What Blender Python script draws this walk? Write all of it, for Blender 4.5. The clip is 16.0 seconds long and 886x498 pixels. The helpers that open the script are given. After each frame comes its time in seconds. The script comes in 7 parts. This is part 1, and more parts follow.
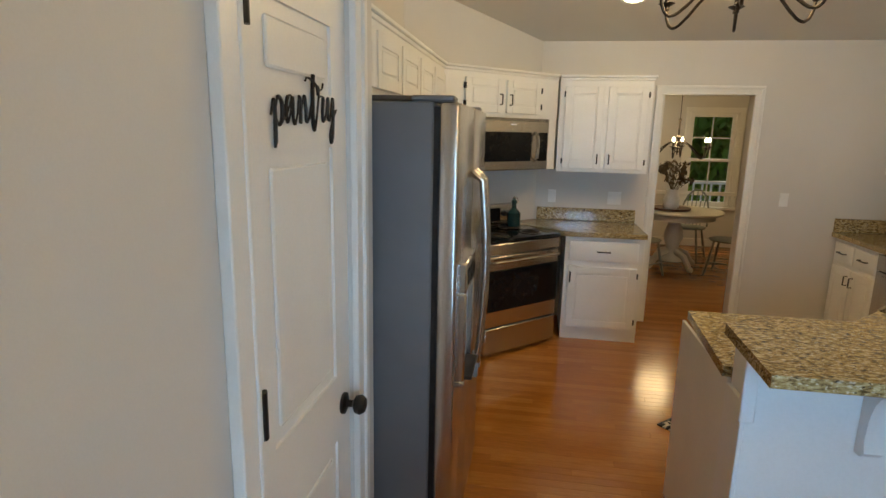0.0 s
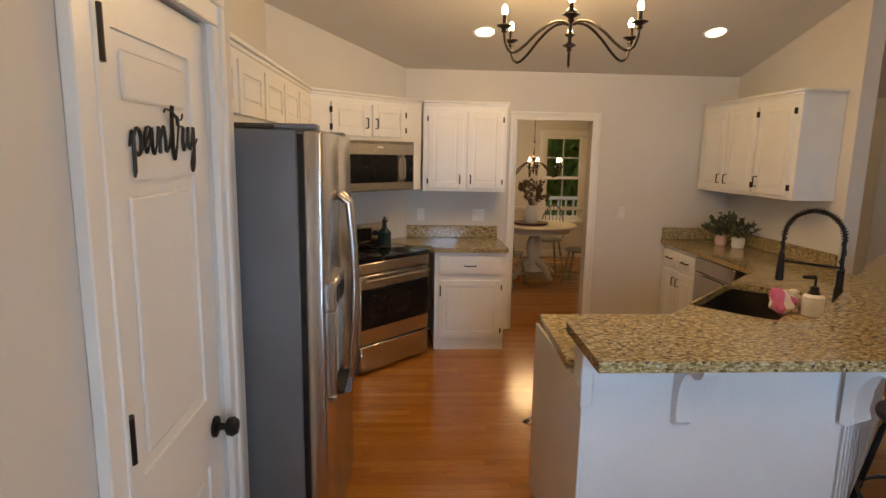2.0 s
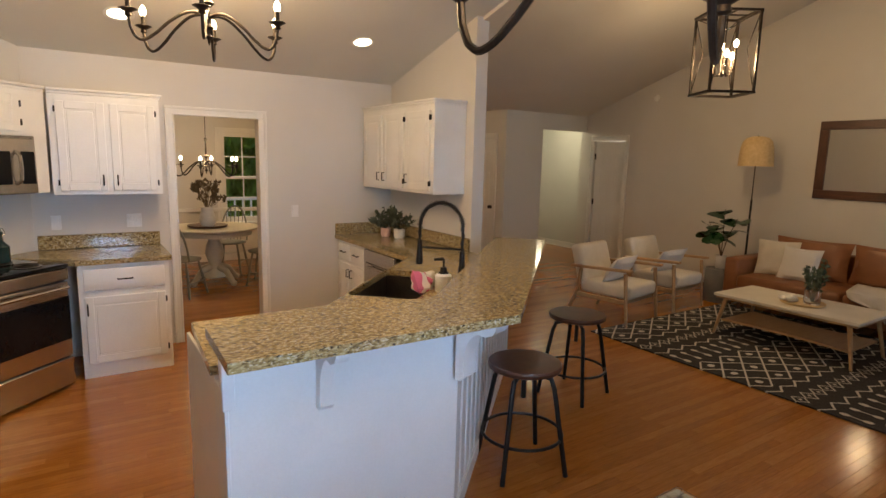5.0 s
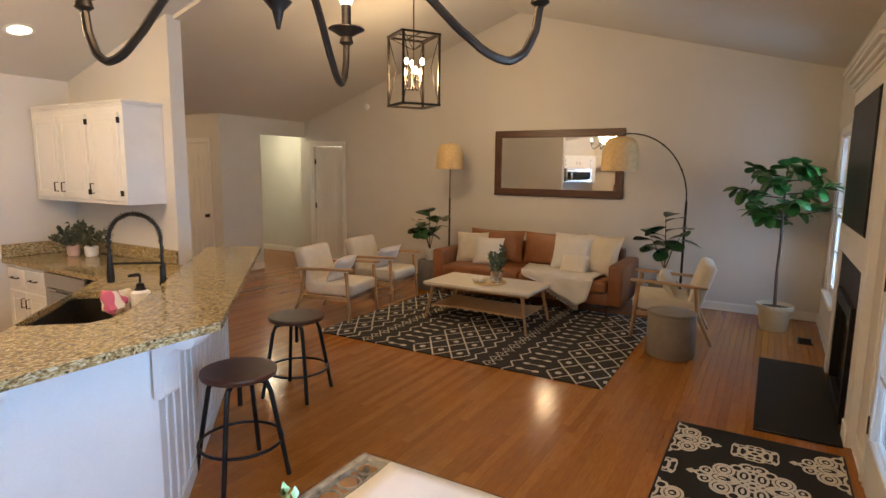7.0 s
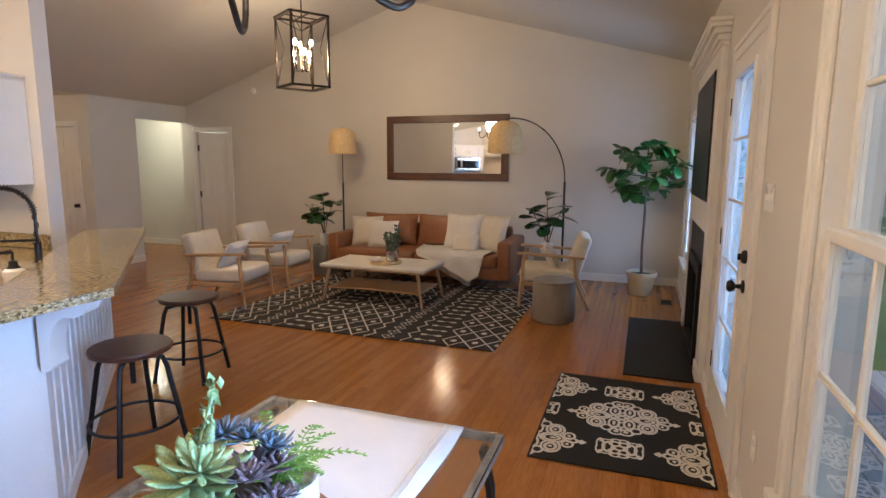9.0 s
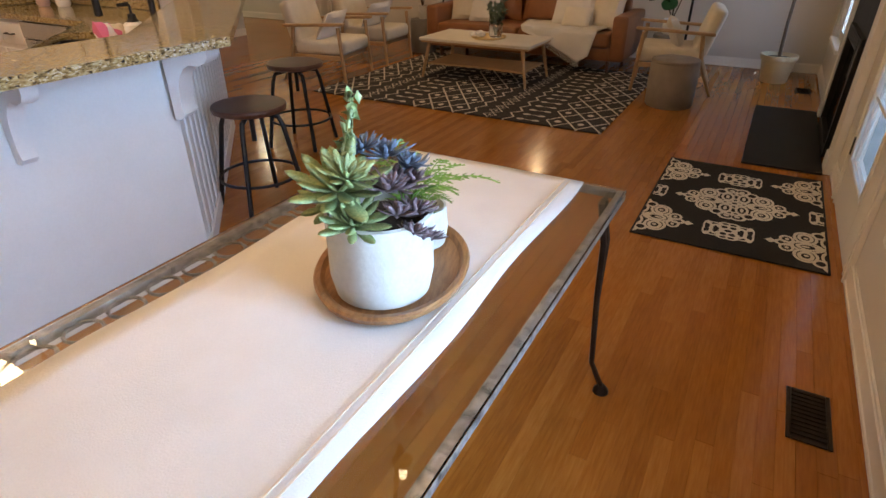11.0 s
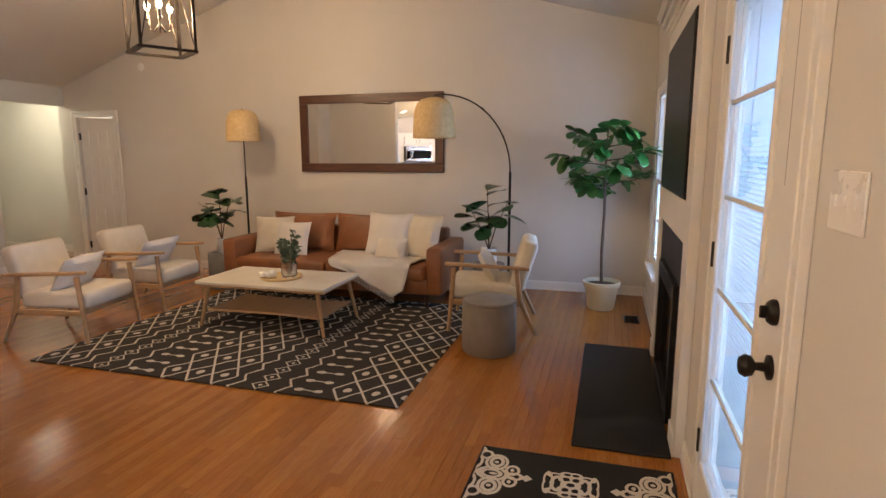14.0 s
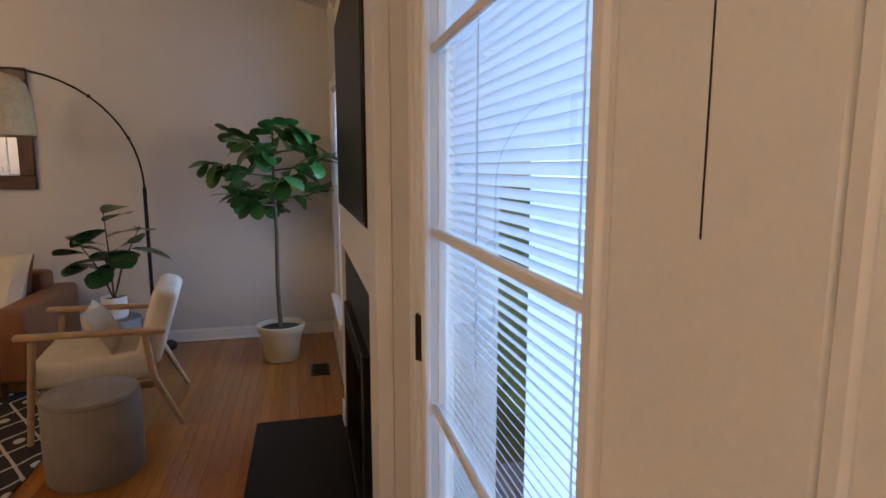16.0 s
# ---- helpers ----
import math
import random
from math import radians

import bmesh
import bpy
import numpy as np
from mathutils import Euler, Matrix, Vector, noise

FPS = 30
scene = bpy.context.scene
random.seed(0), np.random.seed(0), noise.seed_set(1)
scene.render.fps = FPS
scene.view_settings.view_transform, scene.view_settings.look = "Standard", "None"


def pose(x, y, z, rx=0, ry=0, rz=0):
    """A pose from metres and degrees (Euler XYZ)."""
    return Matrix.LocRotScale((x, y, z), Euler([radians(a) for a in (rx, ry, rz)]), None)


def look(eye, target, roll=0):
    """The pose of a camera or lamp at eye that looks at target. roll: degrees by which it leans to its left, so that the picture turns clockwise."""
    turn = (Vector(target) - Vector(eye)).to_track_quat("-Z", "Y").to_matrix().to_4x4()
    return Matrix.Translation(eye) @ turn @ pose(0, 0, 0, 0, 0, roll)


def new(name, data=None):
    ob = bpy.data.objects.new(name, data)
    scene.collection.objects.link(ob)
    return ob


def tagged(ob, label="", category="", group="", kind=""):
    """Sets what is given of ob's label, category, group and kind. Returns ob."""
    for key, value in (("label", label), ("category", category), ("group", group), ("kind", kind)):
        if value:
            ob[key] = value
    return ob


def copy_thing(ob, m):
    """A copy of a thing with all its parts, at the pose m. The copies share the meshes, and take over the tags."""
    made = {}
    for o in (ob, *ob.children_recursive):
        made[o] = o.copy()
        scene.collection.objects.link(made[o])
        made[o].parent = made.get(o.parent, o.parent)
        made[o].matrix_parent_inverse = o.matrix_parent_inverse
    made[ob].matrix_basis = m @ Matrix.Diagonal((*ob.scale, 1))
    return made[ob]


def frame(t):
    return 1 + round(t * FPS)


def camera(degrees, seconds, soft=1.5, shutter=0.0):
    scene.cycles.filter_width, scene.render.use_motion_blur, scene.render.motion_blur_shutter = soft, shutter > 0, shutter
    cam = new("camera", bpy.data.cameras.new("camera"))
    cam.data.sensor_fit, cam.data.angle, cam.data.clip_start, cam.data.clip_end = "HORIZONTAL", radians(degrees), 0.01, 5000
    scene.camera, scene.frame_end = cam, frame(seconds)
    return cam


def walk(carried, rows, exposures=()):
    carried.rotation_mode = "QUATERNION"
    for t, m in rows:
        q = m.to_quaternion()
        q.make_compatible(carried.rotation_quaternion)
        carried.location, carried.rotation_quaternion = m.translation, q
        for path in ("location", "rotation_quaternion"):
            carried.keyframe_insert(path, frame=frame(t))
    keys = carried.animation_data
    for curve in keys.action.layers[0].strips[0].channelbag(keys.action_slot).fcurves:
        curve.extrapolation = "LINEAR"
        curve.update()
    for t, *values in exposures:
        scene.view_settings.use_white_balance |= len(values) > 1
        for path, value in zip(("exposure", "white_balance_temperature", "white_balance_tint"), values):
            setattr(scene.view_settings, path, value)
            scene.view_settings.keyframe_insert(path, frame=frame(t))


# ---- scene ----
cam = camera(76.4, 16.0)
PATH = [
    (0, (0.403, 0.139, 1.682), (0.089, 2.072, 1.274), 1.2),
    (0.5, (0.409, -0.031, 1.718), (0.187, 1.924, 1.358), 1.0),
    (1, (0.427, -0.077, 1.717), (0.253, 1.885, 1.371), 1.2),
    (1.5, (0.447, -0.043, 1.706), (0.378, 1.926, 1.365), 1.0),
    (2, (0.452, 0.008, 1.703), (0.569, 1.977, 1.37), 1.0),
    (2.5, (0.512, -0.026, 1.694), (0.813, 1.923, 1.363), 1.1),
    (3, (0.537, -0.009, 1.665), (1.014, 1.906, 1.344), 0.4),
    (3.2, (0.56, -0.007, 1.663), (1.106, 1.89, 1.342), 1.1),
    (5.5, (0.701, -0.145, 1.71), (1.946, 1.391, 1.406), 1.0),
    (6, (0.714, -0.223, 1.696), (2.129, 1.161, 1.408), 1.0),
    (6.5, (0.717, -0.269, 1.693), (2.292, 0.932, 1.414), 0.8),
    (7, (0.709, -0.305, 1.714), (2.421, 0.692, 1.434), 0.7),
    (7.5, (0.684, -0.306, 1.683), (2.494, 0.502, 1.416), 0.9),
    (8, (0.658, -0.315, 1.678), (2.523, 0.354, 1.413), 0.8),
    (8.5, (0.597, -0.319, 1.637), (2.477, 0.312, 1.377), 0.8),
    (9, (0.536, -0.379, 1.582), (2.401, 0.278, 1.284), 0.4),
    (9.5, (0.512, -0.372, 1.458), (2.306, 0.336, 0.929), 0.3),
    (9.7, (0.499, -0.355, 1.427), (2.25, 0.373, 0.792), 0.4),
    (11.8, (0.553, -0.29, 1.48), (2.032, 0.611, 0.48), 0.5),
    (12, (0.598, -0.293, 1.51), (2.132, 0.654, 0.643), 0.5),
    (12.5, (0.845, -0.315, 1.559), (2.477, 0.687, 0.98), 0.1),
    (13, (1.211, -0.375, 1.567), (2.912, 0.588, 1.147), 0.0),
    (13.5, (1.582, -0.411, 1.561), (3.387, 0.375, 1.208), -0.1),
    (14, (1.978, -0.447, 1.541), (3.872, 0.108, 1.215), -0.1),
    (14.5, (2.388, -0.479, 1.536), (4.325, -0.088, 1.228), -0.2),
    (15, (2.769, -0.496, 1.527), (4.737, -0.302, 1.224), 0.0),
    (15.5, (3.088, -0.582, 1.518), (5.062, -0.709, 1.22), -0.2),
    (16, (3.258, -0.628, 1.511), (5.179, -1.104, 1.227), 0.0),
]
walk(cam, [(t, look(eye, target, roll)) for t, eye, target, roll in PATH],
     exposures=[(0, -0.48, 6350, -8), (1, -0.50, 6950, -3), (2.5, -0.40, 7400, 6), (5.5, 0.0, 6500, 4), (7, 0.42, 6450, 5), (8, 0.58, 6150, 7), (9, 0.52, 5650, 7), (9.5, 0.30, 6150, 10), (12, 0.10, 6950, 9), (12.5, 0.36, 6950, 9), (13, 0.55, 6950, 10), (14, 0.70, 6150, 10), (15, 0.55, 5950, 10), (15.5, 0.38, 6100, 11), (16, 0.02, 6250, 13)])


# ---- light ----
world = bpy.data.worlds.new("sky")
scene.world = world
world.use_nodes = True
wn = world.node_tree.nodes
sky = wn.new("ShaderNodeTexSky")
sky.sky_type, sky.sun_disc = "NISHITA", False
sky.sun_elevation, sky.sun_rotation = radians(48), radians(200)
world.node_tree.links.new(sky.outputs[0], wn["Background"].inputs[0])
wn["Background"].inputs[1].default_value = 0.15


def lamp(name, kind, m, watts, color, size=0.1, size_y=None, angle=None):
    d = bpy.data.lights.new(name, kind)
    d.energy, d.color = watts, color
    if kind == "AREA":
        d.size = size
        if size_y:
            d.shape, d.size_y = "RECTANGLE", size_y
    elif kind == "SUN":
        d.angle = size
    else:
        d.shadow_soft_size = size
    if kind == "SPOT":
        d.spot_size, d.spot_blend = angle, 0.5
    ob = new(name, d)
    ob.matrix_world = m
    return ob


WARM = (1.0, 0.66, 0.36)
DAY = (0.40, 0.62, 1.0)
lamp("sun", "SUN", look((0, 0, 10), (-1.2, -3.5, 0)), 2.5, (1.0, 0.93, 0.82), radians(0.5))
lamp("window_daylight", "AREA", look((1.25, -1.10, 1.36), (1.50, 3, 0.9)), 30, DAY, 0.74, 1.6).data.spread = radians(105)
lamp("door_daylight", "AREA", look((3.95, -1.12, 1.05), (3.95, 3, 1.05)), 12, DAY, 0.95, 2.0)
lamp("far_window_daylight", "AREA", look((7.35, -1.12, 1.3), (7.35, 3, 0.9)), 17, DAY, 0.7, 1.4)
lamp("nook_lamp", "POINT", pose(1.426, 0.44, 2.20), 24, WARM, 0.25)
lamp("kitchen_lamp", "POINT", pose(1.38, 3.43, 2.62), 80, WARM, 0.25)
lamp("lantern_lamp", "POINT", pose(6.07, 3.22, 2.72), 66, WARM, 0.10)
lamp("dining_lamp", "POINT", pose(2.15, 7.8, 1.75), 40, WARM, 0.2)
# added fill light to brighten the bedroom; it has no fitting
lamp("bedroom_fill", "POINT", pose(9.2, 6.4, 2.2), 14, (1.0, 0.86, 0.7), 0.1)
lamp("hall_lamp", "POINT", pose(8.2, 8.0, 2.40), 22, (1.0, 0.86, 0.6), 0.1)
# unseen fill added for the foyer walls, no fixture belongs to it
lamp("foyer_fill", "POINT", pose(4.9, 8.2, 2.3), 16, WARM, 0.1)


# ---- materials ----
def nodes_of(name, rough=0.5, metal=0.0, color=(0.5, 0.5, 0.5)):
    m = bpy.data.materials.new(name)
    m.use_nodes = True
    b = m.node_tree.nodes["Principled BSDF"]
    b.inputs["Base Color"].default_value = (*color, 1)
    b.inputs["Roughness"].default_value, b.inputs["Metallic"].default_value = rough, metal
    return m, m.node_tree.nodes, m.node_tree.links, b


def coords(n, l, scale=(1, 1, 1), kind="Object"):
    c, mp = n.new("ShaderNodeTexCoord"), n.new("ShaderNodeMapping")
    mp.inputs["Scale"].default_value = scale
    l.new(c.outputs[kind], mp.inputs[0])
    return mp.outputs[0]


def noise_tex(n, l, vec, scale, detail=4, rough=0.55):
    t = n.new("ShaderNodeTexNoise")
    t.inputs["Scale"].default_value, t.inputs["Detail"].default_value, t.inputs["Roughness"].default_value = scale, detail, rough
    l.new(vec, t.inputs["Vector"])
    return t.outputs["Fac"]


def ramp(n, l, fac, stops):
    r = n.new("ShaderNodeValToRGB")
    e = r.color_ramp.elements
    while len(e) < len(stops):
        e.new(0.5)
    for el, (p, c) in zip(e, stops):
        el.position, el.color = p, (*c, 1)
    l.new(fac, r.inputs[0])
    return r.outputs[0]


def relief(n, l, b, fac, strength, distance=0.002):
    bp = n.new("ShaderNodeBump")
    bp.inputs["Strength"].default_value, bp.inputs["Distance"].default_value = strength, distance
    l.new(fac, bp.inputs["Height"])
    l.new(bp.outputs[0], b.inputs["Normal"])


def calc(n, l, op, a, b=0.0, c=None):
    m = n.new("ShaderNodeMath")
    m.operation = op
    for i, v in enumerate((a, b) if c is None else (a, b, c)):
        if isinstance(v, (int, float)):
            m.inputs[i].default_value = v
        else:
            l.new(v, m.inputs[i])
    return m.outputs[0]


def mixed(n, l, fac, c1, c2):
    m = n.new("ShaderNodeMix")
    m.data_type = "RGBA"
    if isinstance(fac, (int, float)):
        m.inputs[0].default_value = fac
    else:
        l.new(fac, m.inputs[0])
    for i, c in ((6, c1), (7, c2)):
        if isinstance(c, tuple):
            m.inputs[i].default_value = (*c, 1)
        else:
            l.new(c, m.inputs[i])
    return m.outputs[2]


def surface(name, c1, c2, rough=0.5, scale=8.0, bump=0.1, fine=120.0, metal=0.0, stretch=(1, 1, 1), spread=0.12, coat=0.0):
    """Two tones mixed by coarse noise, with fine relief and uneven gloss."""
    m, n, l, b = nodes_of(name, rough, metal)
    v = coords(n, l, stretch)
    big, small = noise_tex(n, l, v, scale), noise_tex(n, l, v, fine, 3)
    fac = calc(n, l, "MULTIPLY_ADD", small, 0.35, calc(n, l, "MULTIPLY", big, 0.65))
    l.new(ramp(n, l, fac, [(0.35, c1), (0.65, c2)]), b.inputs["Base Color"])
    l.new(calc(n, l, "MULTIPLY_ADD", big, spread, rough - spread / 2), b.inputs["Roughness"])
    relief(n, l, b, small, bump)
    b.inputs["Coat Weight"].default_value = coat
    return m


def glowing(name, color, strength):
    m, n, l, b = nodes_of(name, 0.4, 0, color)
    b.inputs["Emission Color"].default_value, b.inputs["Emission Strength"].default_value = (*color, 1), strength
    return m


def glass(name, tint=(0.97, 0.99, 0.98), rough=0.0):
    m, n, l, b = nodes_of(name, rough, 0, tint)
    b.inputs["Transmission Weight"].default_value, b.inputs["IOR"].default_value = 1.0, 1.45
    return m


def let_through(mat, color, share):
    """Thin leaves pass part of the light on."""
    t = mat.node_tree
    mix, thin = t.nodes.new("ShaderNodeMixShader"), t.nodes.new("ShaderNodeBsdfTranslucent")
    thin.inputs[0].default_value, mix.inputs[0].default_value = (*color, 1), share
    t.links.new(t.nodes["Principled BSDF"].outputs[0], mix.inputs[1])
    t.links.new(thin.outputs[0], mix.inputs[2])
    t.links.new(mix.outputs[0], t.nodes["Material Output"].inputs[0])


WALL = surface("wall_paint", (0.608, 0.582, 0.543), (0.648, 0.622, 0.583), 0.62, 1.5, 0.06, 260)
HALLWALL = surface("hall_wall_paint", (0.60, 0.60, 0.56), (0.64, 0.63, 0.59), 0.6, 1.5, 0.06, 260)
CEIL = surface("ceiling_paint", (0.625, 0.595, 0.535), (0.665, 0.635, 0.57), 0.8, 1.2, 0.10, 200)
TRIM = surface("trim_paint", (0.74, 0.72, 0.68), (0.80, 0.78, 0.74), 0.34, 3.0, 0.03, 150)
CABINET = surface("cabinet_paint", (0.74, 0.73, 0.70), (0.80, 0.79, 0.76), 0.36, 4.0, 0.04, 90)
BLACK = surface("black_iron", (0.012, 0.011, 0.011), (0.03, 0.026, 0.024), 0.42, 20, 0.15, 220, 0.6)
BRONZE = surface("dark_bronze", (0.018, 0.014, 0.012), (0.05, 0.038, 0.03), 0.38, 14, 0.12, 200, 0.7)
STEEL = surface("brushed_steel", (0.50, 0.47, 0.44), (0.58, 0.55, 0.51), 0.24, 1.2, 0.015, 3, 1.0, (30, 30, 0.6), 0.05)
GREYSTEEL = surface("grey_appliance_side", (0.15, 0.15, 0.155), (0.19, 0.19, 0.195), 0.45, 3.0, 0.12, 400, 0.3)
BLACKGLASS = surface("black_glass", (0.006, 0.006, 0.007), (0.010, 0.010, 0.011), 0.08, 3.0, 0.0, 50, 0.0, (1, 1, 1), 0.03)
LEATHER = surface("tan_leather", (0.20, 0.075, 0.028), (0.29, 0.115, 0.045), 0.40, 5.0, 0.25, 180, 0.0, (1, 1, 1), 0.2)
LINEN = surface("cream_linen", (0.62, 0.56, 0.46), (0.72, 0.66, 0.56), 0.9, 6.0, 0.5, 420)
WHITECLOTH = surface("white_cotton", (0.66, 0.63, 0.60), (0.74, 0.71, 0.68), 0.92, 5.0, 0.5, 300)
OAK = surface("light_oak", (0.36, 0.215, 0.10), (0.47, 0.30, 0.155), 0.45, 3.0, 0.15, 40, 0.0, (1, 8, 8))
WALNUT = surface("dark_walnut", (0.050, 0.018, 0.010), (0.115, 0.045, 0.024), 0.38, 4.0, 0.2, 50, 0.0, (1, 10, 10))
WALNUT_UP = surface("dark_walnut_upright", (0.050, 0.018, 0.010), (0.115, 0.045, 0.024), 0.38, 4.0, 0.2, 50, 0.0, (10, 10, 1))
STONETOP = surface("pale_stone_top", (0.62, 0.58, 0.50), (0.72, 0.68, 0.60), 0.35, 5.0, 0.03, 80)
POUF = surface("taupe_velvet", (0.20, 0.165, 0.13), (0.28, 0.235, 0.19), 0.85, 6.0, 0.4, 300)
LEAF = surface("fig_leaf", (0.014, 0.075, 0.016), (0.045, 0.165, 0.032), 0.30, 12, 0.2, 60, 0.0, (1, 1, 1), 0.1)
RUBBER = surface("rubber_fig_leaf", (0.008, 0.035, 0.010), (0.022, 0.075, 0.020), 0.28, 12, 0.2, 60, 0.0, (1, 1, 1), 0.1)
STEM = surface("stem_bark", (0.055, 0.035, 0.022), (0.11, 0.075, 0.05), 0.8, 20, 0.5, 90)
CERAMIC = surface("white_ceramic", (0.74, 0.73, 0.71), (0.82, 0.81, 0.79), 0.28, 6.0, 0.08, 120)
MATTEPOT = surface("matte_white_pot", (0.44, 0.43, 0.39), (0.54, 0.53, 0.49), 0.75, 9.0, 0.35, 90)
CREAMPOT = surface("cream_glazed_pot", (0.52, 0.45, 0.31), (0.62, 0.55, 0.40), 0.42, 6.0, 0.1, 90)
SOIL = surface("potting_soil", (0.02, 0.014, 0.01), (0.05, 0.035, 0.025), 0.95, 40, 0.9, 160)
RATTAN = surface("woven_rattan", (0.60, 0.42, 0.20), (0.74, 0.56, 0.30), 0.7, 30, 0.6, 260)
SLATE = surface("black_slate", (0.010, 0.009, 0.009), (0.020, 0.018, 0.017), 0.50, 3.0, 0.1, 120)
GREYSTOOL = surface("grey_painted_stool", (0.16, 0.155, 0.15), (0.23, 0.22, 0.21), 0.6, 5.0, 0.15, 100)
for _m in (BLACKGLASS, SLATE):
    _m.node_tree.nodes["Principled BSDF"].inputs["Specular IOR Level"].default_value = 0.22
GLASS = glass("clear_glass")
FROST = glass("rain_glass", (0.90, 0.95, 0.97), 0.10)
MIRROR, _n, _l, _b = nodes_of("mirror_silver", 0.015, 1.0, (0.86, 0.86, 0.84))
BULB = glowing("lit_bulb", (1.0, 0.76, 0.46), 22)
CANLIGHT = glowing("recessed_lens", (1.0, 0.80, 0.55), 9)
SOCKET = surface("candle_sleeve", (0.03, 0.026, 0.022), (0.06, 0.05, 0.042), 0.5, 20, 0.05, 100)


def granite():
    m, n, l, b = nodes_of("speckled_granite", 0.10)
    v = coords(n, l, (1.3, 2.9, 2.9))
    warp = n.new("ShaderNodeVectorMath")
    warp.operation = "MULTIPLY_ADD"
    nt = n.new("ShaderNodeTexNoise")
    nt.inputs["Scale"].default_value = 14
    l.new(v, nt.inputs["Vector"])
    l.new(nt.outputs["Color"], warp.inputs[0])
    warp.inputs[1].default_value = (0.06, 0.06, 0.06)
    l.new(v, warp.inputs[2])
    w = warp.outputs[0]
    base = ramp(n, l, noise_tex(n, l, w, 30, 5, 0.65), [(0.36, (0.08, 0.055, 0.022)), (0.46, (0.27, 0.19, 0.075)), (0.56, (0.43, 0.34, 0.17)), (0.68, (0.58, 0.52, 0.34))])
    dark = ramp(n, l, noise_tex(n, l, w, 46, 3, 0.6), [(0.36, (1, 1, 1)), (0.42, (0, 0, 0))])
    pale = ramp(n, l, noise_tex(n, l, w, 60, 2, 0.5), [(0.60, (0, 0, 0)), (0.66, (1, 1, 1))])
    c = mixed(n, l, dark, base, (0.022, 0.018, 0.016))
    c = mixed(n, l, calc(n, l, "MULTIPLY", pale, 0.7), c, (0.62, 0.58, 0.48))
    l.new(c, b.inputs["Base Color"])
    return m


GRANITE = granite()


def oak_floor():
    """Polished red-oak strips; each strip takes its own tone."""
    m, n, l, b = nodes_of("polished_oak_strip", 0.16)
    v = coords(n, l, (1.2, 14, 14))
    grain = noise_tex(n, l, v, 7, 6, 0.62)
    info, geo = n.new("ShaderNodeObjectInfo"), n.new("ShaderNodeNewGeometry")
    tone = calc(n, l, "FRACT", calc(n, l, "ADD", info.outputs["Random"], geo.outputs["Random Per Island"]))
    fac = calc(n, l, "MULTIPLY_ADD", tone, 0.22, calc(n, l, "MULTIPLY_ADD", grain, 0.62, 0.08))
    l.new(ramp(n, l, fac, [(0.22, (0.225, 0.072, 0.011)), (0.5, (0.350, 0.128, 0.020)), (0.78, (0.48, 0.205, 0.042))]), b.inputs["Base Color"])
    wear = noise_tex(n, l, coords(n, l, (1, 1, 1)), 2.4, 3)
    l.new(calc(n, l, "MULTIPLY_ADD", wear, 0.12, 0.10), b.inputs["Roughness"])
    relief(n, l, b, grain, 0.12, 0.001)
    return m


OAKFLOOR = oak_floor()


# ---- mesh helpers ----
def bx(bm, x0, x1, y0, y1, z0, z1, bev=0.0, seg=1, m=None):
    r = bmesh.ops.create_cube(bm, size=1.0)
    vs = r["verts"]
    t = Matrix.Translation(((x0 + x1) / 2, (y0 + y1) / 2, (z0 + z1) / 2)) @ Matrix.Diagonal((abs(x1 - x0), abs(y1 - y0), abs(z1 - z0), 1))
    bmesh.ops.transform(bm, matrix=t, verts=vs)
    if bev:
        es = list({e for v in vs for e in v.link_edges})
        out = bmesh.ops.bevel(bm, geom=es, offset=bev, segments=seg, affect="EDGES", profile=0.5)
        vs = list({v for f in out["faces"] for v in f.verts} | {v for v in vs if v.is_valid})
    if m is not None:
        bmesh.ops.transform(bm, matrix=m, verts=vs)
    return vs


def prism(bm, pts, z0, z1, bev=0.0):
    """An upright prism over a plan outline given anticlockwise."""
    lo, hi = [bm.verts.new((x, y, z0)) for x, y in pts], [bm.verts.new((x, y, z1)) for x, y in pts]
    k = len(pts)
    fs = [bm.faces.new(lo[::-1]), bm.faces.new(hi)] + [bm.faces.new((lo[i], lo[(i + 1) % k], hi[(i + 1) % k], hi[i])) for i in range(k)]
    if bev:
        es = list({e for f in fs[:2] for e in f.edges})
        bmesh.ops.bevel(bm, geom=es, offset=bev, segments=2, affect="EDGES", profile=0.5)


def tube(bm, pts, r, n=8, caps=True):
    """A round bar along points; r is a radius or one for each point."""
    pts = [Vector(p) for p in pts]
    rs = r if isinstance(r, (list, tuple)) else [r] * len(pts)
    rings, up = [], None
    for i, p in enumerate(pts):
        d = (pts[min(i + 1, len(pts) - 1)] - pts[max(i - 1, 0)]).normalized()
        if up is None:
            up = Vector((0, 0, 1)) if abs(d.z) < 0.9 else Vector((1, 0, 0))
        s = d.cross(up).normalized()
        up = s.cross(d).normalized()
        rings.append([bm.verts.new(p + (s * math.cos(a) + up * math.sin(a)) * rs[i]) for a in (2 * math.pi * k / n for k in range(n))])
    for a, b in zip(rings, rings[1:]):
        for k in range(n):
            bm.faces.new((a[k], a[(k + 1) % n], b[(k + 1) % n], b[k]))
    if caps:
        bm.faces.new(rings[0][::-1])
        bm.faces.new(rings[-1])


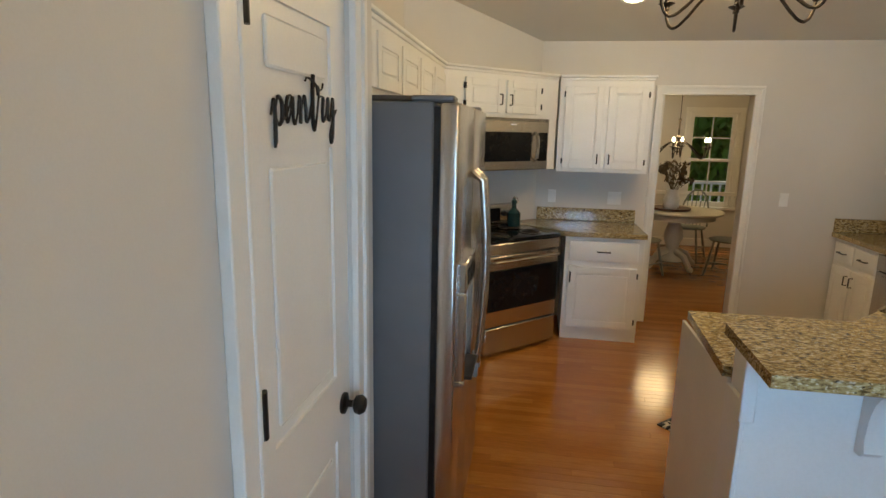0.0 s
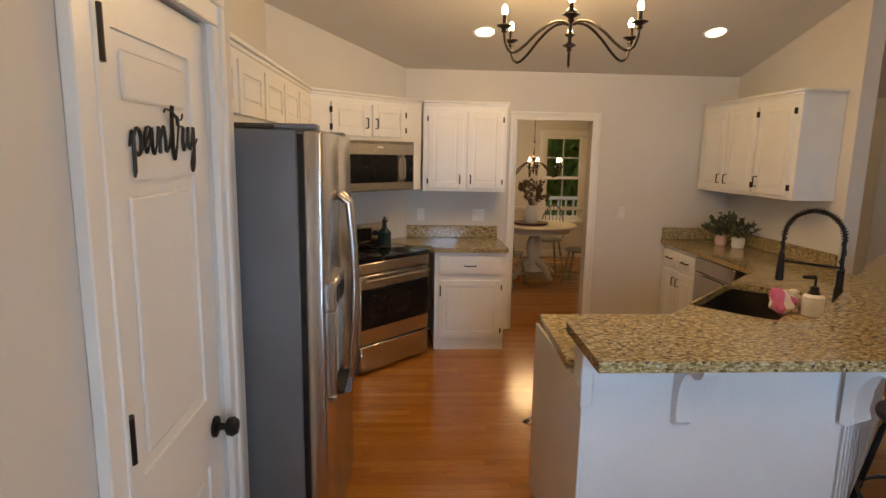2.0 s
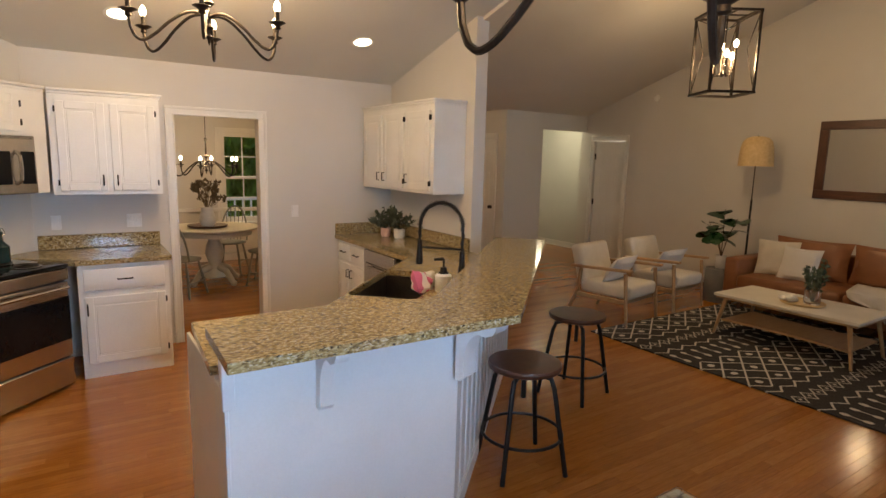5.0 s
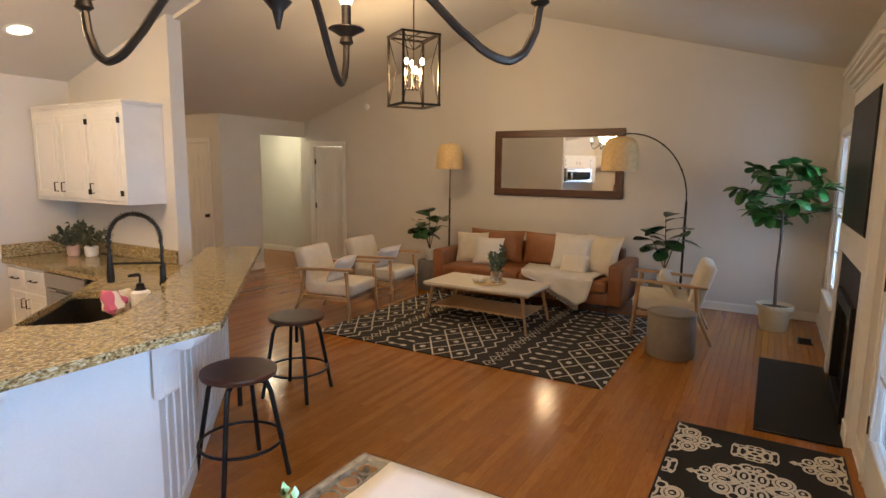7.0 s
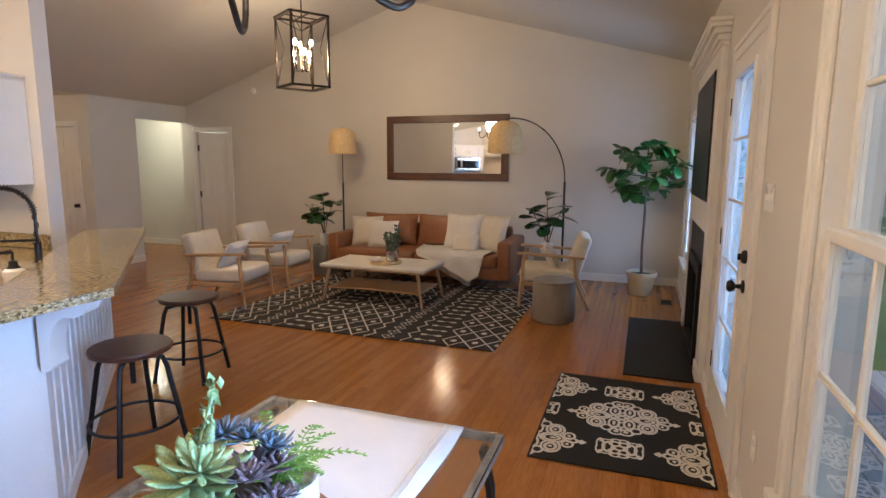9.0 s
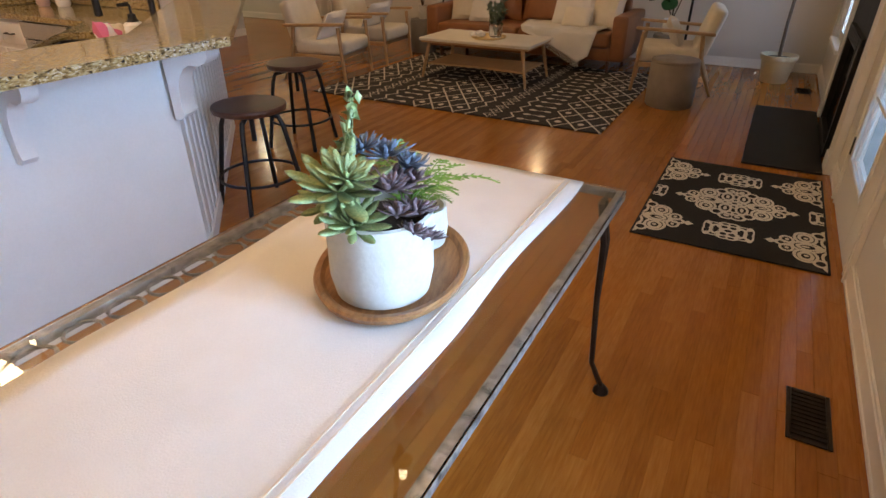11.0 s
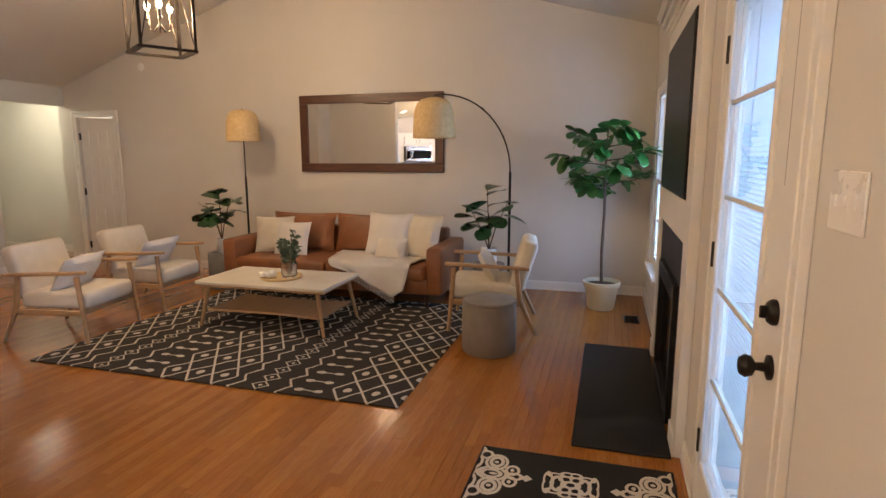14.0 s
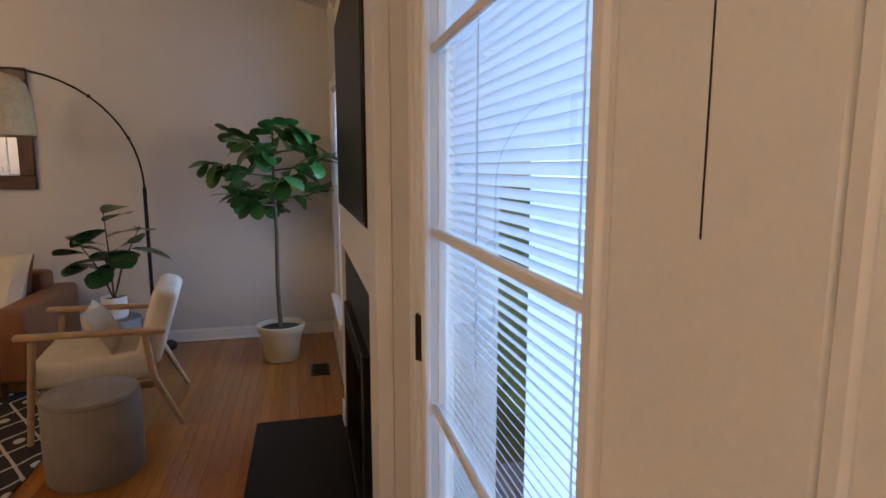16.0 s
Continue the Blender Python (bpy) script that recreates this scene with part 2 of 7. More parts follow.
def lathe(bm, prof, at=(0, 0, 0), n=24, close=True):
    at = Vector(at)
    rings = [[bm.verts.new(at + Vector((r * math.cos(2 * math.pi * k / n), r * math.sin(2 * math.pi * k / n), z))) for k in range(n)] for r, z in prof]
    for a, b in zip(rings, rings[1:]):
        for k in range(n):
            bm.faces.new((a[k], a[(k + 1) % n], b[(k + 1) % n], b[k]))
    if close:
        bm.faces.new(rings[0][::-1])
        bm.faces.new(rings[-1])


def pillow(bm, w, d, h, n=10, m=None, sharp=0.45, crease=0.03, seed=0):
    """A stuffed cushion w by d, h thick at the middle, with pulled-in edges and slight lumps."""
    g = {}
    for s in (1, -1):
        for i in range(n + 1):
            for j in range(n + 1):
                u, v = 2 * i / n - 1, 2 * j / n - 1
                edge = i in (0, n) or j in (0, n)
                if s == -1 and edge:
                    g[s, i, j] = g[1, i, j]
                    continue
                t = max(0.0, (1 - u * u) * (1 - v * v)) ** sharp
                pull = 1 - 0.07 * (1 - abs(u) ** 2) * abs(v) ** 4 - 0.07 * (1 - abs(v) ** 2) * abs(u) ** 4
                lump = 1 + crease * 4 * noise.noise((u * 1.7 + seed, v * 1.7, s))
                g[s, i, j] = bm.verts.new((u * w / 2 * pull, v * d / 2 * pull, s * h / 2 * t * lump))
    for s in (1, -1):
        for i in range(n):
            for j in range(n):
                q = [g[s, i, j], g[s, i + 1, j], g[s, i + 1, j + 1], g[s, i, j + 1]]
                bm.faces.new(q if s == 1 else q[::-1])
    if m is not None:
        bmesh.ops.transform(bm, matrix=m, verts=list(set(g.values())))


def finish(ob, bm, mat, smooth=True):
    bmesh.ops.recalc_face_normals(bm, faces=bm.faces)
    bm.to_mesh(ob.data)
    bm.free()
    for mt in (mat if isinstance(mat, (list, tuple)) else [mat]):
        ob.data.materials.append(mt)
    if smooth:
        ob.data.shade_smooth()
        ob.data.set_sharp_from_angle(angle=radians(38))
    return ob


def part(name, bm, mat, parent=None, label="", m=None, smooth=True):
    ob = finish(new(name, bpy.data.meshes.new(name)), bm, mat, smooth)
    if m is not None:
        ob.matrix_basis = m
    if parent is not None:
        ob.parent = parent
    if label:
        ob["label"] = label
    return ob


def thing(name, m, label, category, group=""):
    ob = new(name)
    ob.empty_display_size = 0.05
    ob.matrix_basis = m
    return tagged(ob, label, category, group)


def single(name, bm, mat, m, label, category, group="", smooth=True):
    return tagged(part(name, bm, mat, None, "", m, smooth), label, category, group)


def setting(name, bm, mat, label, category="", smooth=False):
    return tagged(part(name, bm, mat, None, "", None, smooth), label, category or name.split("_")[0], "", "structure")


def B():
    return bmesh.new()


# ---- structure ----
XW, YF, YB, XK, YH = 8.45, -0.88, 5.36, 3.56, 7.14
TH = 0.12


def wall_x(bm, x0, x1, y0, y1, z1, holes=(), z0=0.0):
    """A wall along x between y0 and y1, with openings (a, b, low, high)."""
    at = x0
    for a, b, lo, hi in sorted(holes):
        if a > at:
            bx(bm, at, a, y0, y1, z0, z1)
        if lo > z0:
            bx(bm, a, b, y0, y1, z0, lo)
        if hi < z1:
            bx(bm, a, b, y0, y1, hi, z1)
        at = b
    if x1 > at:
        bx(bm, at, x1, y0, y1, z0, z1)


def wall_y(bm, y0, y1, x0, x1, z1, holes=(), z0=0.0):
    at = y0
    for a, b, lo, hi in sorted(holes):
        if a > at:
            bx(bm, x0, x1, at, a, z0, z1)
        if lo > z0:
            bx(bm, x0, x1, a, b, z0, lo)
        if hi < z1:
            bx(bm, x0, x1, a, b, hi, z1)
        at = b
    if y1 > at:
        bx(bm, x0, x1, at, y1, z0, z1)


DOOR = (3.455, 4.400, 0.0, 2.205)
WIN2 = (6.95, 7.75, 0.50, 2.10)
WIN = (0.81, 2.49, 0.50, 2.27)
OPEN = (1.445, 2.165, 0.0, 2.035)
CLOSET = (7.42, 8.08, 0.0, 2.09)
BED = (6.265, 6.935, 0.0, 2.10)
bm = B()
wall_x(bm, -2.5, XW + TH, YF - 0.16, YF, 3.0, [WIN, DOOR, WIN2])
setting("wall_south", bm, WALL, "greige painted wall with the window and glazed door")
bm = B()
wall_y(bm, YF, YH + TH, XW, XW + TH, 4.0, [BED])
setting("wall_east", bm, WALL, "tall greige gable wall behind the sofa")
bm = B()
wall_x(bm, -0.72, 3.66, YB, YB + TH, 2.62, [OPEN])
setting("wall_kitchen_back", bm, WALL, "greige kitchen wall with the opening to the dining room")
bm = B()
prism(bm, [(-0.60, 4.34), (-0.72, 4.34), (-0.72, 5.36), (0.40, 5.36)][::-1], 0, 2.95)
setting("wall_kitchen_corner", bm, WALL, "greige diagonal wall behind the cooking range")
bm = B()
bx(bm, -0.72, -0.60, 1.93, 4.34, 0, 3.2)
setting("wall_kitchen_side", bm, WALL, "greige wall behind the refrigerator")
bm = B()
PD = (1.08, 1.69, 0.0, 2.05)
wall_y(bm, -0.88, 1.905, -0.24, -0.12, 3.2, [PD])
bx(bm, -0.72, -0.24, 1.80, 1.905, 0, 3.2)
setting("wall_pantry", bm, WALL, "cream painted pantry wall")
bm = B()
bx(bm, -2.5, -2.38, YF, 1.9, 0, 3.2)
bx(bm, -2.38, -0.72, 1.9, 2.02, 0, 3.2)
setting("wall_west", bm, WALL, "plain cream wall closing the nook")
bm = B()
bx(bm, XK, XK + TH, 3.86, YB, 0, 3.3)
bx(bm, 3.68, 4.22, YB, YB + TH, 0, 3.25)
bx(bm, 4.10, 4.22, YB + TH, 9.6, 0, 3.2)
setting("wall_kitchen_right", bm, WALL, "white painted kitchen partition with a square end")
bm = B()
bx(bm, 6.60, 7.40, YH, YH + TH, 0, 2.95)
bx(bm, 7.40, XW, YH, YH + TH, 2.26, 2.95)
bx(bm, 7.28, 7.40, YH + TH, 9.6, 0, 2.6)
setting("wall_hall", bm, HALLWALL, "grey painted wall beside the lit hallway opening")
bm = B()
wall_y(bm, YH + TH, 9.6, 6.60, 6.72, 2.6, [CLOSET])
setting("wall_foyer", bm, WALL, "cream wall with a closed panelled door")
bm = B()
bx(bm, 9.05, 9.17, YH, 9.6, 0, 2.6)
bx(bm, XW + TH, 9.05, YH, YH + TH, 0, 2.6)
setting("wall_hall_end", bm, HALLWALL, "plain pale wall at the end of the hallway")
bm = B()
bx(bm, 3.62, 9.17, 9.6, 9.72, 0, 3.0)
setting("wall_north", bm, HALLWALL, "plain wall closing the foyer")

# sloping ceilings, kitchen side and living side
def slope(bm, x0, x1, rows, thick=0.1):
    for (ya, za), (yb, zb) in zip(rows, rows[1:]):
        v = [bm.verts.new(p) for p in ((x0, ya, za), (x1, ya, za), (x1, yb, zb), (x0, yb, zb), (x0, ya, za + thick), (x1, ya, za + thick), (x1, yb, zb + thick), (x0, yb, zb + thick))]
        for q in ((3, 2, 1, 0), (4, 5, 6, 7), (0, 1, 5, 4), (1, 2, 6, 5), (2, 3, 7, 6), (3, 0, 4, 7)):
            bm.faces.new([v[k] for k in q])


RIDGE, ZR, ZL, ZS = 3.0, 3.92, 2.53, 2.85
bm = B()
slope(bm, -2.5, 3.62, [(-1.1, 2.80), (RIDGE, 3.12), (YB + 0.06, 2.45)])
setting("ceiling_kitchen", bm, CEIL, "warm white sloping ceiling over the kitchen")
bm = B()
slope(bm, 3.62, XW + 0.1, [(-1.1, ZS - 0.05), (RIDGE, ZR), (YH, ZL)])
slope(bm, 3.62, 9.2, [(YH, ZL), (9.7, ZL)])
setting("ceiling_living", bm, CEIL, "warm white vaulted ceiling over the living room")
bm = B()
v = [bm.verts.new((x, y, z)) for x in (3.62, 3.68) for y, z in ((-1.0, 2.8), (YB, 2.46), (YB, 3.17), (RIDGE, 3.97), (-1.0, 2.9))]
vv = [bm.verts.new((x, RIDGE, 3.08)) for x in (3.62, 3.68)]
bm.faces.new((v[0], vv[0], v[3], v[4]))
bm.faces.new((vv[0], v[1], v[2], v[3]))
bm.faces.new((v[9], v[8], vv[1], v[5]))
bm.faces.new((v[8], v[7], v[6], vv[1]))
bm.faces.new((v[0], v[5], vv[1], vv[0]))
bm.faces.new((vv[0], vv[1], v[6], v[1]))
setting("ceiling_step", bm, CEIL, "painted step between the two ceilings", "ceiling")
bm = B()
bx(bm, -0.6, 4.10, YB + TH, 9.5, 2.44, 2.54)
setting("ceiling_dining", bm, CEIL, "flat white dining room ceiling")
bm = B()
wall_x(bm, -0.72, 4.10, 9.40, 9.52, 2.5, [(2.66, 3.36, 0.62, 2.05)])
bx(bm, -0.72, -0.6, YB + TH, 9.4, 0, 2.5)
setting("wall_dining", bm, WALL, "greige dining room wall with a tall window")

bm = B()
bx(bm, -2.6, XW + 0.8, -1.06, 9.8, -0.12, -0.012)
setting("floor", bm, surface("subfloor", (0.06, 0.025, 0.01), (0.09, 0.04, 0.016), 0.7), "dark subfloor under the oak strips")

# ---- trim, doors and windows ----
def casing(name, a, b, top, y, axis="x", face=-1, w=0.075, sides=(1, 1)):
    """Moulded casing round an opening a to b in a wall face at y (or at x for axis y)."""
    bm = B()
    for k, (d0, d1, pr) in enumerate(((0, w, 0.016), (w * 0.68, w + 0.002, 0.026), (-0.003, 0.012, 0.021))):
        f0, f1 = (y, y + face * pr)
        lo, hi = min(f0, f1), max(f0, f1)
        segs = [(a - d1, b + d1, top + d0, top + d1)]
        if sides[0]:
            segs.append((a - d1, a - d0, 0, top + d0))
        if sides[1]:
            segs.append((b + d0, b + d1, 0, top + d0))
        for p, q, z0, z1 in segs:
            if axis == "x":
                bx(bm, p, q, lo, hi, z0, z1, 0.003)
            else:
                bx(bm, lo, hi, p, q, z0, z1, 0.003)
    return setting(name, bm, TRIM, "white moulded door casing", "trim", True)


def skirting(name, runs, h=0.095):
    bm = B()
    for x0, y0, x1, y1, nx, ny in runs:
        for pr, z0, z1 in ((0.014, 0.001, h), (0.020, 0.002, 0.02), (0.008, h - 0.004, h + 0.014)):
            bx(bm, min(x0, x1, x0 + nx * pr), max(x0, x1, x0 + nx * pr), min(y0, y1, y0 + ny * pr), max(y0, y1, y0 + ny * pr), z0, z1, 0.002)
    return setting(name, bm, TRIM, "white painted baseboard", "baseboard", True)


casing("trim_dining_opening", OPEN[0], OPEN[1], OPEN[3], YB, "x", -1, 0.07)
casing("trim_pantry", PD[0], PD[1], PD[3], -0.12, "y", 1, 0.085)
casing("trim_patio_door", DOOR[0], DOOR[1], DOOR[3], YF, "x", 1, 0.085)
casing("trim_bedroom_door", BED[0], BED[1], BED[3], XW, "y", -1, 0.075)
casing("trim_foyer_door", CLOSET[0], CLOSET[1], CLOSET[3], 6.60, "y", -1, 0.07)
skirting("baseboard_east", [(XW, YF, XW, 6.18, -1, 0), (XW, 7.02, XW, YH, -1, 0)])
skirting("baseboard_south", [(-0.1, YF, 3.37, YF, 0, 1), (4.49, YF, 4.89, YF, 0, 1), (6.59, YF, XW, YF, 0, 1)])
skirting("baseboard_hall", [(6.60, YH, 7.40, YH, 0, -1), (9.05, YH + TH, 9.05, 9.6, -1, 0), (6.60, YH, 6.60, 7.34, -1, 0)])
skirting("baseboard_kitchen", [(2.23, YB, 2.9, YB, 0, -1)])
bm = B()
bx(bm, -0.6, 4.1, 9.37, 9.40, 0.80, 0.86, 0.006)
bx(bm, -0.6, 4.1, 9.37, 9.40, 0.0, 0.12, 0.006)
bx(bm, -0.6, 4.1, 9.33, 9.40, 2.36, 2.44, 0.01)
setting("trim_dining_rail", bm, TRIM, "white chair rail and crown moulding", "trim", True)


def panel_leaf(bm, w, h, t, rows, cols=2, stile=0.11, gap=0.10):
    """A six-panel style leaf, hinge edge at x=0, with sunk fields and raised centres on both faces."""
    bx(bm, 0, w, -t / 2 + 0.008, t / 2 - 0.008, 0, h)
    xs = [0, stile]
    cw = (w - stile * 2 - gap * (cols - 1)) / cols
    for c in range(cols):
        x0 = stile + c * (cw + gap)
        xs += [x0, x0 + cw]
    for side in (1, -1):
        y0, y1 = (t / 2 - 0.008, t / 2) if side == 1 else (-t / 2, -t / 2 + 0.008)
        zs = [0.0]
        for a, b in rows:
            zs += [a, b]
        zs.append(h)
        for i in range(0, len(zs), 2):
            bx(bm, 0, w, y0, y1, zs[i], zs[i + 1])
        for a, b in rows:
            at = 0.0
            for c in range(cols):
                x0 = stile + c * (cw + gap)
                bx(bm, at, x0, y0, y1, a, b)
                at = x0 + cw
                m = 0.035
                lo, hi = (y0 - 0.001, y1 - 0.001) if side == 1 else (y0 + 0.001, y1 + 0.001)
                bx(bm, x0 + m, x0 + cw - m, lo, hi, a + m, b - m, 0.006)
            bx(bm, at, w, y0, y1, a, b)


def knob_set(parent, x, z, y, out=1, reach=0.06):
    bm = B()
    prof = [(0.032, 0), (0.032, 0.008), (0.012, 0.014), (0.010, reach - 0.03), (0.026, reach - 0.02), (0.030, reach - 0.005), (0.022, reach + 0.008), (0.004, reach + 0.012)]
    lathe(bm, prof, n=20)
    return part("door_knob", bm, BLACK, parent, "black door knob with a round rose", pose(x, y, z, -90 * out, 0, 0))


def hinges(parent, x, y, zs, h=0.09, r=0.008):
    for z in zs:
        bm = B()
        tube(bm, [(0, 0, -h / 2), (0, 0, h / 2)], r, 10)
        bx(bm, -0.014, 0.014, -0.004, 0.002, -h / 2, h / 2)
        part("hinge", bm, BLACK, parent, "black butt hinge", pose(x, y, z))


def inner_door(name, m, w, h, label, rows=((0.20, 0.80), (0.98, 1.55), (1.66, 1.90)), knob=0.93, cols=2, hz=(0.25, 1.03, 1.82), out=-1):
    th = thing(name, m, label, "door")
    bm = B()
    panel_leaf(bm, w, h, 0.036, rows, cols)
    part("leaf", bm, TRIM, th)
    hinges(th, 0.006, out * 0.046, hz, 0.10, 0.011)
    if knob:
        knob_set(th, w - 0.06, knob, out * 0.018, out)
    return th


pantry = inner_door("pantry_door", pose(-0.150, PD[0] + 0.002, 0.006, 0, 0, 90), 0.606, 2.035, "closed white panelled pantry door with black knob", ((0.22, 0.78), (0.98, 1.63), (1.76, 1.93)), 0.875, 1, (0.30, 1.12, 1.90))
inner_door("bedroom_door", pose(8.50, 6.925, 0.006, 0, 0, -74), 0.66, 2.08, "half open white panelled bedroom door with black hinges", out=-1)
inner_door("closet_door", pose(6.635, 8.075, 0.006, 0, 0, -90), 0.65, 2.075, "closed white panelled closet door with black hinges")

# the script word on the pantry door: strokes of flat bent wire
def stroke(bm, pts, thick=0.0034, steps=7):
    """A smooth wire through plan points of the word, thicker on its down strokes."""
    p = [Vector((0, u, v)) for u, v in pts]
    p = [2 * p[0] - p[1]] + p + [2 * p[-1] - p[-2]]
    line, rad = [], []
    for a, b, c, d in zip(p, p[1:], p[2:], p[3:]):
        for k in range(steps):
            t = k / steps
            q = 0.5 * (2 * b + (c - a) * t + (2 * a - 5 * b + 4 * c - d) * t * t + (3 * b - a - 3 * c + d) * t ** 3)
            line.append(q)
            rad.append(thick * (1.25 if c.z < b.z - 0.01 else 0.75))
    line.append(p[-2])
    rad.append(thick * 0.7)
    tube(bm, line, rad, 6)


bm = B()
stroke(bm, [(0.000, 0.020), (0.014, 0.050), (0.019, 0.020), (0.016, -0.040), (0.012, -0.034), (0.018, 0.020), (0.034, 0.056), (0.052, 0.044), (0.050, 0.012), (0.034, 0.000), (0.024, 0.012)])
stroke(bm, [(0.050, 0.010), (0.070, 0.018), (0.100, 0.056), (0.082, 0.058), (0.070, 0.030), (0.078, 0.004), (0.096, 0.030), (0.106, 0.058), (0.106, 0.012), (0.116, 0.002), (0.130, 0.024)])
stroke(bm, [(0.130, 0.024), (0.142, 0.060), (0.146, 0.030), (0.144, 0.002), (0.152, 0.034), (0.168, 0.062), (0.176, 0.034), (0.178, 0.004), (0.194, 0.012)])
stroke(bm, [(0.194, 0.012), (0.218, 0.062), (0.226, 0.112), (0.220, 0.080), (0.216, 0.010), (0.226, -0.014), (0.242, 0.020)], 0.0042)
stroke(bm, [(0.178, 0.096), (0.192, 0.104), (0.226, 0.096), (0.260, 0.080), (0.280, 0.084), (0.286, 0.096)], 0.0034)
stroke(bm, [(0.242, 0.020), (0.258, 0.070), (0.252, 0.088), (0.256, 0.066), (0.284, 0.062), (0.278, 0.030), (0.284, 0.004), (0.304, 0.026)])
stroke(bm, [(0.304, 0.026), (0.316, 0.062), (0.314, 0.022), (0.328, 0.010), (0.350, 0.062), (0.352, 0.020), (0.346, -0.030), (0.332, -0.050), (0.326, -0.030), (0.346, 0.004), (0.376, 0.034)])
single("pantry_sign", bm, BLACK, pose(-0.1265, 1.222, 1.688, 1.5, 0, 0), "black metal script word sign on the pantry door", "sign")

# glazed patio door
pd = thing("patio_door", pose(4.396, -0.885, 0.008), "white patio door glazed full height with blinds", "door")
bm = B()
W, H, GL, GR, GB, GT = 0.935, 2.19, 0.066, 0.726, 0.29, 2.085
for a, b, z0, z1 in ((0, GL, 0, H), (GR, W, 0, H), (GL, GR, 0, GB), (GL, GR, GT, H)):
    bx(bm, -b, -a, -0.022, 0.022, z0, z1, 0.003)
part("leaf", bm, TRIM, pd)
bm = B()
for a, b, z0, z1 in ((GL - 0.015, GL + 0.010, GB - 0.015, GT + 0.015), (GR - 0.010, GR + 0.015, GB - 0.015, GT + 0.015), (GL + 0.010, GR - 0.010, GB - 0.015, GB + 0.010), (GL + 0.010, GR - 0.010, GT - 0.010, GT + 0.015)):
    bx(bm, -b, -a, 0.018, 0.034, z0, z1, 0.005)
part("glazing_bead", bm, TRIM, pd)
bm = B()
bx(bm, -GR, -GL, -0.004, 0.002, GB, GT)
g = part("pane", bm, GLASS, pd)
g.visible_shadow = False
for z in (0.645, 1.015, 1.378, 1.726):
    bm = B()
    bx(bm, -GR, -GL, 0.003, 0.014, z - 0.009, z + 0.009, 0.003)
    part("muntin", bm, TRIM, pd)
knob_set(pd, -(W - 0.060), 1.0, 0.022, 1, 0.065)
bm = B()
lathe(bm, [(0.033, 0), (0.033, 0.01), (0.026, 0.02), (0.02, 0.022)], n=20)
bx(bm, -0.005, 0.005, -0.016, 0.016, 0.02, 0.038, 0.003)
part("deadbolt", bm, BLACK, pd, "black deadbolt with thumb turn", pose(-(W - 0.060), 0.022, 1.145, -90, 0, 0))
hinges(pd, 0.008, 0.026, (0.35, 1.145, 1.925), 0.10)
# thin dark strip drawn for the shadow line of the door gap
bm = B()
bx(bm, -W + 0.090, -W + 0.0914, 0.0215, 0.0225, 1.46, 2.02)
part("gap_shadow", bm, BRONZE, pd, "dark strip drawn for the gap shadow beside the glass")
BLIND = surface("blind_slat", (0.60, 0.66, 0.72), (0.70, 0.76, 0.82), 0.6, 4, 0.05, 90)
let_through(BLIND, (0.86, 0.90, 0.94), 0.85)
bm = B()
for a, b in ((-0.03, 0.0), (-W, -W + 0.03)):
    bx(bm, a, b, -0.06, -0.024, 0, H)
part("door_stop", bm, TRIM, pd)
bl = thing("door_blind", pose(4.396, -0.915, 0.0), "white slatted blind behind the door glass", "blind")
bm = B()
bx(bm, -GR + 0.005, -GL - 0.005, -0.0095, 0.0095, -0.0006, 0.0006, 0.0002)
slat = part("slat", bm, BLIND, bl, "", pose(0, 0, 0.31, 66, 0, 0))
for k in range(1, 101):
    o = new("slat", slat.data)
    o.parent = bl
    o.matrix_basis = pose(0, 0, 0.31 + k * 0.0174, 54 if k > 40 else 64, 0, 0)
for x in (-0.27, -0.62):
    bm = B()
    tube(bm, [(x, 0.012, 0.30), (x, 0.012, 2.06)], 0.0016, 6)
    part("cord", bm, BLIND, bl)
bm = B()
bx(bm, -GR + 0.005, -GL - 0.005, -0.012, 0.012, 2.055, 2.08, 0.003)
part("head_rail", bm, BLIND, bl)


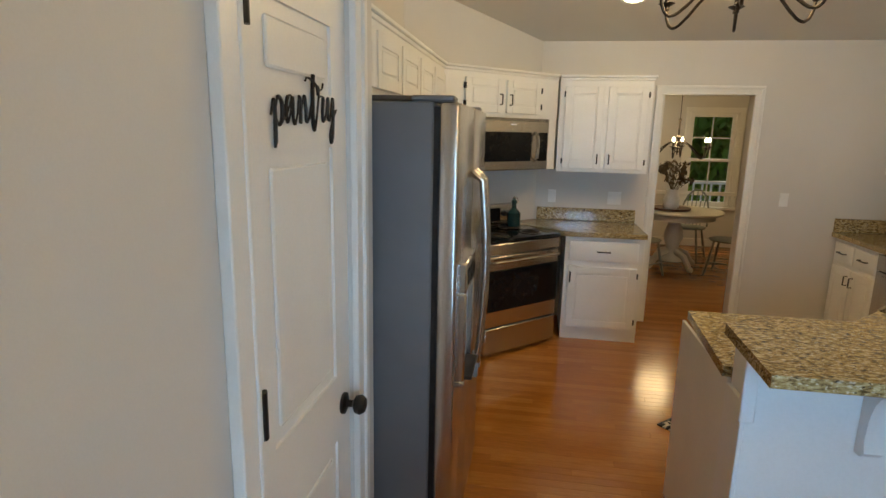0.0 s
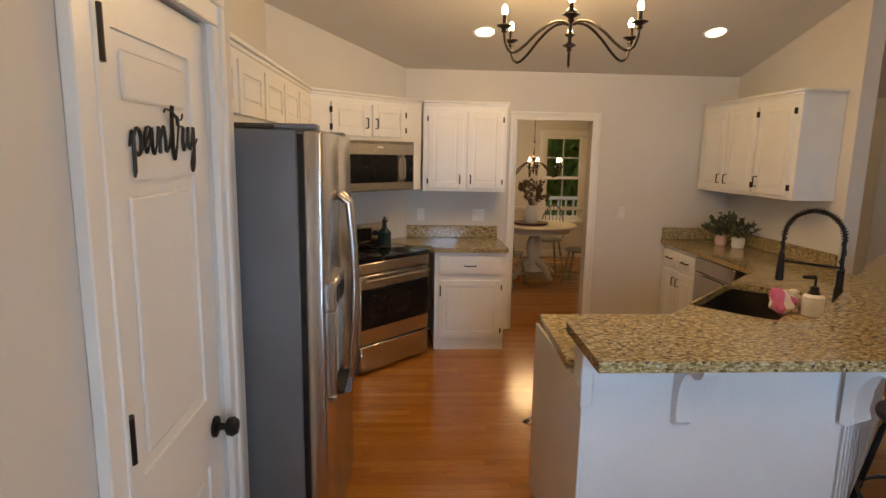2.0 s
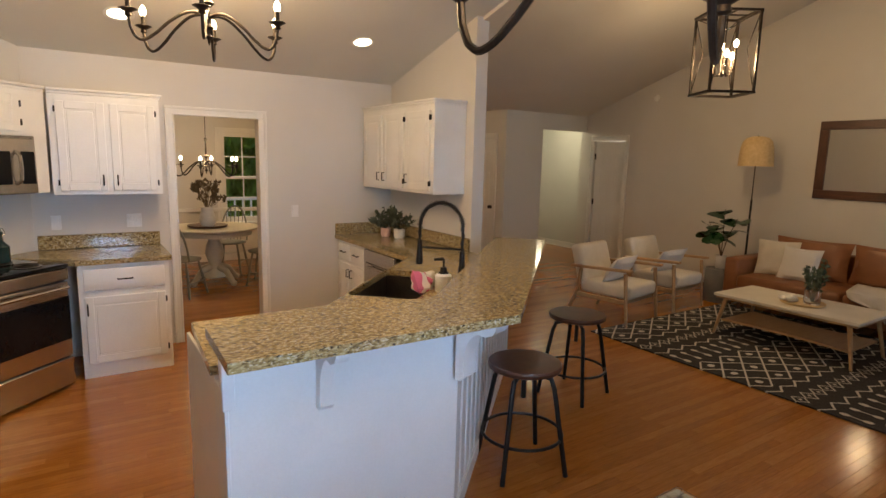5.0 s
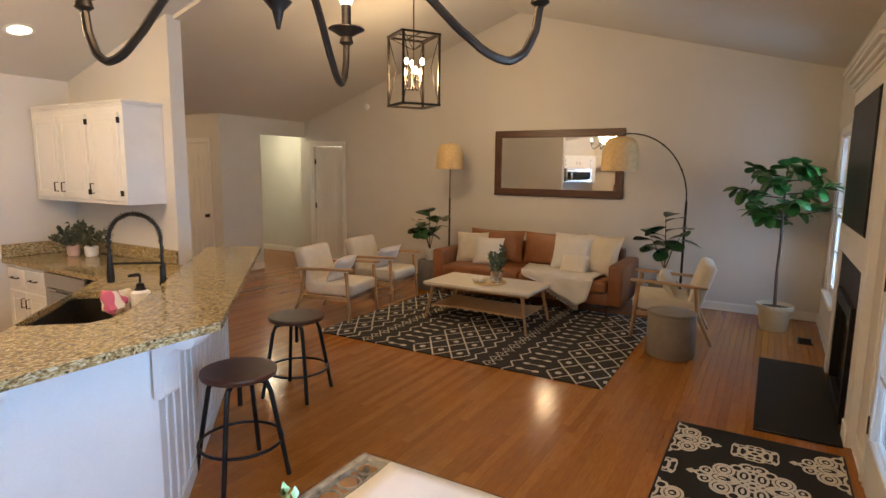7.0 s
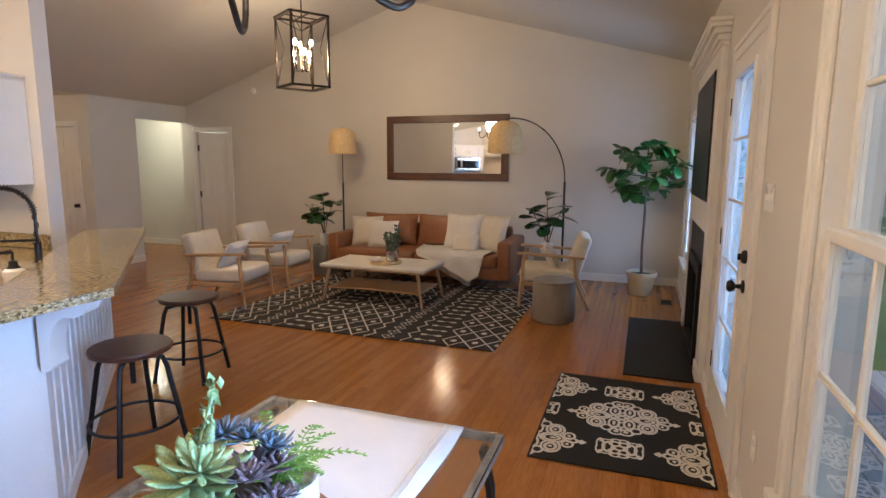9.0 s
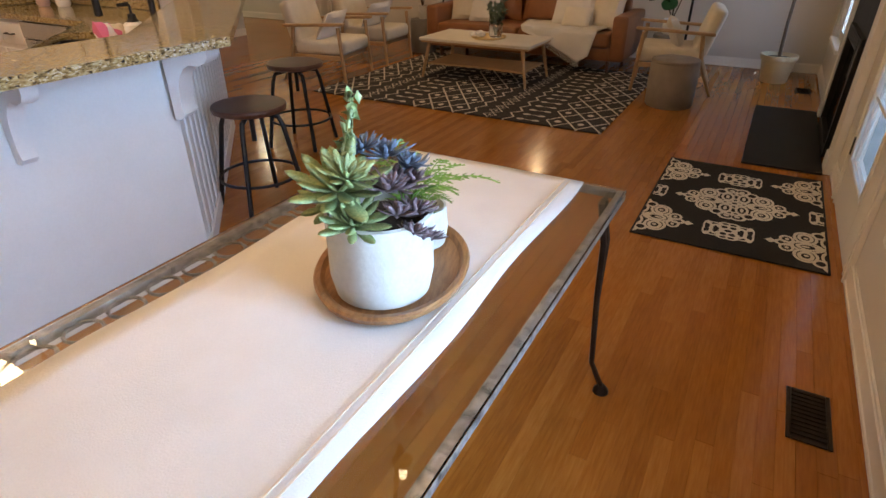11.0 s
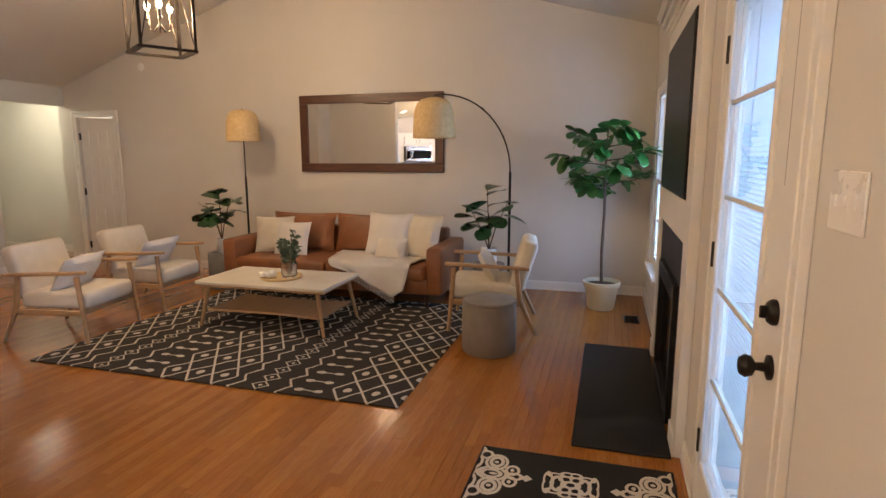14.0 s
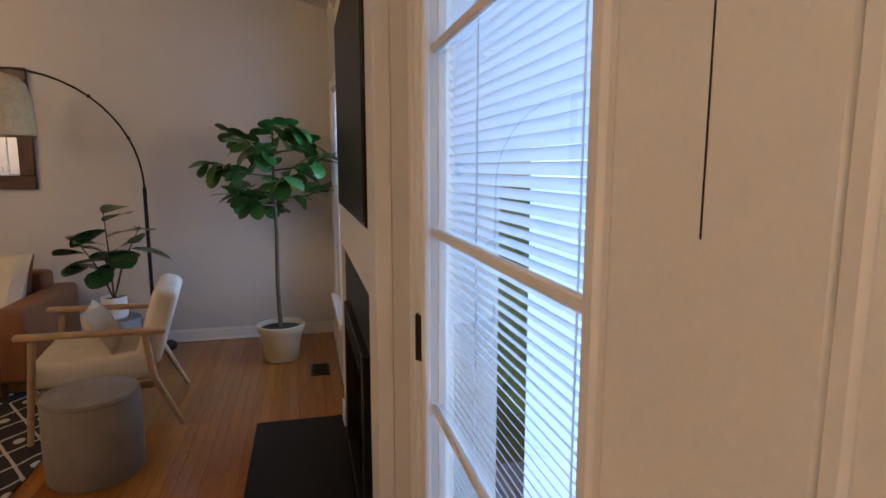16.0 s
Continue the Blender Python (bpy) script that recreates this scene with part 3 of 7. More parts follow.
def sash_window(name, x0, x1, z0, z1, y_in, label, cols=2, out=-1):
    """A double-hung window in a wall along x whose inner face is y_in; out is the way outdoors."""
    th = thing(name, pose(x0, y_in, z0), label, "window")
    th["kind"] = "structure"
    w, h = x1 - x0, z1 - z0
    yo = lambda a, b: (min(out * a, out * b), max(out * a, out * b))
    bm = B()
    c = 0.072
    for a, b, p, q in ((-c, 0, 0.0, h), (w, w + c, 0.0, h), (-c, w + c, h, h + c)):
        bx(bm, a, b, -0.0 if out < 0 else -0.018, 0.018 if out < 0 else 0, p, q, 0.004)
    for a, b, p, q in ((-c - 0.002, -c + 0.02, -0.018, h + c + 0.002), (w + c - 0.02, w + c + 0.002, -0.018, h + c + 0.002)):
        bx(bm, a, b, *((0.0, 0.028) if out < 0 else (-0.028, 0.0)), p, q, 0.004)
    part("window_casing", bm, TRIM, th)
    bm = B()
    lo, hi = yo(-0.05, 0.10)
    bx(bm, 0.0, w, lo, hi, -0.03, 0.006, 0.003)
    bx(bm, -c - 0.02, w + c + 0.02, *yo(-0.054, -0.001), -0.032, 0.003, 0.002)
    part("window_sill", bm, TRIM, th)
    bm = B()
    lo, hi = yo(0.0, 0.12)
    for a, b, p, q in ((0, 0.03, 0, h), (w - 0.03, w, 0, h), (0, w, h - 0.03, h)):
        bx(bm, a, b, lo, hi, p, q)
    part("window_frame", bm, TRIM, th)
    for k, (p, q, d) in enumerate(((0.0, h / 2 + 0.02, 0.012), (h / 2 - 0.02, h - 0.03, 0.052))):
        bm = B()
        lo, hi = yo(d, d + 0.035)
        r, foot = 0.046, (0.085 if k == 0 else 0.046)
        for a, b, s, t in ((0.03, 0.03 + r, p, q), (w - 0.03 - r, w - 0.03, p, q), (0.03 + r, w - 0.03 - r, p, p + foot), (0.03 + r, w - 0.03 - r, q - r * 0.8, q)):
            bx(bm, a, b, lo, hi, s, t, 0.003)
        sash = part("sash", bm, TRIM, th)
        bm = B()
        lo, hi = yo(d + 0.015, d + 0.019)
        bx(bm, 0.03 + r, w - 0.03 - r, lo, hi, p + foot, q - r * 0.8)
        gl = part("pane", bm, GLASS, sash)
        gl.visible_shadow = False
        lo, hi = yo(d + 0.006, d + 0.028)
        for i in range(1, cols):
            bm = B()
            xx = 0.03 + r + (w - 0.06 - 2 * r) * i / cols
            bx(bm, xx - 0.009, xx + 0.009, lo, hi, p + foot, q - r * 0.8, 0.003)
            part("muntin", bm, TRIM, sash)
        bm = B()
        zz = (p + foot + q - r * 0.8) / 2
        bx(bm, 0.03 + r, w - 0.03 - r, lo, hi, zz - 0.009, zz + 0.009, 0.003)
        part("muntin", bm, TRIM, sash)
    return th


sash_window("window_nook_right", 1.69, 2.49, WIN[2], WIN[3], YF, "white double-hung nook window with muntins")
sash_window("window_nook_left", 0.81, 1.61, WIN[2], WIN[3], YF, "white double-hung nook window beside its twin")
sash_window("window_living", *WIN2, YF, "white double-hung living room window past the fireplace")
sash_window("window_dining", 2.66, 3.36, 0.62, 2.05, 9.40, "white double-hung dining room window with muntins", 2, 1)
bm = B()
bx(bm, 1.61, 1.69, -1.03, YF + 0.021, WIN[2], WIN[3])
setting("trim_mullion", bm, TRIM, "white post between the two nook windows", "trim")

# ---- outdoors ----
bm = B()
bx(bm, -60, 60, -90, -1.06, -0.6, -0.5)
bx(bm, -60, 60, 9.72, 90, -0.6, -0.5)
setting("ground", bm, surface("lawn", (0.03, 0.06, 0.012), (0.06, 0.10, 0.025), 0.95, 0.7, 0.5, 20), "green lawn around the house")
DECK = surface("grey_deck_board", (0.16, 0.17, 0.19), (0.24, 0.25, 0.27), 0.7, 3, 0.3, 60, 0, (1, 8, 1))
deck = thing("deck", pose(0, -1.06, -0.10), "weathered grey timber deck outside the window", "deck")
bm = B()
bx(bm, -2.0, 6.0, -0.14, -0.005, -0.03, 0, 0.004)
first = part("board", bm, DECK, deck)
for k in range(1, 26):
    o = new("board", first.data)
    o.parent, o.location = deck, (0, -0.14 * k, 0)
SIDING = surface("white_siding", (0.74, 0.77, 0.80), (0.80, 0.83, 0.86), 0.6, 3, 0.1, 80)
sw = thing("porch_wall", pose(2.95, -1.6, -0.10), "white vertical boarded porch wall", "porch wall")
for k in range(13):
    bm = B()
    bx(bm, -0.02, 0.02, -0.145, 0.0, 0, 2.9, 0.004)
    part("board", bm, SIDING, sw, "", pose(0, 0.3 - 0.15 * k, 0))
bm = B()
bx(bm, -0.05, 0.05, -0.05, 0.05, 0, 2.7, 0.006)
single("porch_post", bm, surface("dark_post", (0.07, 0.075, 0.085), (0.11, 0.115, 0.125), 0.5), pose(2.85, -2.45, -0.10), "dark square porch post standing on the deck", "post")
FOLIAGE = surface("sunlit_leaves", (0.035, 0.085, 0.015), (0.10, 0.20, 0.03), 0.7, 3, 0.3, 30)


let_through(FOLIAGE, (0.34, 0.50, 0.06), 0.55)


def leaf_cloud(bm, cx, cy, cz, r, n, size, rn):
    for _ in range(n):
        d = Vector((rn.gauss(0, 1), rn.gauss(0, 1), rn.gauss(0, 1))).normalized() * r * rn.random() ** 0.4
        p = Vector((cx, cy, cz)) + d
        q = Euler((rn.random() * 6, rn.random() * 6, rn.random() * 6)).to_matrix()
        s = size * (0.6 + rn.random() * 0.8)
        vs = [bm.verts.new(p + q @ Vector(c) * s) for c in ((-0.5, 0, 0), (0, -0.28, 0.05), (0.55, 0, -0.05), (0, 0.28, 0.05))]
        bm.faces.new(vs)


def yard_tree(x, y, h, seed):
    rn = random.Random(seed)
    th = thing("tree", pose(x, y, -0.5), "sunlit green broadleaf tree behind the house", "tree", "trees in the yard")
    bm = B()
    tube(bm, [(0, 0, 0), (0.05, 0, h * 0.3), (0.0, 0.1, h * 0.6), (0.1, 0.1, h * 0.9)], [0.16, 0.13, 0.09, 0.03], 8)
    for k in range(7):
        a, z = k * 2.4, h * (0.3 + 0.08 * k)
        tube(bm, [(0, 0.05, z), (0.7 * math.cos(a), 0.7 * math.sin(a), z + 0.5), (1.4 * math.cos(a), 1.4 * math.sin(a), z + 0.8)], [0.05, 0.035, 0.015], 6)
    part("trunk", bm, STEM, th)
    bm = B()
    for k in range(22):
        a = rn.random() * 6.3
        leaf_cloud(bm, 1.3 * math.cos(a) * rn.random(), 1.3 * math.sin(a), h * (0.22 + 0.7 * rn.random()), 0.95, 170, 0.24, rn)
    part("crown", bm, FOLIAGE, th, "", None, False)


for i, (x, y, h) in enumerate(((3.3, 13.6, 5.0), (4.6, 14.2, 5.5), (5.6, 15.6, 6.0), (4.0, 16.5, 6.5), (2.6, 15.0, 6.0), (0.0, -10.0, 5.5), (-4.5, -9.0, 6.0), (2.4, -12.0, 6.5))):
    yard_tree(x, y, h, i)
rail = thing("porch_railing", pose(2.2, 10.9, -0.5), "white porch railing with square balusters", "railing")
bm = B()
bx(bm, -0.6, 3.4, -0.03, 0.03, 1.36, 1.42, 0.004)
part("top_rail", bm, SIDING, rail)
for k in range(26):
    bm = B()
    bx(bm, -0.015, 0.015, -0.015, 0.015, 0.0, 1.36)
    part("baluster", bm, SIDING, rail, "", pose(-0.5 + k * 0.15, 0, 0), False)

# ---- fireplace ----
fp = thing("fireplace", pose(4.90, YF, 0), "white painted fireplace surround with black slate and firebox", "fireplace")
FW, FD = 1.68, 0.05
for nm, a, b, z0, z1, d in (("stile", 0, 0.20, 0, 2.42, FD), ("stile", FW - 0.13, FW, 0, 2.42, FD), ("mantel_rail", 0.20, FW - 0.13, 1.09, 1.31, FD), ("top_rail", 0.20, FW - 0.13, 2.27, 2.42, FD), ("back_panel", 0.20, FW - 0.13, 1.31, 2.27, 0.008)):
    bm = B()
    bx(bm, a, b, 0, d, z0, z1, 0.003)
    part(nm, bm, TRIM, fp)
bm = B()
for d, z0, z1 in ((0.012, 2.39, 2.42), (0.03, 2.42, 2.46), (0.055, 2.46, 2.50), (0.08, 2.50, 2.53), (0.092, 2.53, 2.56)):
    bx(bm, -d, FW + d, 0, FD + d, z0, z1, 0.006)
part("cornice", bm, TRIM, fp)
for x, wd in ((0, 0.20), (FW - 0.13, 0.13)):
    bm = B()
    bx(bm, x - 0.004, x + wd + 0.004, FD, FD + 0.012, 0, 0.12, 0.004)
    part("plinth_block", bm, TRIM, fp)
bm = B()
for a, b, z0, z1 in ((0.20, 0.40, 0, 1.09), (FW - 0.40, FW - 0.13, 0, 1.09), (0.40, FW - 0.40, 0.80, 1.09)):
    bx(bm, a, b, 0.0, FD - 0.018, z0, z1, 0.002)
part("slate_facing", bm, SLATE, fp, "polished black slate facing")
bm = B()
for a, b, z0, z1 in ((0.38, 0.44, 0.0, 0.82), (FW - 0.44, FW - 0.38, 0.0, 0.82), (0.44, FW - 0.44, 0.72, 0.82), (0.44, FW - 0.44, 0.0, 0.08)):
    bx(bm, a, b, 0.012, FD + 0.012, z0, z1, 0.004)
for k in range(4):
    bx(bm, 0.46, FW - 0.46, 0.02, FD + 0.016, 0.735 + k * 0.02, 0.743 + k * 0.02)
part("firebox_frame", bm, BLACK, fp, "black metal firebox frame")
bm = B()
bx(bm, 0.44, FW - 0.44, 0.012, 0.022, 0.08, 0.72)
part("firebox_glass", bm, BLACKGLASS, fp, "dark firebox glass")
bm = B()
bx(bm, -0.03, 1.69, 0.064, 0.565, 0.0, 0.014, 0.003)
single("hearth", bm, SLATE, pose(4.90, YF, 0), "flat black slate hearth slab on the floor", "hearth")
tv = thing("television", pose(5.10, -0.871, 1.315), "large flat black television on the fireplace wall", "television")
bm = B()
bx(bm, 0.004, 1.346, 0.0, 0.050, 0.0, 0.95, 0.006)
part("casing", bm, BLACK, tv)
bm = B()
bx(bm, 0.02, 1.33, 0.050, 0.053, 0.02, 0.935)
SCREEN = surface("matte_screen", (0.004, 0.004, 0.005), (0.006, 0.006, 0.007), 0.38, 3.0, 0.0, 50, 0.0, (1, 1, 1), 0.04)
SCREEN.node_tree.nodes["Principled BSDF"].inputs["Specular IOR Level"].default_value = 0.15
part("screen", bm, SCREEN, tv)


def plate(name, m, w, h, label, pieces, cat="switch"):
    th = thing(name, m, label, cat)
    bm = B()
    bx(bm, -w / 2, w / 2, -0.006, 0, -h / 2, h / 2, 0.002)
    part("cover_plate", bm, CERAMIC, th)
    for x, z, a, b in pieces:
        bm = B()
        bx(bm, x - a, x + a, -0.011, -0.004, z - b, z + b, 0.0015)
        part("toggle", bm, CERAMIC, th)


plate("light_switch", pose(3.20, YF, 1.455, 0, 0, 180), 0.165, 0.115, "cream triple light switch by the patio door", ((-0.046, 0, 0.005, 0.013), (0.0, 0, 0.005, 0.013), (0.046, 0, 0.005, 0.013)))
plate("wall_socket", pose(3.05, YF, 0.42, 0, 0, 180), 0.07, 0.115, "cream wall socket above the baseboard", ((0, 0.025, 0.016, 0.016), (0, -0.025, 0.016, 0.016)), "socket")
plate("light_switch", pose(2.50, YB, 1.17), 0.07, 0.115, "white light switch beside the dining opening", ((0, 0, 0.005, 0.013),))
plate("wall_socket", pose(1.10, YB, 1.13), 0.115, 0.115, "white double socket over the granite backsplash", ((-0.024, 0.025, 0.016, 0.016), (-0.024, -0.025, 0.016, 0.016), (0.024, 0, 0.005, 0.013)), "socket")
plate("wall_socket", pose(0.55, YB, 1.13), 0.07, 0.115, "white socket with a plug-in freshener", ((0, 0.02, 0.016, 0.03),), "socket")


al_ = thing("wall_alarm", pose(XW, 5.72, 2.74, 0, -90, 0), "small white alarm sensor high on the gable wall", "alarm")
bm = B()
lathe(bm, [(0.052, 0), (0.052, 0.014), (0.042, 0.026), (0.01, 0.030)], n=24)
part("cover", bm, CERAMIC, al_)


def floor_vent(m, w, d, label):
    th = thing("floor_vent", m, label, "vent")
    bm = B()
    for a, b, c, e in ((0, w, 0, 0.015), (0, w, d - 0.015, d), (0, 0.015, 0.015, d - 0.015), (w - 0.015, w, 0.015, d - 0.015)):
        bx(bm, a, b, c, e, 0, 0.006, 0.002)
    bx(bm, 0.01, w - 0.01, 0.01, d - 0.01, 0.0, 0.001)
    part("frame", bm, BRONZE, th)
    k = 0.03
    while k < w - 0.02:
        bm = B()
        bx(bm, 0, 0.006, 0.015, d - 0.015, 0.001, 0.005)
        part("slat", bm, BRONZE, th, "", pose(k, 0, 0), False)
        k += 0.022


floor_vent(pose(7.33, -0.78, 0.001), 0.25, 0.14, "brown metal floor vent beside the fig tree")
floor_vent(pose(2.19, -0.775, 0.001), 0.27, 0.135, "brown metal floor vent under the window")

# ---- living room ----
def rug_material():
    m, n, l, b = nodes_of("black_and_cream_rug", 0.95)
    c = n.new("ShaderNodeTexCoord")
    s = n.new("ShaderNodeSeparateXYZ")
    l.new(c.outputs["Object"], s.inputs[0])
    wob = noise_tex(n, l, c.outputs["Object"], 9, 2)
    y = calc(n, l, "ADD", s.outputs[1], calc(n, l, "MULTIPLY_ADD", wob, 0.03, -0.015))
    x = calc(n, l, "ADD", s.outputs[0], calc(n, l, "MULTIPLY_ADD", wob, 0.03, -0.015))

    def tri(v, p):
        return calc(n, l, "ABSOLUTE", calc(n, l, "SUBTRACT", calc(n, l, "FRACT", calc(n, l, "DIVIDE", v, p)), 0.5))

    def within(v, a, bb):
        return calc(n, l, "MULTIPLY", calc(n, l, "GREATER_THAN", v, a), calc(n, l, "LESS_THAN", v, bb))

    def oval(dx, dy, rx, ry):
        q = calc(n, l, "ADD", calc(n, l, "POWER", calc(n, l, "DIVIDE", dx, rx), 2.0), calc(n, l, "POWER", calc(n, l, "DIVIDE", dy, ry), 2.0))
        return calc(n, l, "LESS_THAN", q, 1.0)

    # bands across the rug: lattice, dumb-bells, zigzag, chain of small diamonds, zigzag
    v = calc(n, l, "MULTIPLY", calc(n, l, "FRACT", calc(n, l, "DIVIDE", calc(n, l, "ADD", y, 0.10), 1.36)), 1.36)
    tx, ty = tri(x, 0.30), tri(v, 0.205)
    ring = calc(n, l, "ABSOLUTE", calc(n, l, "SUBTRACT", calc(n, l, "ADD", tx, ty), 0.5))
    eye = oval(calc(n, l, "MULTIPLY", tx, 0.30), calc(n, l, "MULTIPLY", ty, 0.205), 0.036, 0.028)
    lattice = calc(n, l, "MULTIPLY", calc(n, l, "MAXIMUM", calc(n, l, "LESS_THAN", ring, 0.048), eye), within(v, 0.0, 0.615))
    bx_ = calc(n, l, "MULTIPLY", tri(x, 0.155), 0.155)
    ends = calc(n, l, "MAXIMUM", oval(bx_, calc(n, l, "SUBTRACT", v, 0.69), 0.024, 0.036), oval(bx_, calc(n, l, "SUBTRACT", v, 0.83), 0.024, 0.036))
    bar = calc(n, l, "MULTIPLY", calc(n, l, "LESS_THAN", bx_, 0.006), within(v, 0.69, 0.83))
    zig1 = calc(n, l, "LESS_THAN", calc(n, l, "ABSOLUTE", calc(n, l, "SUBTRACT", calc(n, l, "SUBTRACT", v, 0.905), calc(n, l, "MULTIPLY", tri(x, 0.21), 0.13))), 0.010)
    zig2 = calc(n, l, "LESS_THAN", calc(n, l, "ABSOLUTE", calc(n, l, "SUBTRACT", calc(n, l, "SUBTRACT", v, 1.265), calc(n, l, "MULTIPLY", tri(x, 0.21), 0.13))), 0.010)
    link = calc(n, l, "ADD", calc(n, l, "MULTIPLY", tri(x, 0.14), 0.14), calc(n, l, "ABSOLUTE", calc(n, l, "SUBTRACT", v, 1.12)))
    chain = calc(n, l, "MAXIMUM", calc(n, l, "LESS_THAN", calc(n, l, "ABSOLUTE", calc(n, l, "SUBTRACT", link, 0.062)), 0.008), calc(n, l, "LESS_THAN", link, 0.017))
    both = lattice
    for piece in (ends, bar, zig1, zig2, chain):
        both = calc(n, l, "MAXIMUM", both, piece)
    fine = noise_tex(n, l, c.outputs["Object"], 260, 2)
    dark = ramp(n, l, fine, [(0.3, (0.014, 0.011, 0.010)), (0.7, (0.035, 0.029, 0.026))])
    pale = ramp(n, l, fine, [(0.3, (0.46, 0.41, 0.34)), (0.7, (0.66, 0.61, 0.52))])
    l.new(mixed(n, l, both, dark, pale), b.inputs["Base Color"])
    relief(n, l, b, calc(n, l, "MULTIPLY_ADD", both, 0.6, fine), 0.6, 0.003)
    return m


bm = B()
bx(bm, 0, 2.45, 0, 3.0, 0.0, 0.012, 0.004)
single("area_rug", bm, rug_material(), pose(5.03, 0.74, 0.001), "black area rug with cream diamond lattice on the oak floor", "rug")


def damask():
    m, n, l, b = nodes_of("damask_mat", 0.95)
    c = n.new("ShaderNodeTexCoord")
    s = n.new("ShaderNodeSeparateXYZ")
    l.new(c.outputs["Object"], s.inputs[0])
    u = calc(n, l, "ABSOLUTE", s.outputs[0])
    v = calc(n, l, "ABSOLUTE", s.outputs[1])
    u2 = calc(n, l, "ABSOLUTE", calc(n, l, "SUBTRACT", u, 0.41))
    v2 = calc(n, l, "ABSOLUTE", calc(n, l, "SUBTRACT", v, 0.52))

    def ring(a, bb, ca, cb, ra, rb, w):
        """An oval ring round (ca, cb); w as a share of its radius, 1 or more fills it."""
        q = calc(n, l, "SQRT", calc(n, l, "ADD", calc(n, l, "POWER", calc(n, l, "DIVIDE", calc(n, l, "SUBTRACT", a, ca), ra), 2.0), calc(n, l, "POWER", calc(n, l, "DIVIDE", calc(n, l, "SUBTRACT", bb, cb), rb), 2.0)))
        return calc(n, l, "LESS_THAN", calc(n, l, "ABSOLUTE", calc(n, l, "SUBTRACT", q, 1.0 if w < 1 else 0.0)), w)

    def motif(a, bb, rings, tip=None):
        out = None
        for r_ in rings:
            o = ring(a, bb, *r_)
            out = o if out is None else calc(n, l, "MAXIMUM", out, o)
        if tip:
            d = calc(n, l, "ADD", calc(n, l, "ABSOLUTE", calc(n, l, "SUBTRACT", a, tip[0])), calc(n, l, "ABSOLUTE", calc(n, l, "SUBTRACT", bb, tip[1])))
            out = calc(n, l, "MAXIMUM", out, calc(n, l, "LESS_THAN", d, 0.030))
        return out

    large = ((0.0, 0.0, 0.022, 0.026, 0.40), (0.052, 0.0, 0.020, 0.020, 0.45), (0.0, 0.050, 0.016, 0.020, 0.50), (0.090, 0.045, 0.058, 0.030, 0.24),
             (0.090, 0.045, 0.030, 0.010, 1.0), (0.0, 0.145, 0.052, 0.070, 0.16), (0.0, 0.140, 0.030, 0.046, 0.24), (0.0, 0.150, 0.010, 0.020, 1.0),
             (0.105, 0.150, 0.066, 0.052, 0.15), (0.108, 0.150, 0.040, 0.030, 0.30), (0.105, 0.148, 0.012, 0.012, 1.0), (0.050, 0.238, 0.038, 0.030, 0.24),
             (0.052, 0.236, 0.014, 0.010, 1.0), (0.165, 0.085, 0.034, 0.030, 0.26), (0.205, 0.030, 0.036, 0.038, 0.24), (0.200, 0.028, 0.014, 0.016, 1.0),
             (0.0, 0.255, 0.026, 0.034, 0.30), (0.155, 0.018, 0.022, 0.018, 0.40))
    small = ((0.0, 0.0, 0.024, 0.030, 0.35), (0.044, 0.024, 0.024, 0.028, 0.34), (0.016, 0.062, 0.040, 0.022, 0.30), (0.066, 0.074, 0.018, 0.032, 0.34),
             (0.030, 0.108, 0.052, 0.018, 0.26), (0.085, 0.020, 0.018, 0.026, 0.36))
    tot = calc(n, l, "MAXIMUM", motif(u, v, large, (0.0, 0.312)), motif(u2, v2, large, (0.0, 0.312)))
    tot = calc(n, l, "MAXIMUM", tot, calc(n, l, "MAXIMUM", motif(u2, v, small), motif(u, v2, small)))
    rim = calc(n, l, "MULTIPLY", calc(n, l, "LESS_THAN", u, 0.652), calc(n, l, "LESS_THAN", v, 0.463))
    tot = calc(n, l, "MULTIPLY", tot, rim)
    fine = noise_tex(n, l, c.outputs["Object"], 300, 2)
    dark = ramp(n, l, fine, [(0.3, (0.005, 0.005, 0.006)), (0.7, (0.014, 0.013, 0.014))])
    pale = ramp(n, l, fine, [(0.3, (0.56, 0.52, 0.44)), (0.7, (0.74, 0.69, 0.60))])
    l.new(mixed(n, l, tot, dark, pale), b.inputs["Base Color"])
    relief(n, l, b, calc(n, l, "MULTIPLY_ADD", tot, 0.6, fine), 0.6, 0.003)
    return m


bm = B()
bx(bm, -0.665, 0.665, -0.475, 0.475, 0.0, 0.010, 0.004)
single("door_mat", bm, damask(), pose(4.07, -0.337, 0.001), "black and cream damask floor mat by the patio door", "mat")

# sofa, facing -x
sofa = thing("sofa", pose(7.72, 2.40, 0), "tan leather sofa with loose back cushions", "sofa")
bm = B()
bx(bm, -0.44, 0.46, -1.20, 1.20, 0.14, 0.30, 0.02, 2)
part("base", bm, LEATHER, sofa)
for y in (-0.555, 0.555):
    bm = B()
    bx(bm, -0.50, 0.30, -0.55, 0.55, 0.28, 0.44, 0.045, 3)
    part("seat_cushion", bm, LEATHER, sofa, "", pose(0, y, 0))
for y in (-1.20, 1.20):
    bm = B()
    bx(bm, -0.46, 0.46, -0.085, 0.085, 0.14, 0.63, 0.035, 3)
    part("arm", bm, LEATHER, sofa, "", pose(0, y, 0))
bm = B()
bx(bm, 0.30, 0.48, -1.12, 1.12, 0.28, 0.74, 0.04, 3)
part("back", bm, LEATHER, sofa)
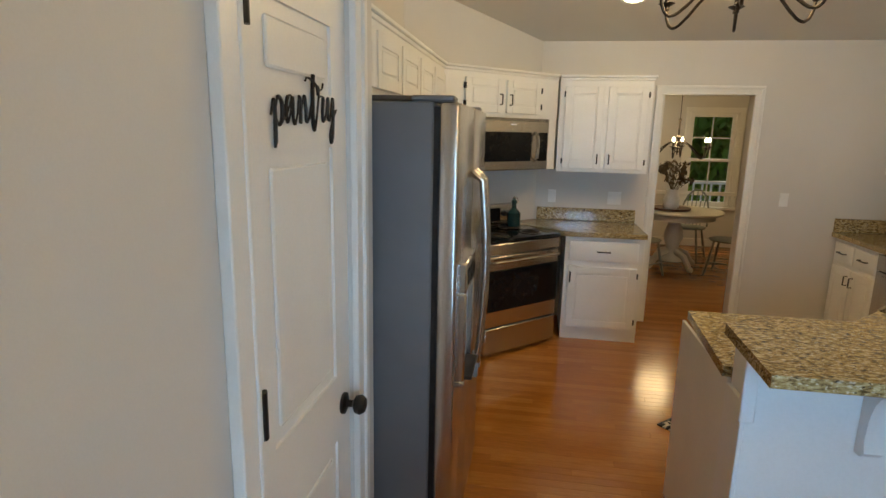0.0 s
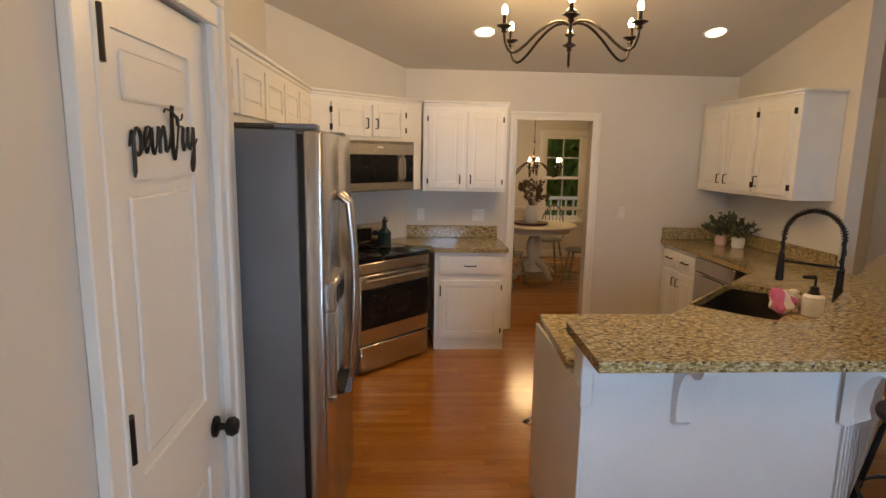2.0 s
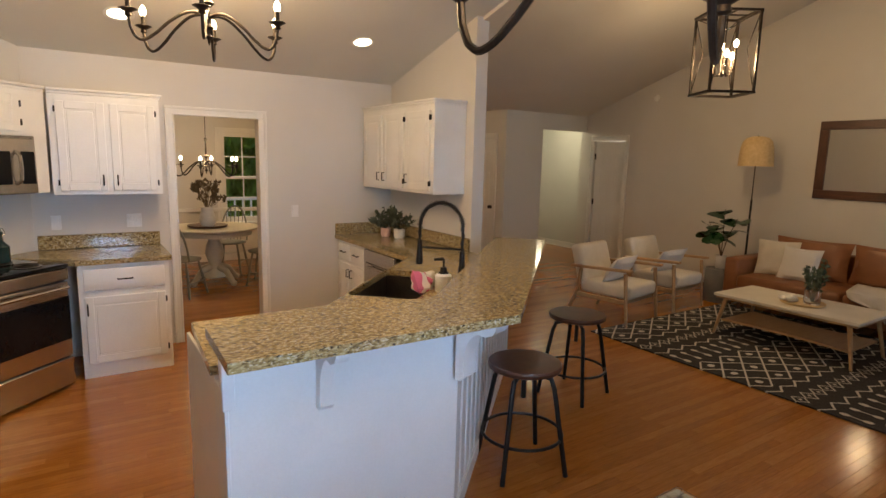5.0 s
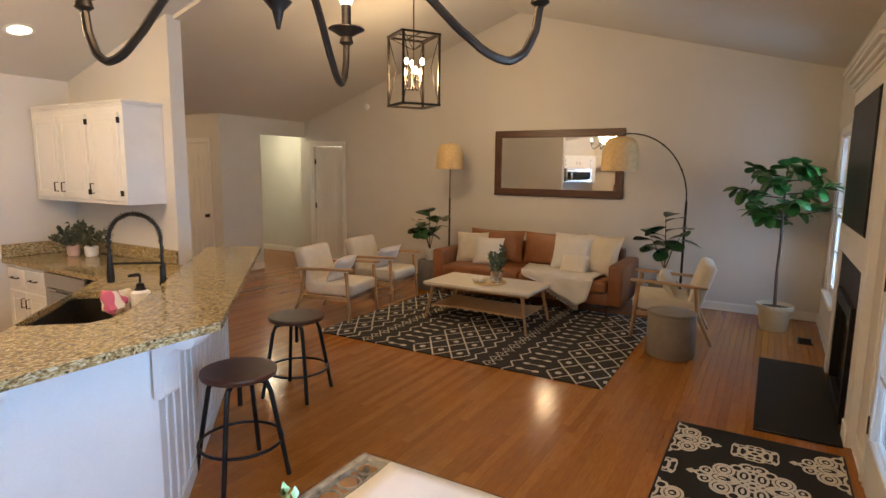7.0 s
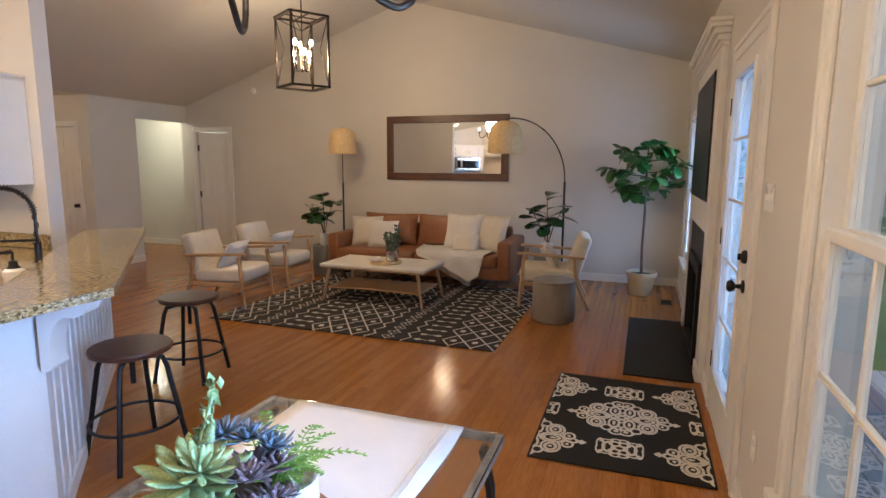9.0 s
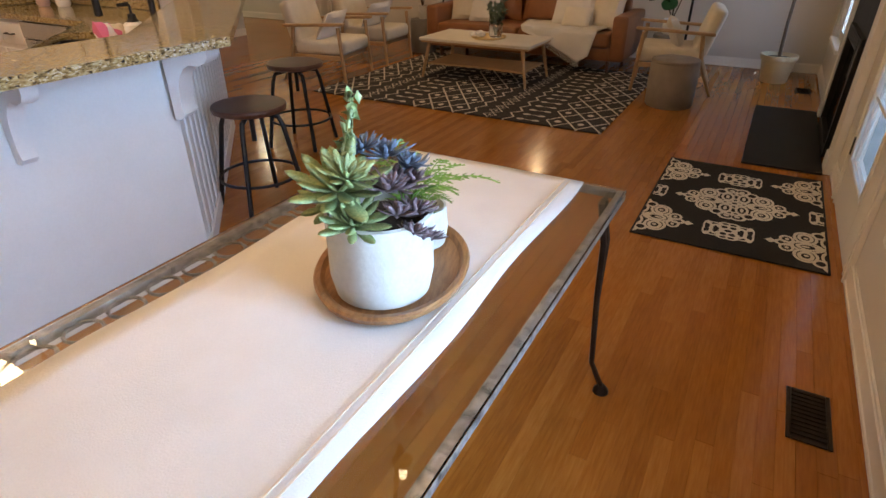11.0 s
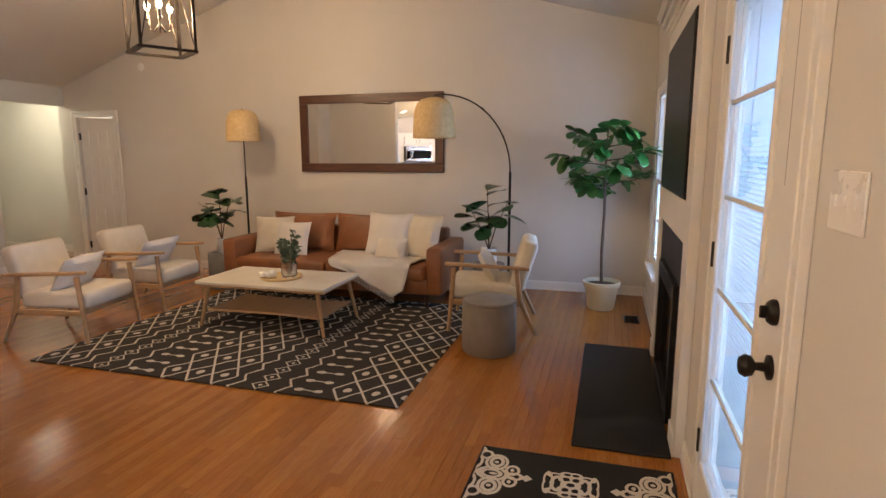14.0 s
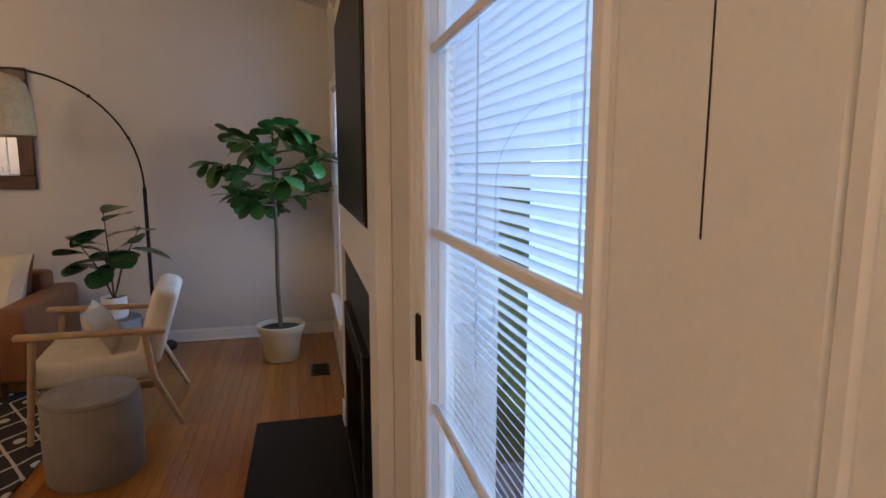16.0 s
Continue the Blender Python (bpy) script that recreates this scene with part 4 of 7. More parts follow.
for y, cw in ((-0.83, 0.52), (-0.20, 0.80), (0.62, 0.84)):
    bm = B()
    pillow(bm, cw, 0.46, 0.20, 10, None, 0.3, 0.02, y)
    part("back_cushion", bm, LEATHER, sofa, "", pose(0.20, y, 0.66, 78, 0, -90))
for x in (-0.38, 0.38):
    for y in (-1.1, 1.1):
        bm = B()
        tube(bm, [(x, y, 0), (x, y, 0.15)], [0.018, 0.026], 10)
        part("leg", bm, WALNUT, sofa)


def scatter(name, x, y, z, w, h, mat, label, tilt=72, turn=-90, thick=0.16, seed=0):
    bm = B()
    pillow(bm, w, h, thick, 10, None, 0.38, 0.05, seed)
    return single(name, bm, mat, pose(x, y, z, tilt, 0, turn), label, "cushion", "scatter cushions")


STRIPED = surface("striped_linen", (0.66, 0.60, 0.52), (0.74, 0.69, 0.61), 0.9, 6, 0.5, 300)
scatter("throw_pillow", 7.74, 3.30, 0.635, 0.46, 0.44, LINEN, "cream linen cushion leaning in the sofa corner", 70, -70, 0.15, 1)
scatter("throw_pillow", 7.62, 3.00, 0.615, 0.42, 0.40, WHITECLOTH, "white embroidered cushion leaning on the sofa", 68, -88, 0.14, 2)
scatter("throw_pillow", 7.72, 1.86, 0.675, 0.54, 0.52, WHITECLOTH, "fluffy cream cushion on the sofa", 70, -95, 0.2, 3)
scatter("throw_pillow", 7.74, 1.50, 0.675, 0.54, 0.52, LINEN, "cream knit cushion by the sofa arm", 70, -112, 0.2, 4)
scatter("throw_pillow", 7.56, 1.78, 0.555, 0.36, 0.26, STRIPED, "small cream lumbar cushion with brown stripes", 62, -95, 0.12, 5)

# throw blanket, over the seat, one corner hanging down its front
def drop(u):
    return 0.66 - 0.70 * (u - 0.2) if u > 0.2 else 0.66 - 0.9 * (0.2 - u)


bm = B()
NU, NV = 16, 22
grid = []
for i in range(NU + 1):
    row = []
    for j in range(NV + 1):
        u, s = i / NU, j / NV * 1.15
        y = 1.42 + 0.98 * u * (1 - 0.30 * max(0, s - 0.55))
        skew = 0.30 * (s - 0.5) * (0.4 - u)
        if s < 0.62:
            x, z = 7.86 - s, 0.462
        elif s < 0.70:
            a = (s - 0.62) / 0.08 * math.pi / 2
            x, z = 7.24 - 0.045 * math.sin(a), 0.462 - 0.045 * (1 - math.cos(a))
        else:
            x, z = 7.193 - 0.05 * (s - 0.70), 0.417 - (s - 0.70) * drop(u)
        fold = 0.010 * math.sin(u * 17 + s * 3) + 0.012 * noise.noise((u * 5, s * 4, 3))
        row.append(bm.verts.new((x + (fold * -1 if s > 0.66 else 0), y + skew, z + (abs(fold) if s <= 0.66 else 0))))
    grid.append(row)
for i in range(NU):
    for j in range(NV):
        bm.faces.new((grid[i][j], grid[i + 1][j], grid[i + 1][j + 1], grid[i][j + 1]))
bl_throw = tagged(part("throw_blanket", bm, WHITECLOTH), "cream woven throw draped over the sofa seat", "blanket")
bl_throw.modifiers.new("thick", "SOLIDIFY").thickness = 0.006
bm = B()
for i in range(0, 60):
    u = 0.16 + 0.84 * i / 59
    y = 1.42 + 0.98 * u * (1 - 0.30 * 0.6) + 0.30 * 0.65 * (0.4 - u)
    z = 0.417 - 0.45 * drop(u)
    tube(bm, [(7.168, y, z + 0.004), (7.162, y + 0.004 * math.sin(i * 3), z - 0.03), (7.165, y + 0.008 * math.sin(i * 5), z - 0.06)], 0.0022, 4)
part("fringe", bm, WHITECLOTH, bl_throw)

# coffee table
ct = thing("coffee_table", pose(6.46, 2.45, 0.013), "oak coffee table with pale top and low shelf on the rug", "table")
bm = B()
bx(bm, -0.36, 0.36, -0.645, 0.645, 0.395, 0.425, 0.006)
part("tabletop", bm, STONETOP, ct)
bm = B()
bx(bm, -0.345, 0.345, -0.63, 0.63, 0.375, 0.395, 0.003)
part("top_frame", bm, OAK, ct)
for sx in (-1, 1):
    for sy in (-1, 1):
        bm = B()
        tube(bm, [(sx * 0.335, sy * 0.62, 0), (sx * 0.29, sy * 0.55, 0.38)], [0.014, 0.022], 10)
        part("leg", bm, OAK, ct)
bm = B()
pts = []
for k in range(13):
    y = -0.57 + 1.14 * k / 12
    pts.append((-0.30 + 0.05 * math.sin(math.pi * k / 12), y))
outline = pts[::-1] + [(-x, y) for x, y in pts]
prism(bm, outline, 0.135, 0.155)
part("shelf", bm, OAK, ct)
tray = thing("round_tray", pose(6.42, 2.40, 0.438), "round woven tray on the coffee table", "tray")
bm = B()
lathe(bm, [(0.17, 0), (0.185, 0.006), (0.19, 0.022), (0.18, 0.022), (0.17, 0.01), (0.02, 0.009)], n=36)
part("rim", bm, RATTAN, tray)
vase = thing("glass_vase", pose(6.44, 2.33, 0.448), "clear glass vase with dried stems", "vase")
bm = B()
lathe(bm, [(0.062, 0), (0.072, 0.02), (0.072, 0.13), (0.042, 0.18), (0.046, 0.21), (0.041, 0.21), (0.037, 0.18), (0.066, 0.13), (0.066, 0.02), (0.03, 0.012)], n=24)
part("vessel", bm, GLASS, vase)
EUCA = surface("dusty_green_leaf", (0.07, 0.11, 0.07), (0.15, 0.19, 0.13), 0.7, 20, 0.2, 80)
bm = B()
rn = random.Random(8)
for k in range(9):
    a, h = k * 0.7, 0.28 + 0.16 * rn.random()
    dx, dy = 0.09 * math.cos(a), 0.09 * math.sin(a)
    tube(bm, [(0.01 * math.cos(a), 0.01 * math.sin(a), 0.03), (dx * 0.5, dy * 0.5, h * 0.6), (dx, dy, h)], 0.002, 5)
    for j in range(7):
        t = 0.5 + j * 0.08
        leaf_cloud(bm, dx * t, dy * t, h * t, 0.025, 4, 0.05, rn)
part("stems", bm, EUCA, vase, "grey-green dried stems", None, False)
for i, (x, y, r) in enumerate(((6.36, 2.47, 0.05), (6.40, 2.52, 0.04), (6.34, 2.55, 0.035))):
    bm = B()
    bmesh.ops.create_icosphere(bm, subdivisions=3, radius=r)
    for v in bm.verts:
        v.co *= 1 + 0.35 * noise.noise(v.co * 28 + Vector((i, 0, 0)))
        v.co.z = max(v.co.z * 0.75, -r * 0.5)
    single("coral_ornament", bm, CERAMIC, pose(x, y, 0.457 + r * 0.5), "small white coral ornament on the tray", "ornament")


def armchair(m, label):
    """Faces +y; seat about 0.42 high."""
    th = thing("armchair", m, label, "chair", "oak armchairs round the rug")
    for sx in (-1, 1):
        bm = B()
        tube(bm, [(sx * 0.335, 0.34, 0), (sx * 0.325, 0.29, 0.57)], [0.016, 0.022], 10)
        part("front_leg", bm, OAK, th)
        bm = B()
        tube(bm, [(sx * 0.335, -0.42, 0), (sx * 0.325, -0.28, 0.30), (sx * 0.32, -0.25, 0.56)], [0.015, 0.022, 0.02], 10)
        part("back_leg", bm, OAK, th)
        bm = B()
        bx(bm, sx * 0.33 - 0.032, sx * 0.33 + 0.032, -0.36, 0.37, 0.0, 0.028, 0.010, 2)
        part("armrest", bm, OAK, th, "", pose(0, 0, 0.575, 2.5, 0, 0))
        bm = B()
        bx(bm, sx * 0.325 - 0.012, sx * 0.325 + 0.012, -0.30, 0.30, 0.24, 0.285, 0.004)
        part("side_rail", bm, OAK, th)
    bm = B()
    bx(bm, -0.31, 0.31, 0.26, 0.285, 0.235, 0.285, 0.004)
    part("front_rail", bm, OAK, th)
    bm = B()
    bx(bm, -0.295, 0.295, -0.27, 0.34, 0.285, 0.43, 0.04, 3)
    part("seat_cushion", bm, LINEN, th)
    bm = B()
    bx(bm, -0.29, 0.29, -0.07, 0.07, 0.0, 0.46, 0.045, 3)
    part("backrest", bm, LINEN, th, "", pose(0, -0.24, 0.36, 17, 0, 0))
    return th


first_chair = armchair(pose(5.72, 4.03, 0.001, 0, 0, 190), "light oak armchair with cream upholstery")
copy_thing(first_chair, pose(6.72, 4.12, 0.001, 0, 0, 186))
copy_thing(first_chair, pose(6.98, 0.57, 0.013, 0, 0, 8))
scatter("lumbar_pillow", 5.74, 4.00, 0.555, 0.54, 0.33, WHITECLOTH, "white tasselled pillow on the armchair", 58, 195, 0.13, 11)
scatter("lumbar_pillow", 6.74, 4.09, 0.555, 0.54, 0.33, WHITECLOTH, "white pillow on the armchair", 58, 185, 0.13, 12)
scatter("lumbar_pillow", 6.94, 0.57, 0.565, 0.40, 0.30, LINEN, "cream pillow on the armchair", 62, 10, 0.13, 13)

pf = thing("pouf", pose(6.24, 0.42, 0.001), "round taupe velvet pouf beside the rug", "pouf")
bm = B()
lathe(bm, [(0.20, 0.0), (0.215, 0.02), (0.218, 0.2), (0.215, 0.385), (0.205, 0.40)], n=40)
part("body", bm, POUF, pf)
bm = B()
lathe(bm, [(0.206, 0.40), (0.216, 0.408), (0.210, 0.425), (0.12, 0.437), (0.01, 0.438)], n=40)
part("top", bm, POUF, pf)


def drum_table(m, label, r=0.17, h=0.42):
    th = thing("side_stool", m, label, "stool")
    bm = B()
    lathe(bm, [(r * 0.95, 0), (r, 0.02), (r, h - 0.02), (r * 0.97, h), (0.01, h)], n=32)
    part("body", bm, GREYSTOOL, th)


drum_table(pose(7.55, 3.90, 0.001), "round grey side stool carrying a plant")
drum_table(pose(7.75, 0.74, 0.001), "round grey side stool carrying a plant")


def fig_leaf(bm, p, yaw, pitch, size, rn):
    """A broad leathery leaf with a folded midrib."""
    q = (Matrix.Translation(p) @ Euler((0, 0, yaw)).to_matrix().to_4x4() @ Euler((0, pitch, 0)).to_matrix().to_4x4() @ Euler((rn.uniform(-0.5, 0.5), 0, 0)).to_matrix().to_4x4())
    prof = ((0.0, 0.02), (0.12, 0.15), (0.32, 0.26), (0.58, 0.34), (0.80, 0.31), (0.94, 0.18), (1.0, 0.03))
    mid, le, ri = [], [], []
    for t, w in prof:
        drop = -0.22 * t * t
        mid.append(bm.verts.new(q @ Vector((t * size, 0, drop * size))))
        le.append(bm.verts.new(q @ Vector((t * size, w * size, (drop + 0.045 * w / 0.34) * size))))
        ri.append(bm.verts.new(q @ Vector((t * size, -w * size, (drop + 0.045 * w / 0.34) * size))))
    for k in range(len(prof) - 1):
        bm.faces.new((mid[k], mid[k + 1], le[k + 1], le[k]))
        bm.faces.new((ri[k], ri[k + 1], mid[k + 1], mid[k]))


def potted(m, label, pot_r, pot_h, stems, leaves, size, pot_mat, seed):
    rn = random.Random(seed)
    th = thing("potted_plant", m, label, "plant")
    bm = B()
    lathe(bm, [(pot_r * 0.85, 0), (pot_r, pot_h * 0.1), (pot_r, pot_h), (pot_r * 0.9, pot_h), (pot_r * 0.9, pot_h * 0.85)], n=28)
    part("pot", bm, pot_mat, th, "white cylindrical pot")
    bm = B()
    lathe(bm, [(pot_r * 0.89, pot_h * 0.80), (pot_r * 0.89, pot_h * 0.88), (0.01, pot_h * 0.9)], n=20)
    part("soil", bm, SOIL, th)
    bs = B()
    bl_ = B()
    for dx, dy, h in stems:
        pts = [(0, 0, pot_h * 0.85), (dx * 0.35, dy * 0.35, pot_h + (h - pot_h) * 0.45), (dx, dy, h)]
        tube(bs, pts, [0.007, 0.006, 0.003], 6)
        for k in range(leaves):
            t = 0.45 + 0.55 * (k + 0.5) / leaves
            z = pot_h + (h - pot_h) * t
            fig_leaf(bl_, Vector((dx * t, dy * t, z)), k * 2.4 + rn.random(), rn.uniform(-0.5, 0.35), size * rn.uniform(0.75, 1.15), rn)
    part("stem", bs, STEM, th)
    part("leaf_mass", bl_, RUBBER, th, "dark glossy green leaves")
    return th


potted(pose(7.55, 3.90, 0.421), "small rubber fig in a white pot on a stool", 0.062, 0.17, ((0.02, 0.02, 0.76), (-0.06, -0.20, 0.66), (0.02, 0.22, 0.58), (-0.10, 0.06, 0.52)), 6, 0.235, CERAMIC, 21)
potted(pose(7.75, 0.74, 0.421), "small rubber fig in a white pot behind the armchair", 0.085, 0.16, ((-0.02, 0.02, 0.80), (-0.05, -0.22, 0.68), (0.02, 0.22, 0.58), (-0.10, -0.02, 0.52)), 6, 0.245, CERAMIC, 22)

tree = thing("fig_tree", pose(7.80, -0.42, 0), "fiddle-leaf fig tree in a cream pot on the floor", "plant")
bm = B()
lathe(bm, [(0.125, 0.0), (0.135, 0.02), (0.165, 0.235), (0.182, 0.24), (0.186, 0.285), (0.172, 0.288), (0.160, 0.25)], n=36)
part("pot", bm, CREAMPOT, tree, "cream glazed flowerpot with a thick rim")
bm = B()
lathe(bm, [(0.16, 0.22), (0.163, 0.25), (0.08, 0.262), (0.01, 0.262)], n=24)
part("soil", bm, SOIL, tree)
bm = B()
tube(bm, [(0, 0, 0.24), (0.008, 0.01, 0.6), (-0.006, 0.0, 1.0), (0.01, 0.01, 1.35), (0.0, 0.0, 1.83)], [0.018, 0.016, 0.015, 0.013, 0.007], 10)
rn = random.Random(3)
branch = []
for k in range(13):
    a, z = k * 2.4, 1.18 + 0.045 * k
    r = 0.50 * (1 - 0.45 * abs(k - 5) / 8)
    tip = (r * math.cos(a), r * math.sin(a), z + 0.10)
    tube(bm, [(0, 0, z), (tip[0] * 0.6, tip[1] * 0.6, z + 0.03), tip], [0.008, 0.006, 0.003], 6)
    branch.append((z, tip))
part("trunk", bm, STEM, tree)
bm = B()
for z, tip in branch:
    for k in range(15):
        t = 0.28 + 0.72 * k / 14
        p = Vector((tip[0] * t, tip[1] * t, z + 0.10 * t))
        fig_leaf(bm, p, math.atan2(tip[1], tip[0]) + rn.uniform(-1.3, 1.3), rn.uniform(-0.7, 0.9), rn.uniform(0.12, 0.20), rn)
for k in range(6):
    fig_leaf(bm, Vector((0, 0, 1.76 + 0.012 * k)), k * 1.3, rn.uniform(-0.8, -0.2), 0.17, rn)
part("crown", bm, LEAF, tree, "broad glossy green leaves")


def shade_mesh(bm, r, h):
    """A ribbed dome shade, open below."""
    n = 40
    prof = [(0.30, h), (0.62, h * 0.95), (0.82, h * 0.84), (0.93, h * 0.62), (0.98, h * 0.3), (1.0, 0.0)]
    rings = []
    for f, z in prof:
        rings.append([bm.verts.new((r * f * (1 + (0.012 if k % 2 else -0.012)) * math.cos(2 * math.pi * k / n), r * f * (1 + (0.012 if k % 2 else -0.012)) * math.sin(2 * math.pi * k / n), z)) for k in range(n)])
    for a, b in zip(rings, rings[1:]):
        for k in range(n):
            bm.faces.new((a[k], a[(k + 1) % n], b[(k + 1) % n], b[k]))
    bm.faces.new(rings[0][::-1])


fl = thing("floor_lamp", pose(7.92, 3.79, 0), "slim floor lamp with a woven dome shade", "lamp")
bm = B()
lathe(bm, [(0.14, 0), (0.14, 0.015), (0.02, 0.025), (0.015, 0.04)], n=32)
part("base", bm, BLACK, fl)
bm = B()
tube(bm, [(0, 0, 0.02), (0, 0, 1.30)], 0.013, 10)
part("pole", bm, BLACK, fl)
bm = B()
tube(bm, [(0, 0, 1.30), (0, 0, 2.10)], 0.007, 8)
part("upper_pole", bm, BRONZE, fl)
bm = B()
shade_mesh(bm, 0.20, 0.37)
part("shade", bm, RATTAN, fl, "pale woven dome shade", pose(0, 0, 1.72))

al = thing("arc_lamp", pose(8.30, 0.62, 0), "black arc floor lamp with a woven dome shade", "lamp")
bm = B()
lathe(bm, [(0.16, 0), (0.16, 0.03), (0.03, 0.04), (0.02, 0.05)], n=32)
part("base", bm, BLACK, al)
bm = B()
tube(bm, [(0, 0, 0.03), (0, 0, 1.36)], 0.015, 10)
part("pole", bm, BLACK, al)
bm = B()
arc = []
for k in range(15):
    a = math.pi / 2 * k / 14 * 1.12
    arc.append((-0.62 * (1 - math.cos(a)) , 0.62 * (1 - math.cos(a)) * 0.9, 1.36 + 0.80 * math.sin(min(a, math.pi / 2)) - (0.02 if k == 14 else 0)))
tube(bm, arc, 0.008, 8)
for k in (4, 8):
    tube(bm, [Vector(arc[k]) - Vector((0, 0, 0.012)), Vector(arc[k]) + Vector((0, 0, 0.012))], 0.013, 8)
part("arm", bm, BRONZE, al)
bm = B()
tube(bm, [arc[-1], (arc[-1][0], arc[-1][1], arc[-1][2] - 0.06)], 0.005, 6)
part("cord", bm, BLACK, al)
bm = B()
shade_mesh(bm, 0.215, 0.40)
part("shade", bm, RATTAN, al, "pale woven dome shade", pose(arc[-1][0], arc[-1][1], arc[-1][2] - 0.42))

wm = thing("wall_mirror", pose(XW - 0.004, 2.37, 1.815, 0, 0, -90), "long mirror in a dark walnut frame over the sofa", "mirror")
MW, MH, FB = 1.88, 0.935, 0.105
for z in (-MH / 2, MH / 2 - FB):
    bm = B()
    bx(bm, -MW / 2, MW / 2, -0.035, 0, z, z + FB, 0.006)
    part("frame_rail", bm, WALNUT, wm)
for x in (-MW / 2, MW / 2 - FB):
    bm = B()
    bx(bm, x, x + FB, -0.034, 0, -MH / 2 + FB, MH / 2 - FB, 0.005)
    part("frame_stile", bm, WALNUT_UP, wm)
bm = B()
bx(bm, -MW / 2 + FB, MW / 2 - FB, -0.015, -0.005, -MH / 2 + FB, MH / 2 - FB)
part("mirror_glass", bm, MIRROR, wm, "clear silvered mirror glass")

# open lantern
la = thing("lantern_pendant", pose(6.07, 3.22, 2.41, 0, 0, -33), "open bronze cage lantern with lit candle bulbs", "lamp")
S, HH, t = 0.21, 0.74, 0.011
for z in (0, HH):
    bm = B()
    for a, b, c, d in ((-S, S, -S - t, -S + t), (-S, S, S - t, S + t), (-S - t, -S + t, -S, S), (S - t, S + t, -S, S)):
        bx(bm, a - t, b + t, c, d, z - t, z + t)
    part("ring_frame", bm, BRONZE, la)
for sx in (-1, 1):
    for sy in (-1, 1):
        bm = B()
        bx(bm, sx * S - t, sx * S + t, sy * S - t, sy * S + t, 0, HH)
        part("corner_bar", bm, BRONZE, la)
for a in range(4):
    bm = B()
    tube(bm, [(-S, -S, HH), (-S * 0.55, -S * 0.75, HH * 0.55), (-S, -S, 0)], 0.005, 6)
    tube(bm, [(-S, -S, HH), (0, 0, HH * 0.80)], 0.005, 6)
    part("brace", bm, BRONZE, la, "", pose(0, 0, 0, 0, 0, 90 * a))
bm = B()
tube(bm, [(0, 0, 0.16), (0, 0, HH + 0.75)], 0.007, 8)
lathe(bm, [(0.02, HH + 0.69), (0.065, HH + 0.71), (0.065, HH + 0.74), (0.02, HH + 0.76)], n=20)
for a in range(2):
    bx(bm, -S, S, -0.006, 0.006, HH - 0.006, HH + 0.006, 0, 1, pose(0, 0, 0, 0, 0, 90 * a))
part("stem_rod", bm, BRONZE, la)


def candle_arm(parent, a, r, z0, rise, bulb_z, thick=0.006):
    bm = B()
    c, s = math.cos(a), math.sin(a)
    tube(bm, [(0.01 * c, 0.01 * s, z0), (r * 0.45 * c, r * 0.45 * s, z0 - rise), (r * 0.85 * c, r * 0.85 * s, z0 - rise * 0.8), (r * c, r * s, bulb_z - 0.10)], thick, 8)
    part("arm", bm, BRONZE, parent)
    bm = B()
    lathe(bm, [(0.01, bulb_z - 0.105), (0.026, bulb_z - 0.095), (0.012, bulb_z - 0.09), (0.010, bulb_z - 0.03)], (r * c, r * s, 0), 12)
    part("candle_cup", bm, SOCKET, parent)
    bm = B()
    lathe(bm, [(0.010, bulb_z - 0.03), (0.020, bulb_z - 0.012), (0.025, bulb_z + 0.010), (0.019, bulb_z + 0.030), (0.004, bulb_z + 0.045)], (r * c, r * s, 0), 12)
    o = part("bulb", bm, BULB, parent, "lit warm candle bulb")
    o.visible_shadow = False


for k in range(6):
    candle_arm(la, k * math.pi / 3 + 0.3, 0.10, 0.22, 0.05, 0.36 + 0.10 * (k % 2))


